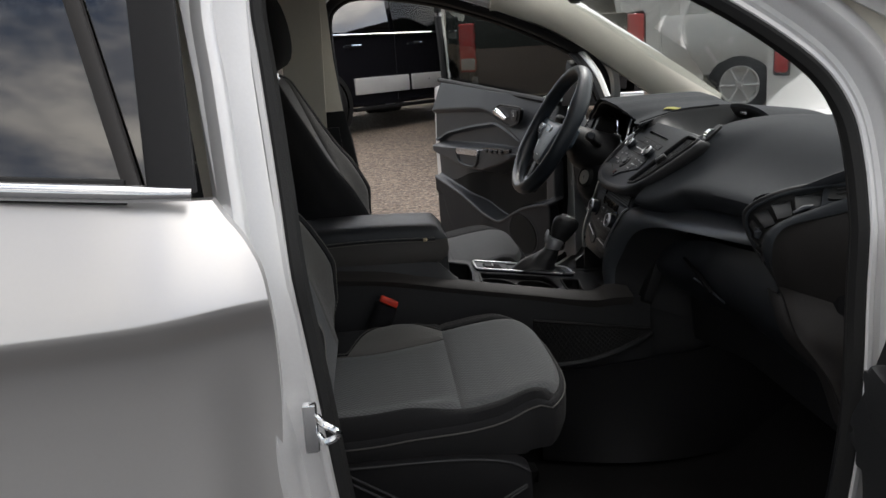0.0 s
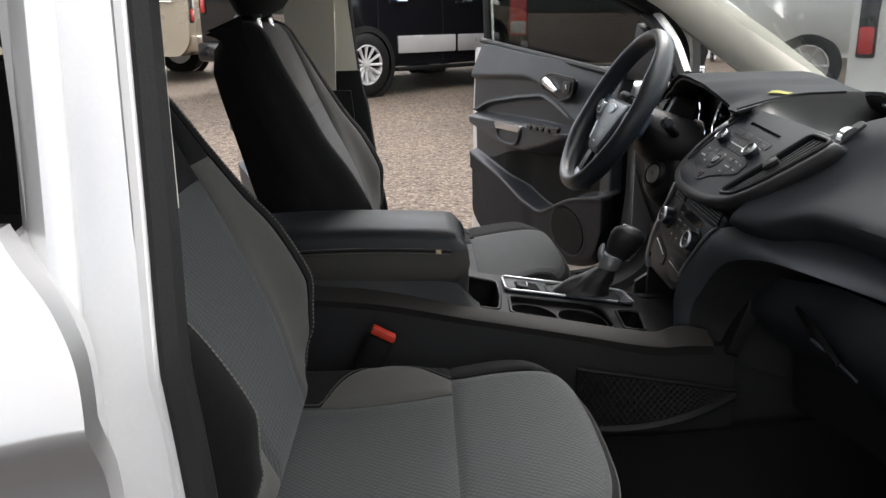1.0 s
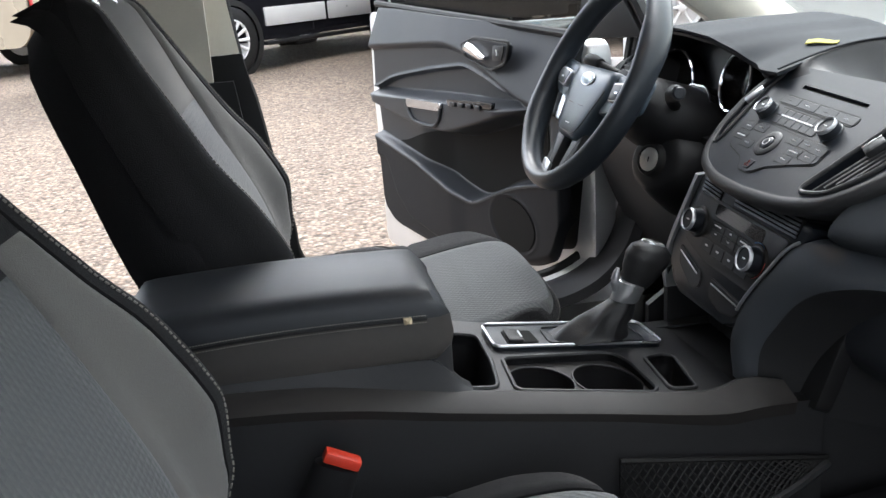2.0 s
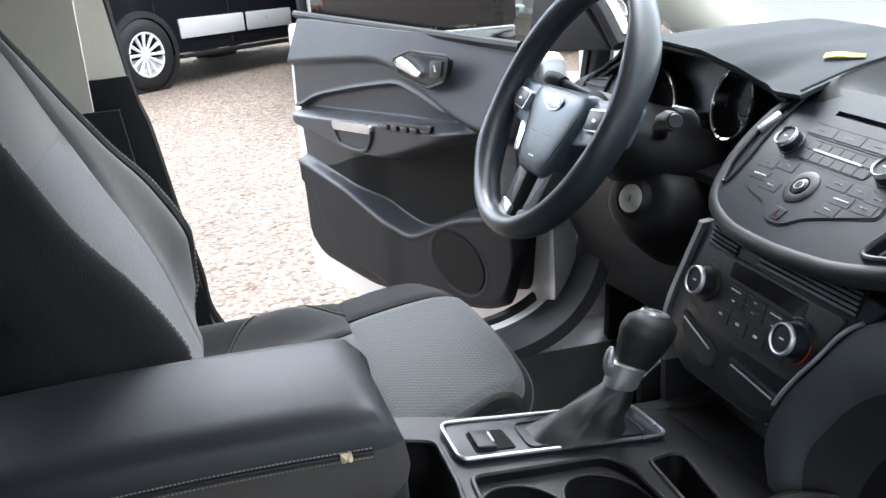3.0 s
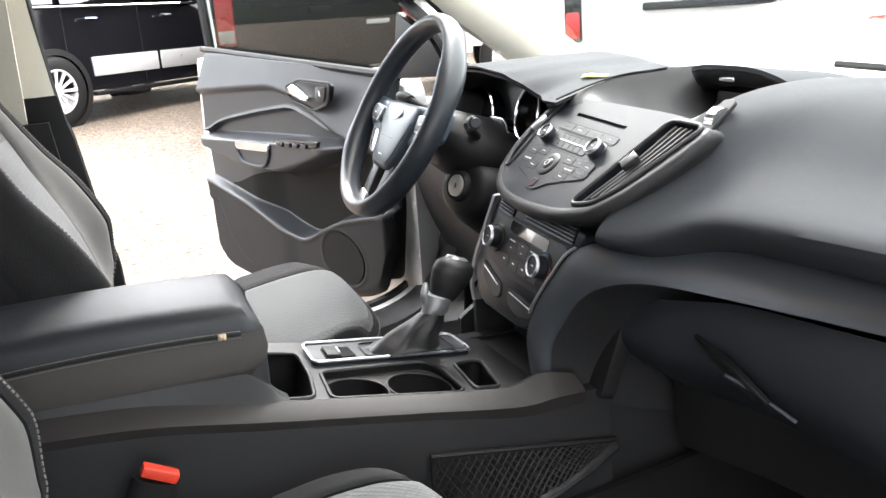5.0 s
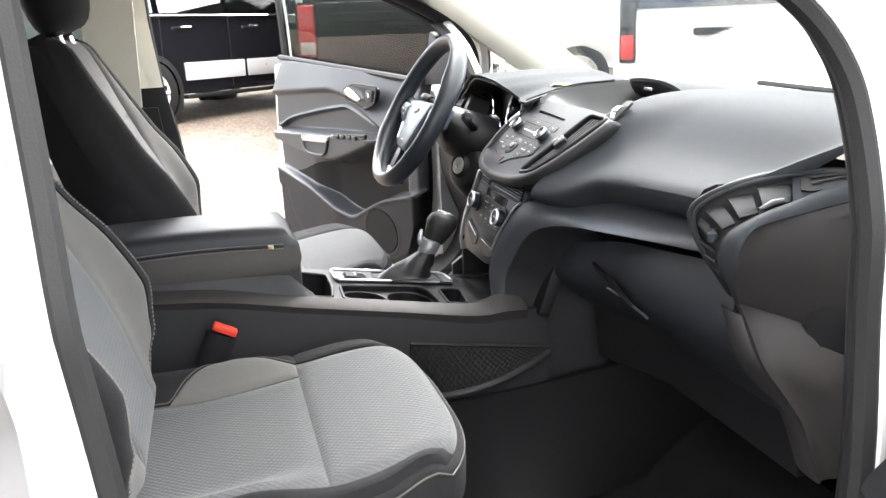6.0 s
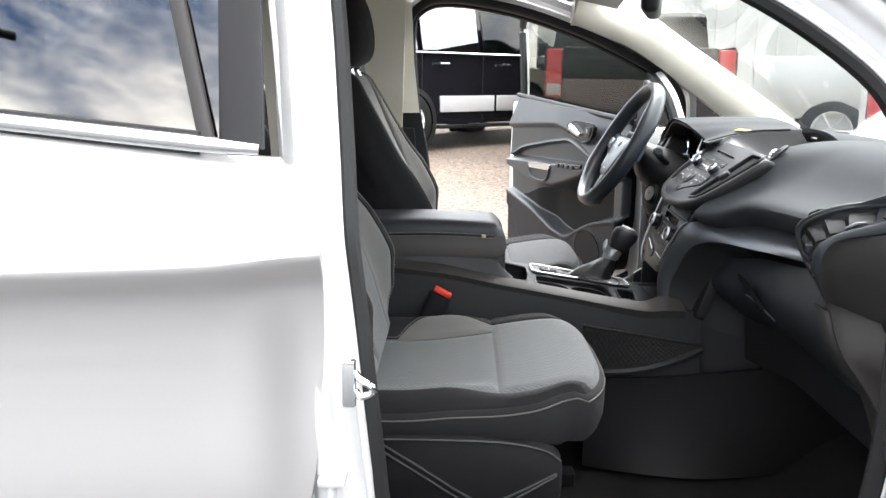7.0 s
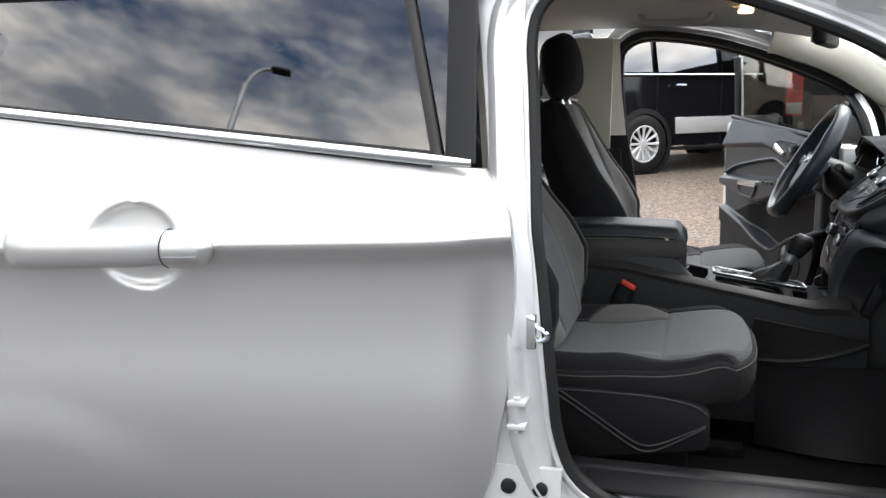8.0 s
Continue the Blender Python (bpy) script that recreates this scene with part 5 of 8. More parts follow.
def bed(pts, lift, parent, m, r=0.004, by=0.0011):
    """The dark joint round a group of keys."""
    return part("key_bed", prism(grow(rounded(pts, r, 3), by), 0.002, 0, 1, m @ Matrix.Translation((0, 0, lift))), RUBBER, parent)


# row of keys under the slot
bed([pv(0.100, 1.0775), pv(-0.046, 1.0720), pv(-0.046, 1.0640), pv(0.100, 1.0695)], 0.0006, pod, PM, 0.006)
for i in range(4):
    a = 0.100 - 0.0365 * i
    q = 0.0014 * i
    push("key", [pv(a, 1.0772 - q), pv(a - 0.0362, 1.0759 - q), pv(a - 0.0362, 1.0687 - q), pv(a, 1.0700 - q)], 0.0010, SATIN, pod, PM, 0.0022)
    push("marker_bar", [pv(a - 0.013, 1.0732 - q), pv(a - 0.022, 1.0729 - q), pv(a - 0.022, 1.0724 - q), pv(a - 0.013, 1.0727 - q)], 0.0014, PRINT if i % 2 else PLASTIC, pod, PM, 0.0003, 0.001)
# number block with its pale bar
blk = [pv(0.084, 1.0660), pv(-0.006, 1.0625), pv(-0.006, 1.0490), pv(0.084, 1.0520)]
bed(blk, 0.0006, pod, PM, 0.006)
for i in range(6):
    for r in range(2):
        a = 0.083 - 0.0148 * i
        q = 0.00055 * i + 0.0070 * r
        push("key", [pv(a, 1.0654 - q), pv(a - 0.0145, 1.0649 - q), pv(a - 0.0145, 1.0586 - q), pv(a, 1.0591 - q)], 0.0010, SATIN, pod, PM, 0.0008)
push("marker_bar", [pv(0.072, 1.0598), pv(0.008, 1.0574), pv(0.008, 1.0560), pv(0.072, 1.0584)], 0.0018, PRINT, pod, PM, 0.0004, 0.0012)
# the lower key cluster with its round pad
shield = [pv(0.120, 1.047), pv(0.082, 1.0495), pv(0.015, 1.046), pv(-0.045, 1.0455), pv(-0.050, 1.030), pv(-0.012, 1.0225), pv(0.016, 1.016), pv(0.032, 1.0075), pv(0.054, 1.0075), pv(0.068, 1.017), pv(0.110, 1.0235)]
bed(shield, 0.0006, pod, PM, 0.006, 0.0016)
push("key_shield", shield, 0.0016, SATIN, pod, PM, 0.006)
m = PM @ Matrix.Translation((*pv(0.046, 1.0335), 0.0018))
part("pad_ring", turned([(0.0088, -0.001), (0.0098, 0.0018), (0.0150, 0.0022), (0.0175, 0.0008), (0.0182, -0.002)], 36, None, m), PLASTIC, pod)
part("pad_centre", turned([(0.001, 0.0034), (0.0055, 0.0034), (0.0080, 0.0020), (0.0084, -0.002)], 28, None, m), SATIN, pod)
part("pad_mark", tube([m @ Vector((0.0045 * math.cos(q), 0.0045 * math.sin(q), 0.0036)) for q in [2 * math.pi * j / 20 for j in range(20)]], 0.0004, 5, True), PRINT, pod)
for y0, z0, lit in ((0.1075, 1.0425, 0), (0.0825, 1.0440, 0), (0.1040, 1.0335, 1), (0.0810, 1.0285, 0), (0.0110, 1.0415, 0), (-0.0150, 1.0410, 0), (-0.0360, 1.0395, 0), (-0.0050, 1.0330, 1), (-0.0310, 1.0325, 0), (0.0000, 1.0255, 0)):
    ks = [pv(y0 + 0.0122, z0 + 0.0040), pv(y0 - 0.0122, z0 + 0.0035), pv(y0 - 0.0122, z0 - 0.0037), pv(y0 + 0.0122, z0 - 0.0032)]
    bed(ks, 0.0018, pod, PM, 0.0015, 0.0004)
    push("key", ks, 0.0020, SATIN, pod, PM, 0.0015)
    w = 0.0088 if lit else 0.0042
    push("marker_bar", [pv(y0 + w, z0 + 0.0008), pv(y0 - w, z0 + 0.0005), pv(y0 - w, z0 - (0.0006 if lit else 0.0001)), pv(y0 + w, z0 - (0.0003 if lit else -0.0002))], 0.0029, PRINT, pod, PM, 0.0002, 0.0012)
push("hazard_key", [pv(0.053, 1.0180), pv(0.036, 1.0175), pv(0.038, 1.0095), pv(0.049, 1.0098)], 0.0026, SATIN, pod, PM, 0.002)
tri = [Vector((*pv(a, b), 0.003)) for a, b in ((0.0475, 1.0115), (0.0405, 1.0115), (0.044, 1.0160))]
part("hazard_mark", tube([PM @ p for p in tri], 0.00035, 5, True), material("dim_red_print", (0.22, 0.03, 0.02), 0.5), pod, "small red triangle")


def knob(parent, m, r, h, name="knob"):
    circle = [2 * math.pi * j / 40 for j in range(40)]
    part(name, turned([(0.001, h - 0.001), (r * 0.72, h - 0.001), (r * 0.78, h - 0.0002), (r * 0.90, h - 0.001), (r * 0.97, h * 0.6), (r, 0.0005), (r * 1.10, 0.0), (r * 1.12, -0.004)], 40, None, m), SATIN, parent)
    part("knob_ring", loft([[m @ Vector((r * k * math.cos(q), r * k * math.sin(q), h + o)) for q in circle] for k, o in ((0.80, -0.001), (0.83, 0.0010), (0.88, 0.0013), (0.94, 0.0004), (0.965, -0.003))], True, False), BRUSHED, parent, "satin silver knob ring", 70)
    part("knob_mark", box((-r * 0.18, -r * 0.05, h - 0.0011), (r * 0.18, r * 0.05, h - 0.0004), 0.0001, 1), PRINT, parent).matrix_basis = m


for y, z in ((0.104, 1.0600), (-0.026, 1.0560)):
    knob(pod, PM @ Matrix.Translation((*pv(y, z), 0.001)), 0.0120, 0.011)

# vents either side of the face
for side, pl in ((-1, VENT_R), (1, VENT_L)):
    vt = group_part("centre_vent", car, "slatted centre air vent with chrome tab", at=(0.008, -0.037, 0.011))
    part("vent_rim", tube([PM @ Vector((*p, 0.0012)) for p in grow(pl, 0.0015)], 0.0026 if side < 0 else 0.0016, 8, True, up=tuple(PM.to_3x3() @ Vector((0, 0, 1)))), PLASTIC, vt)
    part("vent_wall", loft([[PM @ Vector((*p, o)) for p in grow(pl, g)] for g, o in ((0.001, 0.0), (0.0, -0.012), (-0.003, -0.034))], True, False), DARK, vt)
    part("vent_pocket", prism(grow(pl, 0.004), 0.003, 0, 1, PM @ Matrix.Translation((0, 0, -0.033))), RUBBER, vt)
    if side < 0:
        for i in range(5):
            k = (i + 0.5) / 5
            ends = [Vector((0, lerp(-0.070, -0.120, k), lerp(1.011, 1.035, k))), Vector((0, lerp(-0.097, -0.138, k), lerp(1.055, 1.062, k))), Vector((0, lerp(-0.112, -0.160, k), 1.0925))]
            path = catmull([Vector((*pv(p.y, p.z), 0)) for p in ends], 5)
            part("vent_slat", loft([[PM @ (p + Vector((0.003 * a, 0.0, o))) for a, o in ((-0.5, -0.002), (0.5, -0.002), (2.2, -0.016), (1.2, -0.016))] for p in path]), PLASTIC, vt)
        c0 = PM @ Vector((*pv(-0.101, 1.054), 0.002))
        TAB = Matrix.Translation(c0) @ PM.to_3x3().to_4x4() @ Matrix.Rotation(radians(-24), 4, "Z")
        part("vent_tab", box((-0.0065, -0.011, -0.006), (0.0065, 0.011, 0.004), 0.0025), PLASTIC, vt, "dark tab").matrix_basis = TAB
        part("tab_edge", box((-0.0068, -0.0105, 0.0026), (-0.0048, 0.0105, 0.0046), 0.0008), BRUSHED, vt, "silver edge").matrix_basis = TAB
    else:
        for i in range(3):
            k = (i + 0.5) / 3
            path = catmull([Vector((*pv(lerp(0.140, 0.151, k), 1.024 + 0.010 * k), 0)), Vector((*pv(lerp(0.145, 0.157, k), 1.060), 0)), Vector((*pv(lerp(0.1425, 0.149, k), 1.0955), 0))], 5)
            part("vent_slat", loft([[PM @ (p + Vector((0.0022 * a, 0.0, o))) for a, o in ((-0.5, -0.001), (0.5, -0.001), (-0.6, -0.012), (-1.6, -0.012))] for p in path]), PLASTIC, vt)
        c0 = PM @ Vector((*pv(0.152, 1.070), 0.002))
        part("vent_tab", box((-0.0045, -0.013, -0.004), (0.0045, 0.013, 0.0045), 0.002), BRUSHED, vt, "satin silver tab").matrix_basis = Matrix.Translation(c0) @ PM.to_3x3().to_4x4() @ Matrix.Rotation(radians(-18), 4, "Z")

# display recess behind the pod, under its visor
dp = group_part("display_recess", car, "deep hooded display recess on the dash top", at=(0.004, -0.037, 0.004))


def rim_height(x):
    return hood_z(x, 0.124) if x < 0.2 else table(x, [(0.2, 1.137), (0.25, 1.139), (0.30, 1.138)])


def bowl_fn(u, v):
    y = lerp(0.124, -0.126, u)
    x = lerp(0.067, 0.300, v)
    low = table(x, [(0.067, 1.0815), (0.085, 1.0965), (0.0885, 1.1032), (0.105, 1.1020), (0.13, 1.086), (0.17, 1.070), (0.30, 1.066)])
    a = min(max((y - 0.02) / 0.102, 0), 1) ** lerp(4.0, 2.2, smooth01((x - 0.07) / 0.06))
    b = min(max((-y - 0.098) / 0.016, 0), 1) ** 2
    top = rim_height(x) if y > 0 else table(x, [(0.067, 1.078), (0.087, 1.096), (0.13, 1.113), (0.20, 1.126), (0.25, 1.127), (0.30, 1.120)])
    return (x, y, lerp(low, top, max(a * smooth01((x - 0.062) / 0.045), b)))


part("recess_bowl", sheet(bowl_fn, 56, 32, 0.004, (0, 0, -1)), DARK, dp)
part("recess_rim", tube([(0.062 + 0.007 * i, 0.1225, rim_height(0.066 + 0.007 * i) + 0.0005) for i in range(26)], 0.0014, 8), SOFT, dp)
part("recess_back", box((0.300, -0.125, 1.06), (0.315, 0.125, 1.130), 0.002), DARK, dp)
part("recess_screen", prism(rounded([(-0.075, -0.020), (0.070, -0.020), (0.070, 0.036), (-0.075, 0.036)], 0.006, 3), 0.010, 0.002, 2, frame_of((0.285, 0.000, 1.100), (0, -1, 0), (0.3, 0, 1))), PIANO, dp)


def visor(u, v):
    y = lerp(0.118, -0.120, u)
    k = 1 - abs(2 * u - 1) ** 2.6
    return (lerp(0.232 + 0.01 * abs(2 * u - 1) + 0.06 * max(0, 1 - u / 0.25) ** 2, 0.36, v), y, lerp(1.126, 1.121, v) + 0.022 * k * (1 - 0.55 * v))


part("visor", sheet(visor, 28, 8, 0.006, (0, 0, -1)), SOFT, dp)
part("visor_lining", sheet(lambda u, v: (lambda q: (q[0] + 0.002, q[1], q[2] - 0.007 - 0.016 * min(1, 6 * v)))(visor(u, v * 0.6)), 28, 8, 0.003, (0, 0, -1)), DARK, dp)
part("maker_plate", box((0.2335, -0.022, 1.127), (0.2365, 0.006, 1.1325), 0.001, 1), BRUSHED, dp, "small pale plate")
WH = frame_of((0.108, -0.150, 1.1095), (0.77, 0, 0.64), (0, 1, 0))
part("wheel_slot", prism(rounded([(-0.026, -0.011), (0.026, -0.011), (0.026, 0.011), (-0.026, 0.011)], 0.008, 3), 0.004, 0.001, 1, WH), DARK, dp)
part("demist_wheel", tube([WH @ Vector((0, -0.007, -0.009)), WH @ Vector((0, 0.007, -0.009))], 0.0160, 28), CHROME, dp, "knurled silver wheel")

# climate panel
ac = group_part("climate_panel", car, "black climate panel with twin dials", at=(0.008, -0.005, 0.001))
AM = frame_of((-0.036, 0.02, 0.930), (0, -1, 0), (0.34, 0, 1))
def av(y, z):
    return (-(y - 0.02), (z - 0.930) * 1.056)
part("stack_body", prism(rounded([av(0.128, 0.992), av(-0.118, 0.985), av(-0.052, 0.868), av(-0.035, 0.850), av(0.10, 0.850), av(0.143, 0.885)], 0.012, 3), 0.10, 0.004, 2, AM), SATIN, ac)
# near-black plates paint the shade between the grille ribs
for y0, y1 in ((0.112, 0.062), (0.034, -0.098)):
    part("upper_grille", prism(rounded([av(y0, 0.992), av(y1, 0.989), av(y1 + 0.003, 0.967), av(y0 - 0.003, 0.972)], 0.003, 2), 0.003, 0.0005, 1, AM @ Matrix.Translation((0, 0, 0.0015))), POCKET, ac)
    for i in range(5):
        part("slot_rib", tube([AM @ Vector((*av(y0 - 0.003, 0.9895 - 0.0042 * i), 0.0024)), AM @ Vector((*av(y1 + 0.003, 0.9860 - 0.0042 * i), 0.0024))], 0.0012, 6), STRIP, ac)
face = [av(0.112, 0.970), av(-0.090, 0.963), av(-0.066, 0.905), av(-0.050, 0.897), av(0.06, 0.899), av(0.119, 0.914)]
bed(face, 0.0008, ac, AM, 0.008, 0.0014)
part("control_face", prism(rounded(face, 0.008, 3), 0.004, 0.0012, 2, AM @ Matrix.Translation((0, 0, 0.0028))), PLASTIC, ac)
part("display", prism(rounded([av(0.062, 0.966), av(-0.046, 0.962), av(-0.046, 0.947), av(0.062, 0.951)], 0.003, 2), 0.003, 0.0004, 1, AM @ Matrix.Translation((0, 0, 0.0036))), PIANO, ac, "glossy display strip")
upper = [av(0.060, 0.9470), av(-0.030, 0.9440), av(-0.036, 0.9260), av(0.058, 0.9290)]
bed(upper, 0.0032, ac, AM, 0.004, 0.0012)
for i in range(3):
    for r in range(2):
        a = 0.0590 - 0.0302 * i
        q = 0.0011 * i + 0.0092 * r
        push("key", [av(a, 0.9462 - q), av(a - 0.0295, 0.9452 - q), av(a - 0.0300, 0.9370 - q), av(a - 0.0005, 0.9380 - q)], 0.0044, SATIN, ac, AM, 0.0015)
        if r == 0 and i != 1:
            push("marker_bar", [av(a - 0.006, 0.9432 - q), av(a - 0.022, 0.9427 - q), av(a - 0.022, 0.9412 - q), av(a - 0.006, 0.9417 - q)], 0.0049, PRINT, ac, AM, 0.0004, 0.001)
        else:
            push("marker_bar", [av(a - 0.012, 0.9430 - q), av(a - 0.017, 0.9428 - q), av(a - 0.017, 0.9415 - q), av(a - 0.012, 0.9417 - q)], 0.0049, BRUSHED, ac, AM, 0.0004, 0.001)
for i in range(4):
    a = 0.070 - 0.0275 * i
    ks = [av(a, 0.9235 - 0.001 * i), av(a - 0.0262, 0.9225 - 0.001 * i), av(a - 0.0262, 0.9090 - 0.001 * i), av(a, 0.9100 - 0.001 * i)]
    bed(ks, 0.0031, ac, AM, 0.002, 0.0005)
    push("key", ks, 0.0036, SATIN, ac, AM, 0.002)
    push("marker_bar", [av(a - 0.010, 0.9180 - 0.001 * i), av(a - 0.016, 0.9178 - 0.001 * i), av(a - 0.016, 0.9155 - 0.001 * i), av(a - 0.010, 0.9157 - 0.001 * i)], 0.0041, BRUSHED, ac, AM, 0.0006, 0.001)
BLUE = material("blue_mark", (0.05, 0.25, 0.6), 0.4)
for y, z in ((0.091, 0.9365), (-0.047, 0.9300)):
    dm_ = AM @ Matrix.Translation((*av(y, z), 0.0028))
    part("dial_plinth", turned([(0.001, 0.003), (0.0185, 0.003), (0.0205, -0.002)], 36, None, dm_), RUBBER, ac)
    knob(ac, dm_ @ Matrix.Translation((0, 0, 0.003)), 0.0148, 0.014, "dial")
    for q0, q1, mt in ((-70, 10, RED), (60, 120, BLUE)) if y < 0 else ():
        part("heat_arc", tube([dm_ @ Vector((0.0198 * math.cos(q), 0.0198 * math.sin(q), 0.0028)) for q in [radians(lerp(q0, q1, j / 10)) for j in range(11)]], 0.0003, 6), mt, ac, "thin coloured temperature arc")
for a in ([av(0.118, 0.901), av(0.050, 0.884), av(0.047, 0.868), av(0.066, 0.865), av(0.108, 0.882)], [av(0.030, 0.886), av(-0.050, 0.880), av(-0.045, 0.866), av(-0.01, 0.860), av(0.022, 0.868)]):
    bed(a, 0.0008, ac, AM, 0.006, 0.0016)
    push("switch_pod", a, 0.0016, SATIN, ac, AM, 0.006)
    p, q = Vector((*a[0], 0.0025)), Vector((*a[1], 0.0025))
    single = a[0][0] < 0
    if not single:
        for k0, k1 in ((0.08, 0.48), (0.53, 0.92)):
            cap_ = [p.lerp(q, k0), p.lerp(q, k1)]
            push("switch_key", [(cap_[0].x, cap_[0].y - 0.003), (cap_[1].x, cap_[1].y - 0.003), (cap_[1].x, cap_[1].y - 0.013), (cap_[0].x, cap_[0].y - 0.013)], 0.0034, PLASTIC, ac, AM, 0.002, 0.003)
            push("marker_bar", [(lerp(cap_[0].x, cap_[1].x, 0.4), cap_[0].y - 0.0088), (lerp(cap_[0].x, cap_[1].x, 0.62), cap_[0].y - 0.0088), (lerp(cap_[0].x, cap_[1].x, 0.62), cap_[0].y - 0.0104), (lerp(cap_[0].x, cap_[1].x, 0.4), cap_[0].y - 0.0104)], 0.0039, PRINT, ac, AM, 0.0003, 0.001)
    for k0, k1 in ((0.12, 0.90),) if single else ((0.10, 0.46), (0.55, 0.90)):
        part("switch_bar", tube([AM @ (p.lerp(q, k0) + Vector((0, -0.004, 0.001))), AM @ (p.lerp(q, k1) + Vector((0, -0.004, 0.001)))], 0.0010, 6), BRUSHED, ac)
# silver outer edge of the stack
pts = ((-0.020, 0.127, 0.988), (-0.032, 0.138, 0.945), (-0.046, 0.146, 0.900), (-0.054, 0.146, 0.862), (-0.055, 0.138, 0.838))
part("stack_edge", loft([[Vector(p) + Vector((a, b, 0)) for a, b in ((-0.004, -0.004), (-0.005, 0.002), (-0.001, 0.007), (0.012, 0.009), (0.012, -0.004))] for p in catmull(pts, 5)]), BRUSHED, ac, "satin edge trim")
part("stack_cheek", loft([[Vector(p) + Vector((dx, 0.008 - 0.02 * (dx > 0.05), dz)) for dx, dz in ((0.010, 0.004), (0.12, 0.004), (0.12, -0.02), (0.012, -0.004))] for p in catmull(pts, 5)]), DARK, ac)
part("stack_foot", sheet(lambda u, v: (lerp(-0.055, 0.02, u), lerp(0.150, 0.172, u), lerp(lerp(0.862, 0.90, u), 0.76, v)), 6, 6, 0.01, (0, -1, 0)), PLASTIC, ac)


# ---- centre console ----
con = group_part("centre_console", car, "charcoal floor console with cup holders", at=(-0.005, -0.030, 0.009))


def cz(x):
    return 0.818 - 0.17 * (x + 0.299)


CM = frame_of((-0.20, 0.04, cz(-0.20)), (1, 0, -0.17), (0, 1, 0))


def cp(x, y):
    return ((x + 0.20) * 1.014, y - 0.04)


def ring_poly(x, y, rx, ry, n=24):
    return [cp(x + rx * math.cos(2 * math.pi * k / n), y + ry * math.sin(2 * math.pi * k / n)) for k in range(n)]


bin_poly = rounded([cp(-0.372, -0.036), cp(-0.322, -0.034), cp(-0.314, 0.030), cp(-0.314, 0.108), cp(-0.37, 0.116)], 0.012, 3)
tray_poly = rounded([cp(-0.304, -0.040), cp(-0.150, -0.042), cp(-0.142, -0.030), cp(-0.146, 0.040), cp(-0.162, 0.064), cp(-0.300, 0.043)], 0.012, 4)
cup_rear, cup_front = ring_poly(-0.264, 0.000, 0.0375, 0.0385, 32), ring_poly(-0.185, 0.004, 0.0395, 0.0440, 32)
slot_poly = rounded([cp(-0.128, -0.033), cp(-0.094, -0.030), cp(-0.082, 0.056), cp(-0.094, 0.062), cp(-0.124, 0.050)], 0.008, 3)
gear_poly = rounded([cp(-0.303, 0.063), cp(-0.083, 0.088), cp(-0.090, 0.156), cp(-0.304, 0.133)], 0.012, 4)
deck_outer = rounded([cp(-0.385, -0.062), cp(-0.06, -0.062), cp(-0.035, -0.03), cp(-0.05, 0.165), cp(-0.36, 0.150)], 0.012, 3)
bm = plate_with_holes(deck_outer, [bin_poly, tray_poly, slot_poly], 0.012)
bmesh.ops.transform(bm, matrix=CM, verts=bm.verts)
part("deck", bm, PLASTIC, con)
for nm, pl, top, dpth in (("front_bin", bin_poly, 0.0, 0.10), ("cup_tray", tray_poly, 0.0, 0.010), ("cup_well", cup_rear, -0.009, 0.075), ("cup_well", cup_front, -0.009, 0.075), ("coin_tray", slot_poly, 0.0, 0.045)):
    part(nm, loft([[CM @ Vector((u, v, z)) for u, v in pl] for z in (top + 0.001, top, -dpth)], True, False), DARK, con)
    if nm != "cup_tray":
        part("well_floor", prism(pl, 0.006, 0, 1, CM @ Matrix.Translation((0, 0, -dpth))), DARK, con)
    part("well_lip", tube([CM @ Vector((u, v, top + 0.001)) for u, v in pl], 0.0026 if top == 0 else 0.0014, 6, True, up=(0, 0, 1)), PLASTIC, con)
bm = plate_with_holes(grow(tray_poly, 0.002), [cup_rear, cup_front], 0.004)
bmesh.ops.transform(bm, matrix=CM @ Matrix.Translation((0, 0, -0.009)), verts=bm.verts)
part("tray_floor", bm, TAUPE, con)
for x, y in ((-0.236, -0.014), (-0.216, -0.004)):
    part("cup_flap", box((-0.010, -0.008, -0.03), (0.010, 0.008, 0.012), 0.004), PLASTIC, con).matrix_basis = CM @ Matrix.Translation((*cp(x, y), -0.03))
# gear surround
part("gear_plate", prism(gear_poly, 0.010, 0.002, 2, CM @ Matrix.Translation((0, 0, 0.005))), SATIN, con)
part("gear_rim", tube([CM @ Vector((u, v, 0.006)) for u, v in gear_poly], 0.0020, 8, True, up=(0, 0, 1)), BRUSHED, con, "chrome gear surround")
part("park_switch", prism(rounded([cp(-0.285, 0.075), cp(-0.244, 0.080), cp(-0.247, 0.116), cp(-0.285, 0.112)], 0.004, 3), 0.004, 0.001, 1, CM @ Matrix.Translation((0, 0, 0.0065))), POCKET, con)
part("park_toggle", box((-0.010, -0.016, 0), (0.009, 0.016, 0.004), 0.0015), PLASTIC, con).matrix_basis = CM @ Matrix.Translation((*cp(-0.273, 0.094), 0.0062))
part("gaiter_frame", tube([CM @ Vector((*p, 0.0060)) for p in rounded([cp(-0.232, 0.078), cp(-0.104, 0.093), cp(-0.109, 0.146), cp(-0.232, 0.126)], 0.010, 4)], 0.0012, 6, True, up=(0, 0, 1)), PLASTIC, con)
part("toggle_mark", box((-0.001, -0.009, 0), (0.001, 0.009, 0.002), 0.0004, 1), PRINT, con).matrix_basis = CM @ Matrix.Translation((*cp(-0.266, 0.094), 0.0095))
gs = group_part("gear_lever", car, "gear lever with leather gaiter and chrome collar", at=(-0.003, -0.036, 0.012))
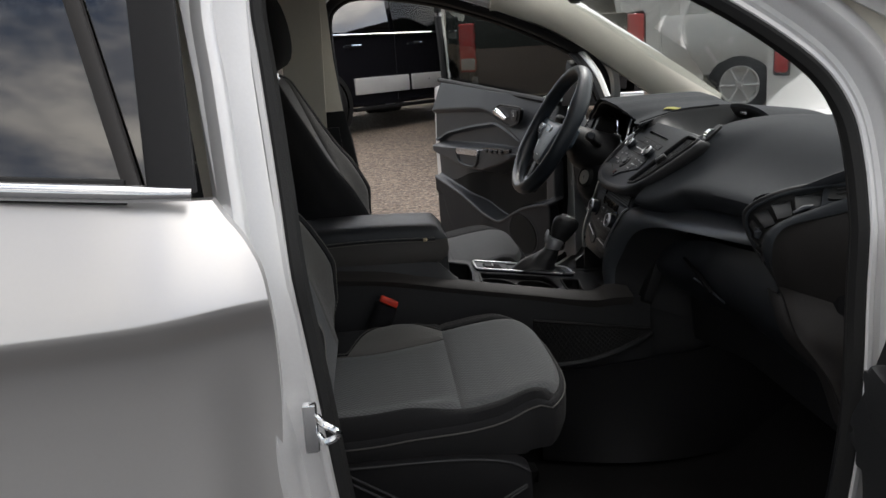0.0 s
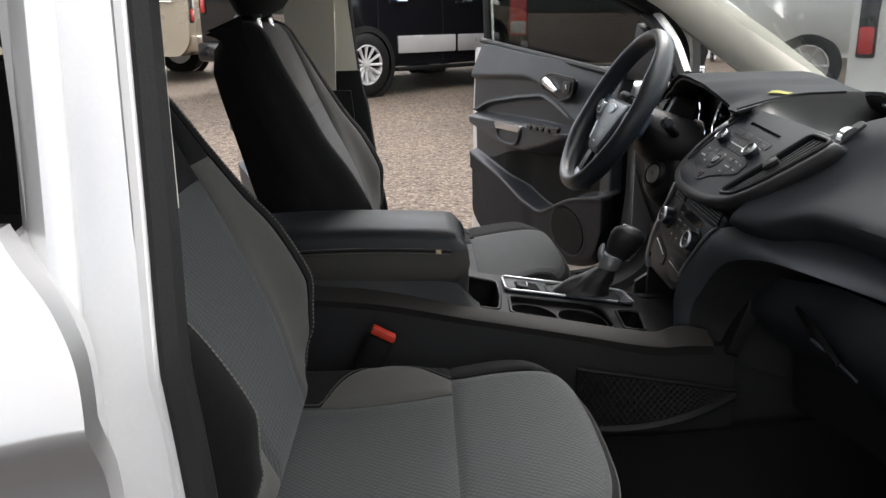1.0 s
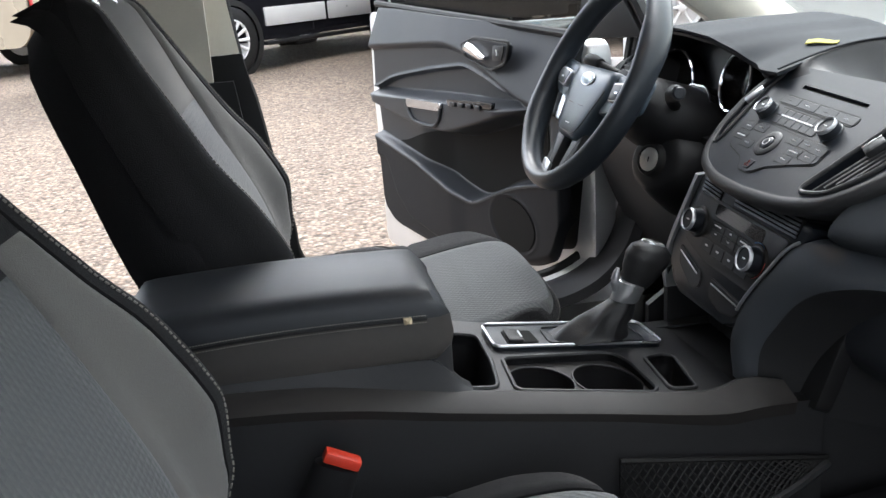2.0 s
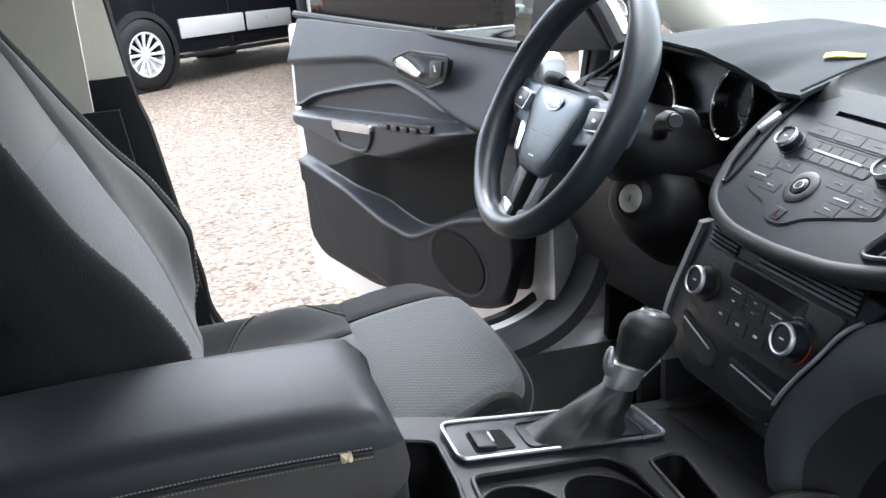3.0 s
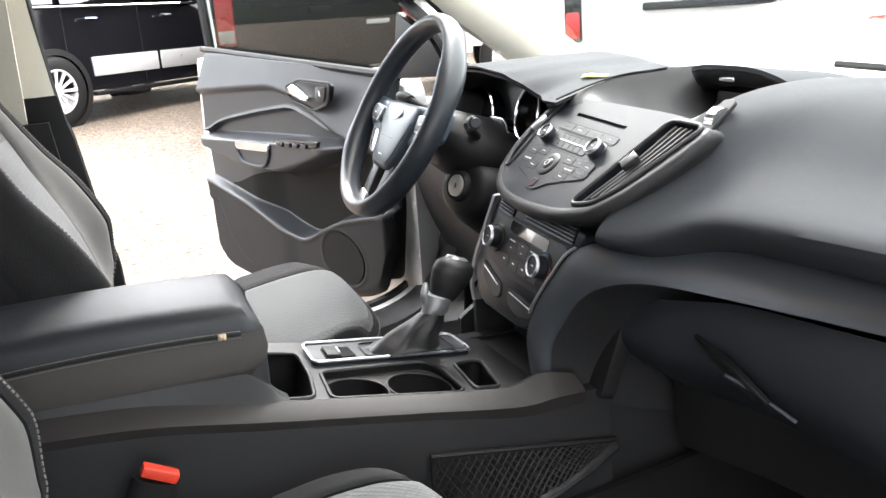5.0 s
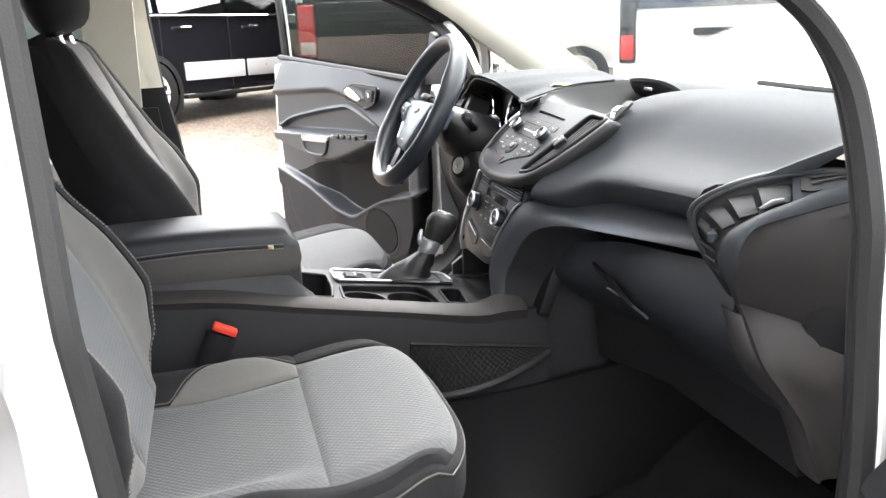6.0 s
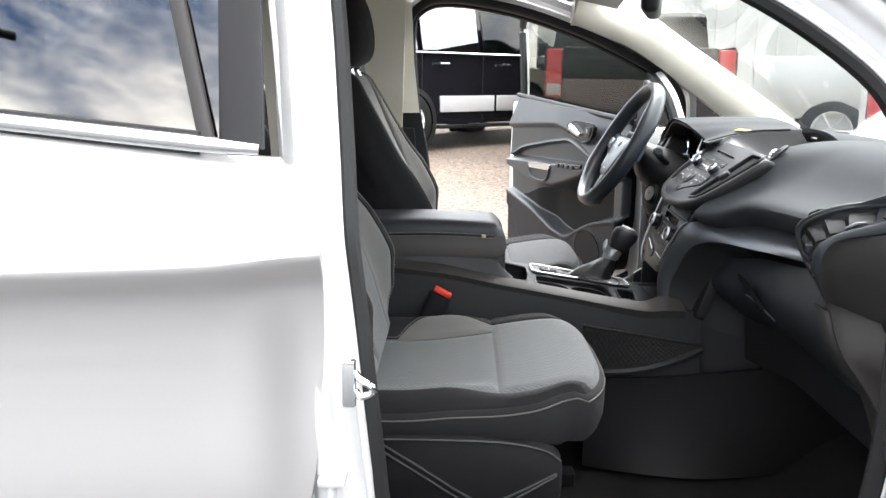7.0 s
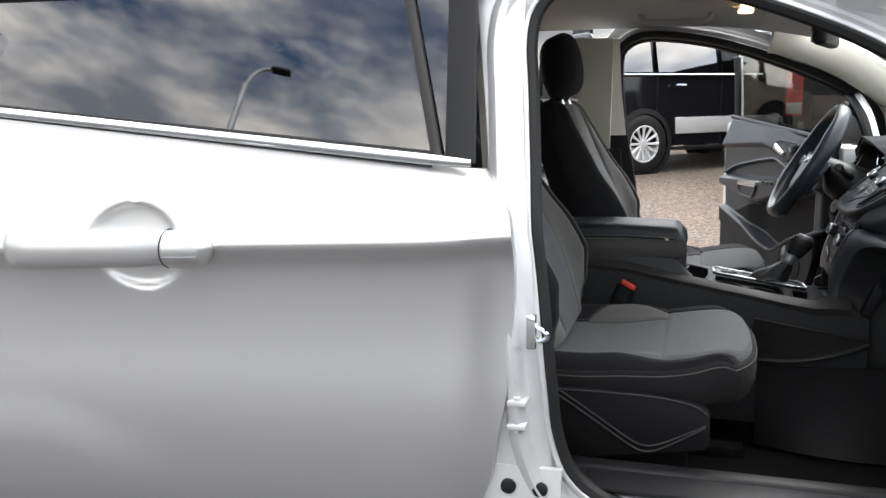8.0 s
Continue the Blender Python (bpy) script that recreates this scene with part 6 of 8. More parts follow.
gb_rings = []
for k in range(15):
    t = k / 14
    c = Vector((-0.172, 0.106, cz(-0.172) + 0.006)).lerp(Vector((-0.131, 0.101, 0.849)), t)
    rx, ry = lerp(0.056, 0.0155, t ** 0.80), lerp(0.031, 0.0135, t ** 0.80)
    gb_rings.append([c + Vector(((rx + 0.0035 * math.sin(math.pi * min(1, t * 1.1)) * math.sin(4 * q + 5 * t)) * math.cos(q) - 0.010 * (1 - t), (ry + 0.0028 * math.sin(math.pi * min(1, t * 1.1)) * math.sin(6 * q + 4 * t)) * math.sin(q), 0.0030 * math.sin(3 * q + 12 * t) * (1 - t))) for q in [2 * math.pi * j / 36 for j in range(36)]])
part("gaiter", loft(gb_rings), GAITER, gs, "black leather gaiter")
part("collar", loft([[cc + Vector((rx * math.cos(q), ry * math.sin(q), 0.30 * rx * math.cos(q) * k)) for q in [2 * math.pi * j / 28 for j in range(28)]] for cc, rx, ry, k in ((Vector((-0.133, 0.101, 0.844)), 0.0150, 0.0135, -0.6), (Vector((-0.132, 0.101, 0.846)), 0.0172, 0.0152, -0.6), (Vector((-0.128, 0.101, 0.856)), 0.0172, 0.0150, -0.9), (Vector((-0.124, 0.101, 0.866)), 0.0185, 0.0158, -1.3), (Vector((-0.123, 0.101, 0.8675)), 0.0160, 0.0138, -1.3))]), BRUSHED, gs, "satin silver collar")
part("collar_spur", tube(catmull([(-0.142, 0.101, 0.860), (-0.1440, 0.100, 0.874), (-0.1410, 0.099, 0.888)], 4), [0.006, 0.0062, 0.0062, 0.006, 0.0056, 0.005, 0.0044, 0.0036, 0.002], 10), BRUSHED, gs)
kr = []
for k in range(19):
    t = k / 18
    c = Vector((-0.120, 0.101, 0.862)).lerp(Vector((-0.093, 0.101, 0.9150)), t)
    r = table(t, [(0, 0.014), (0.15, 0.0175), (0.4, 0.0215), (0.65, 0.0242), (0.82, 0.0225), (0.94, 0.015), (1.0, 0.004)])
    kr.append([c + Vector((r * 1.10 * math.cos(q), r * 0.86 * math.sin(q), -0.42 * r * math.cos(q))) for q in [2 * math.pi * j / 30 for j in range(30)]])
part("knob", loft(kr), GAITER, gs, "black leather knob")
part("knob_cap", loft([[Vector((-0.095 + 0.015 * k * math.cos(q), 0.101 + 0.0105 * k * math.sin(q), 0.9145 + h - 0.40 * 0.015 * k * math.cos(q))) for q in [2 * math.pi * j / 20 for j in range(20)]] for k, h in ((1.06, -0.006), (1.0, -0.0015), (0.86, 0.0008), (0.3, 0.0012))]), BRUSHED, gs)

# console body: flank beside the passenger with its wing, sloping up to the armrest
def flank(s):
    def fn(u, v):
        x = lerp(-0.86, 0.03, u)
        top = table(x, [(-0.86, 0.85), (-0.62, 0.858), (-0.50, 0.848), (-0.37, 0.824), (-0.22, 0.798), (-0.10, 0.779), (0.03, 0.776)])
        y = -0.078 - 0.014 * v if s > 0 else 0.17 + 0.01 * v
        return (x, y, lerp(top, 0.50, v))
    return fn


part("flank", sheet(flank(1), 40, 24, 0.02, (0, 1, 0)), PLASTIC, con)
part("flank", sheet(flank(-1), 40, 24, 0.02, (0, -1, 0)), PLASTIC, con)


def shoulder(u, v):
    """The panel rising from the rail to the armrest."""
    x = lerp(-0.86, -0.352, u)
    rail = table(x, [(-0.86, 0.85), (-0.62, 0.870), (-0.50, 0.860), (-0.37, 0.834), (-0.352, 0.832)])
    crest = table(x, [(-0.86, 0.885), (-0.42, 0.885), (-0.392, 0.872), (-0.352, 0.834)])
    return (x, lerp(-0.056, -0.046, v), lerp(rail, crest, v))


part("shoulder", sheet(shoulder, 60, 6, 0.015, (0, 1, 0)), PLASTIC, con)
RAIL_IN = catmull([(-0.62, -0.052, 0.872), (-0.50, -0.052, 0.862), (-0.37, -0.050, 0.836), (-0.22, -0.051, 0.810), (-0.13, -0.050, 0.795), (-0.085, -0.049, 0.790), (-0.052, -0.056, 0.803), (-0.014, -0.066, 0.799)], 5)
RAIL_OUT = catmull([(-0.62, -0.080, 0.862), (-0.50, -0.080, 0.852), (-0.37, -0.080, 0.828), (-0.22, -0.080, 0.802), (-0.13, -0.081, 0.786), (-0.080, -0.082, 0.780), (-0.046, -0.084, 0.783), (-0.006, -0.084, 0.782)], 5)
part("console_rail", loft([[p + Vector((0, 0.010, -0.012)), p + Vector((0, 0.004, -0.001)), p + Vector((0, -0.003, 0.001)), q + Vector((0, 0.004, 0.002)), q + Vector((0, -0.001, -0.002)), q + Vector((0, 0.003, -0.018))] for p, q in zip(RAIL_IN, RAIL_OUT)]), TAUPE, con, "raised taupe console rail", 25)
# front storage under the climate panel
part("front_shelf", box((-0.05, -0.06, 0.762), (0.06, 0.165, 0.774), 0.003), DARK, con)
part("shelf_back", prism(rounded([(-0.16, 0.0), (0.09, 0.0), (0.09, 0.11), (-0.16, 0.11)], 0.01, 3), 0.02, 0.003, 2, frame_of((0.010, 0.0, 0.768), (0, -1, 0), (0.35, 0, 1))), DARK, con)
SB = frame_of((0.0085, 0.0, 0.768), (0, -1, 0), (0.35, 0, 1))
part("media_panel", prism(rounded([(-0.112, 0.006), (0.030, 0.006), (0.030, 0.058), (-0.112, 0.058)], 0.008, 3), 0.004, 0.001, 1, SB), PLASTIC, con)
part("media_port", prism(rounded([(-0.086, 0.020), (-0.066, 0.020), (-0.066, 0.044), (-0.086, 0.044)], 0.002, 2), 0.003, 0.0005, 1, SB @ Matrix.Translation((0, 0, 0.0015))), BRUSHED, con)
part("port_gap", prism([(-0.0795, 0.024), (-0.0725, 0.024), (-0.0725, 0.040), (-0.0795, 0.040)], 0.002, 0, 1, SB @ Matrix.Translation((0, 0, 0.0020))), DARK, con)
part("power_socket", turned([(0.001, 0.008), (0.016, 0.008), (0.019, 0.005), (0.020, -0.003)], 24, None, SB @ Matrix.Translation((-0.015, 0.030, 0))), PLASTIC, con)
# map net on the flank
net = group_part("map_pocket", car, "black net pocket on the console side", at=(0.0, -0.03, 0.008))
def net_fn(u, v):
    x = lerp(-0.215, 0.025, u)
    zt = lerp(0.750, 0.712, u)
    zb = lerp(0.655, 0.705, u ** 2)
    return (x, -0.092 - 0.02 * math.sin(math.pi * u) * (1 - v), lerp(zb, zt, v))
nb = bmesh.new()
for i in range(31):
    tube([net_fn(min(1, max(0, i / 24 - 0.25 * k / 6)), k / 6) for k in range(7)], 0.0012, 4, bm=nb)
    tube([net_fn(min(1, max(0, i / 24 - 0.25 + 0.25 * k / 6)), k / 6) for k in range(7)], 0.0012, 4, bm=nb)
tagged(part("net", nb, RUBBER, net, "black string net"), kind="stuff")
part("net_rim", tube([net_fn(k / 14, 0) for k in range(15)], 0.006, 8), PLASTIC, net)
part("net_band", tube([net_fn(k / 14, 1) for k in range(15)], 0.003, 6), RUBBER, net)
part("foot_rest", sheet(lambda u, v: (lerp(-0.20, 0.34, u), -0.100 - 0.05 * v ** 2 * math.sin(math.pi * min(1, u * 1.2)), lerp(lerp(0.640, 0.70, u ** 2), 0.45, v)), 16, 8, 0.01, (0, 1, 0)), DARK, con)

# armrest box
arm = group_part("armrest", car, "black vinyl armrest with pale twin stitching, one seam torn", at=(-0.008, -0.031, 0.018))
rings = []
N = 26
for k in range(N + 1):
    t = k / N
    x = lerp(-0.690, -0.376, t)
    e = math.sqrt(max(0.0, 1 - max(0, (t - 0.94) / 0.06) ** 2)) * math.sqrt(max(0.0, 1 - max(0, (0.06 - t) / 0.06) ** 2))
    e = max(e, 0.25)
    zb = 0.872
    h = 0.060 + 0.006 * math.sin(math.pi * t)
    w = 0.083 * lerp(0.86, 1.0, e)
    sec = []
    for j in range(28):
        q = 2 * math.pi * j / 28
        c, s_ = math.cos(q), math.sin(q)
        yy = w * math.copysign(abs(c) ** 0.30, c)
        zz = h * math.copysign(abs(s_) ** 0.42, s_) * (0.62 + 0.38 * e)
        sec.append((x + (0.012 * (1 - abs(s_)) if t > 0.9 else 0), 0.033 + yy, zb + 0.018 + zz * (0.55 if s_ < 0 else 0.82)))
    for j in (1, 13):
        sec[j] = (sec[j][0], sec[j][1], 0.9100 + 0.006 * math.sin(math.pi * t) - 0.004 * (1 - t))
    rings.append(sec)
part("armrest_pad", loft([r[1:14] for r in rings], False, False), LEATHER, arm, "black vinyl cap")
part("armrest_side", loft([r[13:] + r[:2] for r in rings], False, False), TAUPEVINYL, arm, "taupe vinyl side")
for r in (rings[0], rings[-1]):
    cap = bmesh.new()
    cap.faces.new([cap.verts.new(p) for p in r])
    part("armrest_end", cap, LEATHER, arm)
def arm_stitch(side, dz, off):
    pts = []
    for k in range(101):
        t = 0.05 + 0.90 * k / 100
        x = lerp(-0.690, -0.376, t)
        pts.append(Vector((x, 0.033 + side * (0.0845 + off), 0.9105 + dz + 0.006 * math.sin(math.pi * t) - 0.004 * (1 - t))))
    return pts
for side in (-1, 1):
    sb = bmesh.new()
    for dz in (0.0036, -0.0036):
        p = arm_stitch(side, dz, 0.0)
        for a, b in zip(p, p[1:]):
            tube([a.lerp(b, 0.12), a.lerp(b, 0.76)], 0.0006, 5, bm=sb)
    tagged(part("stitching", sb, THREAD, arm, "pale twin stitching"), kind="stuff")
    part("welt", tube(arm_stitch(side, 0, -0.0005), 0.0016, 6), DARK, arm)
part("torn_seam", loft([[Vector((-0.411 + 0.0045 * math.cos(q) * r, -0.0535, 0.9120 + 0.0038 * math.sin(q) * r + 0.0012 * math.sin(3 * q))) + Vector((0, d, 0)) for q in [2 * math.pi * j / 12 for j in range(12)]] for r, d in ((1.0, 0.004), (0.95, -0.001), (0.4, -0.003))]), material("bare_foam", (0.55, 0.45, 0.30), 0.9, 0, 0.2, 200), arm, "bare foam at a torn seam")
part("armrest_box", box((-0.72, -0.040, 0.70), (-0.365, 0.105, 0.885), 0.012, 3), PLASTIC, arm)
part("armrest_hinge", box((-0.735, -0.045, 0.86), (-0.685, 0.108, 0.925), 0.015, 3), LEATHER, arm)

# floor mats, passenger footwell wall
part("floor_mat", sheet(lambda u, v: (lerp(-0.45, 0.36, u), lerp(-0.68, -0.13, v), 0.448 + 0.10 * smooth01((u - 0.75) / 0.25) + 0.004 * noise.noise((9 * u, 7 * v, 2))), 20, 14, 0.008, (0, 0, -1)), CARPET, car, "black floor mat")
part("kick_panel", prism(rounded([(0.0, 0.60), (0.45, 0.60), (0.45, 0.90), (0.14, 0.90), (0.03, 0.83)], 0.03, 3), 0.02, 0.004, 2, frame_of((0.13, -0.70, -0.05), (1, 0, 0), (0, 0, 1))), DARK, car)
part("kick_panel", prism(rounded([(0.15, 0.42), (0.60, 0.42), (0.60, 1.02), (0.18, 1.02)], 0.03, 3), 0.02, 0.004, 2, frame_of((0, 0.70, 0), (1, 0, 0), (0, 0, 1))), DARK, car)


# ---- steering wheel ----
sw = group_part("steering_wheel", car, "black leather three-spoke steering wheel", at=(-0.003, -0.037, 0.012))
WM = frame_of((-0.070, 0.388, 1.073), (0, -1, 0), (0.50, 0, 0.866))   # local x to the right, y up along the rim plane, z to the driver
BADGE = material("blue_enamel", (0.30, 0.38, 0.50), 0.2, 0, 0.05, 200, coat=0.5)
WR = 0.158
rim = []
for j in range(64):
    q = 2 * math.pi * j / 64
    rim.append(WM @ Vector((WR * 1.03 * math.cos(q), WR * math.sin(q), 0)))
rad = [0.0132 + 0.0024 * math.exp(-((((math.degrees(2 * math.pi * j / 64) + 180) % 180) - 28) / 14) ** 2) for j in range(64)]
part("rim", tube(rim, rad, 16, True, 1.42, up=tuple(WM.to_3x3() @ Vector((0, 0, 1)))), RIMHIDE, sw)
HM = WM @ Matrix.Translation((0, -0.024, -0.013))     # the airbag hub sits low in the rim
hub = even(rounded([(-0.078, 0.048), (0.078, 0.048), (0.084, 0.030), (0.072, 0.000), (0.060, -0.028), (0.050, -0.052), (0.034, -0.063), (-0.034, -0.063), (-0.050, -0.052), (-0.060, -0.028), (-0.072, 0.000), (-0.084, 0.030)], 0.022, 6), 72)
part("hub", loft([[HM @ Vector((x * k, -0.004 + (y + 0.004) * k, h)) for x, y in hub] for k, h in ((0.96, -0.030), (1.0, -0.004), (1.0, 0.004), (0.97, 0.009), (0.90, 0.0130), (0.75, 0.0155), (0.50, 0.0170), (0.20, 0.0175))]), HUB, sw, "slate airbag cover", 60)
part("hub_seam", tube([HM @ Vector((x * 0.88, -0.004 + (y + 0.004) * 0.88, 0.0136)) for x, y in hub if y < 0.02], 0.0006, 6), DARK, sw)
part("hub_line", tube([HM @ Vector((x, y, 0.0168)) for x, y in ((-0.030, -0.013), (0, -0.014), (0.030, -0.013))], 0.0008, 6), DARK, sw)
part("badge", turned([(0.001, 0.004), (0.023, 0.003), (0.0255, -0.001)], 28, None, HM @ Matrix.Translation((0, 0.026, 0.017)) @ Matrix.Diagonal((0.92, 0.36, 1, 1))), BADGE, sw, "plain pale blue oval badge")
part("badge_rim", tube([HM @ Vector((0.0234 * math.cos(q), 0.026 + 0.0092 * math.sin(q), 0.0180)) for q in [2 * math.pi * j / 32 for j in range(32)]], 0.0013, 6, True, up=tuple(HM.to_3x3() @ Vector((0, 0, 1)))), BRUSHED, sw)
part("bag_mark", box((-0.008, -0.001, 0), (0.008, 0.001, 0.001), 0.0003, 1), PRINT, sw).matrix_basis = HM @ Matrix.Translation((0, -0.043, 0.0155))
for s in (-1, 1):
    sp = [(s * 0.050, 0.043), (s * 0.155, 0.052), (s * 0.158, 0.006), (s * 0.125, -0.004), (s * 0.060, -0.016)]
    part("spoke", prism(rounded(sp if s > 0 else sp[::-1], 0.008, 3), 0.020, 0.005, 2, HM @ Matrix.Translation((0, 0, 0.006))), HUB, sw)
    SMALL = HM @ Matrix.Translation((s * 0.114, 0.020, 0)) @ Matrix.Diagonal((0.80, 0.76, 1, 1)) @ Matrix.Translation((-s * 0.108, -0.016, 0))
    bz = [(s * 0.076, 0.032), (s * 0.128, 0.036), (s * 0.140, 0.024), (s * 0.128, 0.002), (s * 0.084, -0.004)]
    part("switch_bezel", prism(rounded(bz if s > 0 else bz[::-1], 0.006, 3), 0.010, 0.0015, 2, SMALL @ Matrix.Translation((0, 0, 0.0140))), BRUSHED, sw, "silver switch bezel")
    kz = [(s * 0.0800, 0.0290), (s * 0.1265, 0.0328), (s * 0.1365, 0.0232), (s * 0.1260, 0.0040), (s * 0.0865, -0.0005)]
    part("switch_pad", prism(rounded(kz if s > 0 else kz[::-1], 0.004, 3), 0.006, 0.0012, 2, SMALL @ Matrix.Translation((0, 0, 0.0152))), SATIN, sw)
    part("switch_mark", box((s * 0.107 - 0.005, 0.0130, 0.0148), (s * 0.107 + 0.005, 0.0170, 0.0160), 0.0003, 1), BRUSHED, sw).matrix_basis = SMALL
    lo = [(s * 0.018, -0.050), (s * 0.052, -0.044), (s * 0.046, -0.128), (s * 0.012, -0.132)]
    part("lower_spoke", prism(rounded(lo if s > 0 else lo[::-1], 0.006, 3), 0.020, 0.005, 2, HM @ Matrix.Translation((0, 0, 0.004))), PLASTIC, sw)
    part("spoke_inlay", prism(rounded([(s * 0.014, -0.108), (s * 0.046, -0.104), (s * 0.045, -0.126), (s * 0.013, -0.130)][::s], 0.005, 3), 0.006, 0.0015, 2, HM @ Matrix.Translation((0, 0, 0.0065))), BRUSHED if s < 0 else SATIN, sw)
part("cruise_pad", prism(rounded([(-0.090, -0.006), (-0.066, -0.014), (-0.058, -0.045), (-0.074, -0.045)], 0.004, 3), 0.012, 0.002, 2, HM @ Matrix.Translation((0, 0, 0.010))), BRUSHED, sw)


# ---- the driver's door, standing open ----
drv = group_part("driver_door", car, "open driver door with charcoal trim and silver frame", at=(-0.010, 0.012, -0.004))
DM = frame_of((-0.02, 0.95, 0), (-0.2607, 0.9654, 0), (0, 0, 1))     # local x along the door to its rear edge, y up, z to the cabin side
DIN = 1 if (DM.to_3x3() @ Vector((0, 0, 1))).dot(Vector((-1, -0.3, 0))) > 0 else -1


def dp_(u, z, o=0.0):
    return DM @ Vector((u, z, DIN * o))


def slab(poly, depth, off, mat, name, label="", bevel=0.004, r=0.012, holes=None):
    """A door piece from an outline in (u, z); off is its face's height towards the cabin."""
    m = DM @ Matrix.Translation((0, 0, DIN * off))
    if DIN < 0:
        m = m @ Matrix.Diagonal((1, 1, -1, 1))
    return part(name, prism(rounded(poly, r, 4), depth, bevel, 2, m), mat, drv, label)


# painted shell
slab([(-0.240, 0.66), (-0.19, 0.57), (0.30, 0.43), (0.860, 0.405), (0.905, 0.45), (0.895, 0.90), (0.870, 1.165), (-0.225, 1.105), (-0.240, 0.95)], 0.050, -0.043, JAMB, "door_shell", "", 0.006, 0.03)
slab([(0.862, 1.150), (0.885, 0.90), (0.872, 0.62), (0.884, 0.45), (0.862, 0.425), (0.60, 0.448), (0.20, 0.475), (0.20, 0.545), (0.47, 0.515), (0.74, 0.515), (0.805, 0.56), (0.815, 0.62), (0.825, 0.90), (0.800, 1.150)], 0.030, -0.008, JAMB, "door_flange", "bare silver door edge", 0.005, 0.012)
# moulded trim: one skin whose relief carries the folds, armrest and map pocket
FOLD = [(-0.25, 0.955), (-0.067, 0.980), (0.005, 1.000), (0.12, 1.043), (0.203, 1.070), (0.298, 1.082), (0.45, 1.074), (0.777, 1.053), (0.86, 1.045)]
INSERT = [(-0.25, 0.95), (-0.06, 0.972), (-0.002, 0.985), (0.125, 1.019), (0.212, 1.036), (0.40, 1.014), (0.629, 0.980), (0.70, 0.966), (0.749, 0.949), (0.80, 0.934)]
ARM_TOP = [(-0.10, 0.972), (0.012, 0.963), (0.25, 0.955), (0.452, 0.944), (0.778, 0.926), (0.86, 0.915)]
ARM_LOW = [(-0.12, 0.962), (-0.046, 0.948), (0.108, 0.905), (0.25, 0.870), (0.421, 0.864), (0.65, 0.885), (0.816, 0.901), (0.86, 0.905)]
LIP = [(-0.22, 0.84), (-0.034, 0.799), (0.05, 0.770), (0.099, 0.748), (0.17, 0.718), (0.21, 0.711), (0.30, 0.722), (0.514, 0.764), (0.803, 0.797), (0.86, 0.800)]
LOW = [(-0.22, 0.80), (-0.19, 0.665), (-0.12, 0.628), (-0.059, 0.610), (0.138, 0.569), (0.470, 0.523), (0.72, 0.523), (0.776, 0.538), (0.83, 0.59)]


@functools.lru_cache(maxsize=None)
def soft_line(u, pts):
    return sum(broken_line(u + d, pts) for d in (-0.030, -0.018, -0.006, 0.006, 0.018, 0.030)) / 6


def line_at(u, pts):
    """The height of a moulding line at u, its corners eased."""
    return soft_line(round(u, 4), tuple(pts))


def broken_line(u, pts):
    if u <= pts[0][0]:
        return pts[0][1]
    for (a_, p_), (b_, q_) in zip(pts, pts[1:]):
        if u <= b_:
            return lerp(p_, q_, (u - a_) / (b_ - a_))
    return pts[-1][1]


def step(d_, w):
    """0 below the line, 1 above it, over the width w."""
    return smooth01(d_ / w + 0.5)


def door_relief(u, z):
    o = 0.010
    o += 0.016 * step(z - line_at(u, FOLD), 0.016) - 0.32 * max(0.0, z - line_at(u, FOLD) - 0.012)
    o -= 0.016 * step(line_at(u, INSERT) - z, 0.010) * step(z - line_at(u, ARM_TOP), 0.012)
    o += 0.007 * math.exp(-((z - line_at(u, INSERT) - 0.002) / 0.005) ** 2) * smooth01((u + 0.02) / 0.06)
    ends = smooth01((u + 0.11) / 0.12) * lerp(0.45, 1.0, smooth01((0.83 - u) / 0.10))
    o += 0.044 * step(line_at(u, ARM_TOP) + 0.004 - z, 0.016) * step(z - line_at(u, ARM_LOW), 0.022) * ends
    hollow = step(line_at(u, ARM_LOW) - z, 0.03) * step(z - line_at(u, LIP), 0.010)
    o -= (0.008 + 0.034 * smooth01((0.52 - u) / 0.16) * smooth01((u + 0.16) / 0.08)) * hollow
    below = step(line_at(u, LIP) - z, 0.014)
    o += 0.012 * below
    o += 0.003 * math.exp(-((z - line_at(u, LIP) + 0.008) / 0.008) ** 2)
    sw = table(u, [(0.30, 0.560), (0.58, 0.580), (0.66, 0.625), (0.74, 0.73)])
    o += 0.007 * step(z - sw, 0.014) * below * smooth01((u - 0.22) / 0.1)
    r = math.hypot((u + 0.010) / 0.104, (z - 0.698) / 0.066)
    o += 0.002 * math.exp(-((r - 1.0) / 0.06) ** 2) - 0.002 * step(1.0 - r, 0.05)
    edge = min(z - line_at(u, LOW), 1.180 - z)
    return o - 0.016 * (1 - min(1, max(0, edge) / 0.022)) ** 2


def door_skin(s_, v):
    # the rear edge leans: widest at the armrest
    u_rear = 0.83
    u = lerp(-0.215, u_rear, s_)
    z = lerp(line_at(u, LOW), lerp(1.128, 1.170, s_), v)
    rear = table(z, [(0.52, 0.775), (0.60, 0.815), (0.78, 0.823), (0.914, 0.838), (1.05, 0.825), (1.17, 0.80)])
    uu = lerp(-0.215, rear, s_)
    e = min(s_, 1 - s_) * 1.04
    return dp_(uu, z, door_relief(uu, z) - 0.018 * (1 - min(1, e / 0.018)) ** 2)


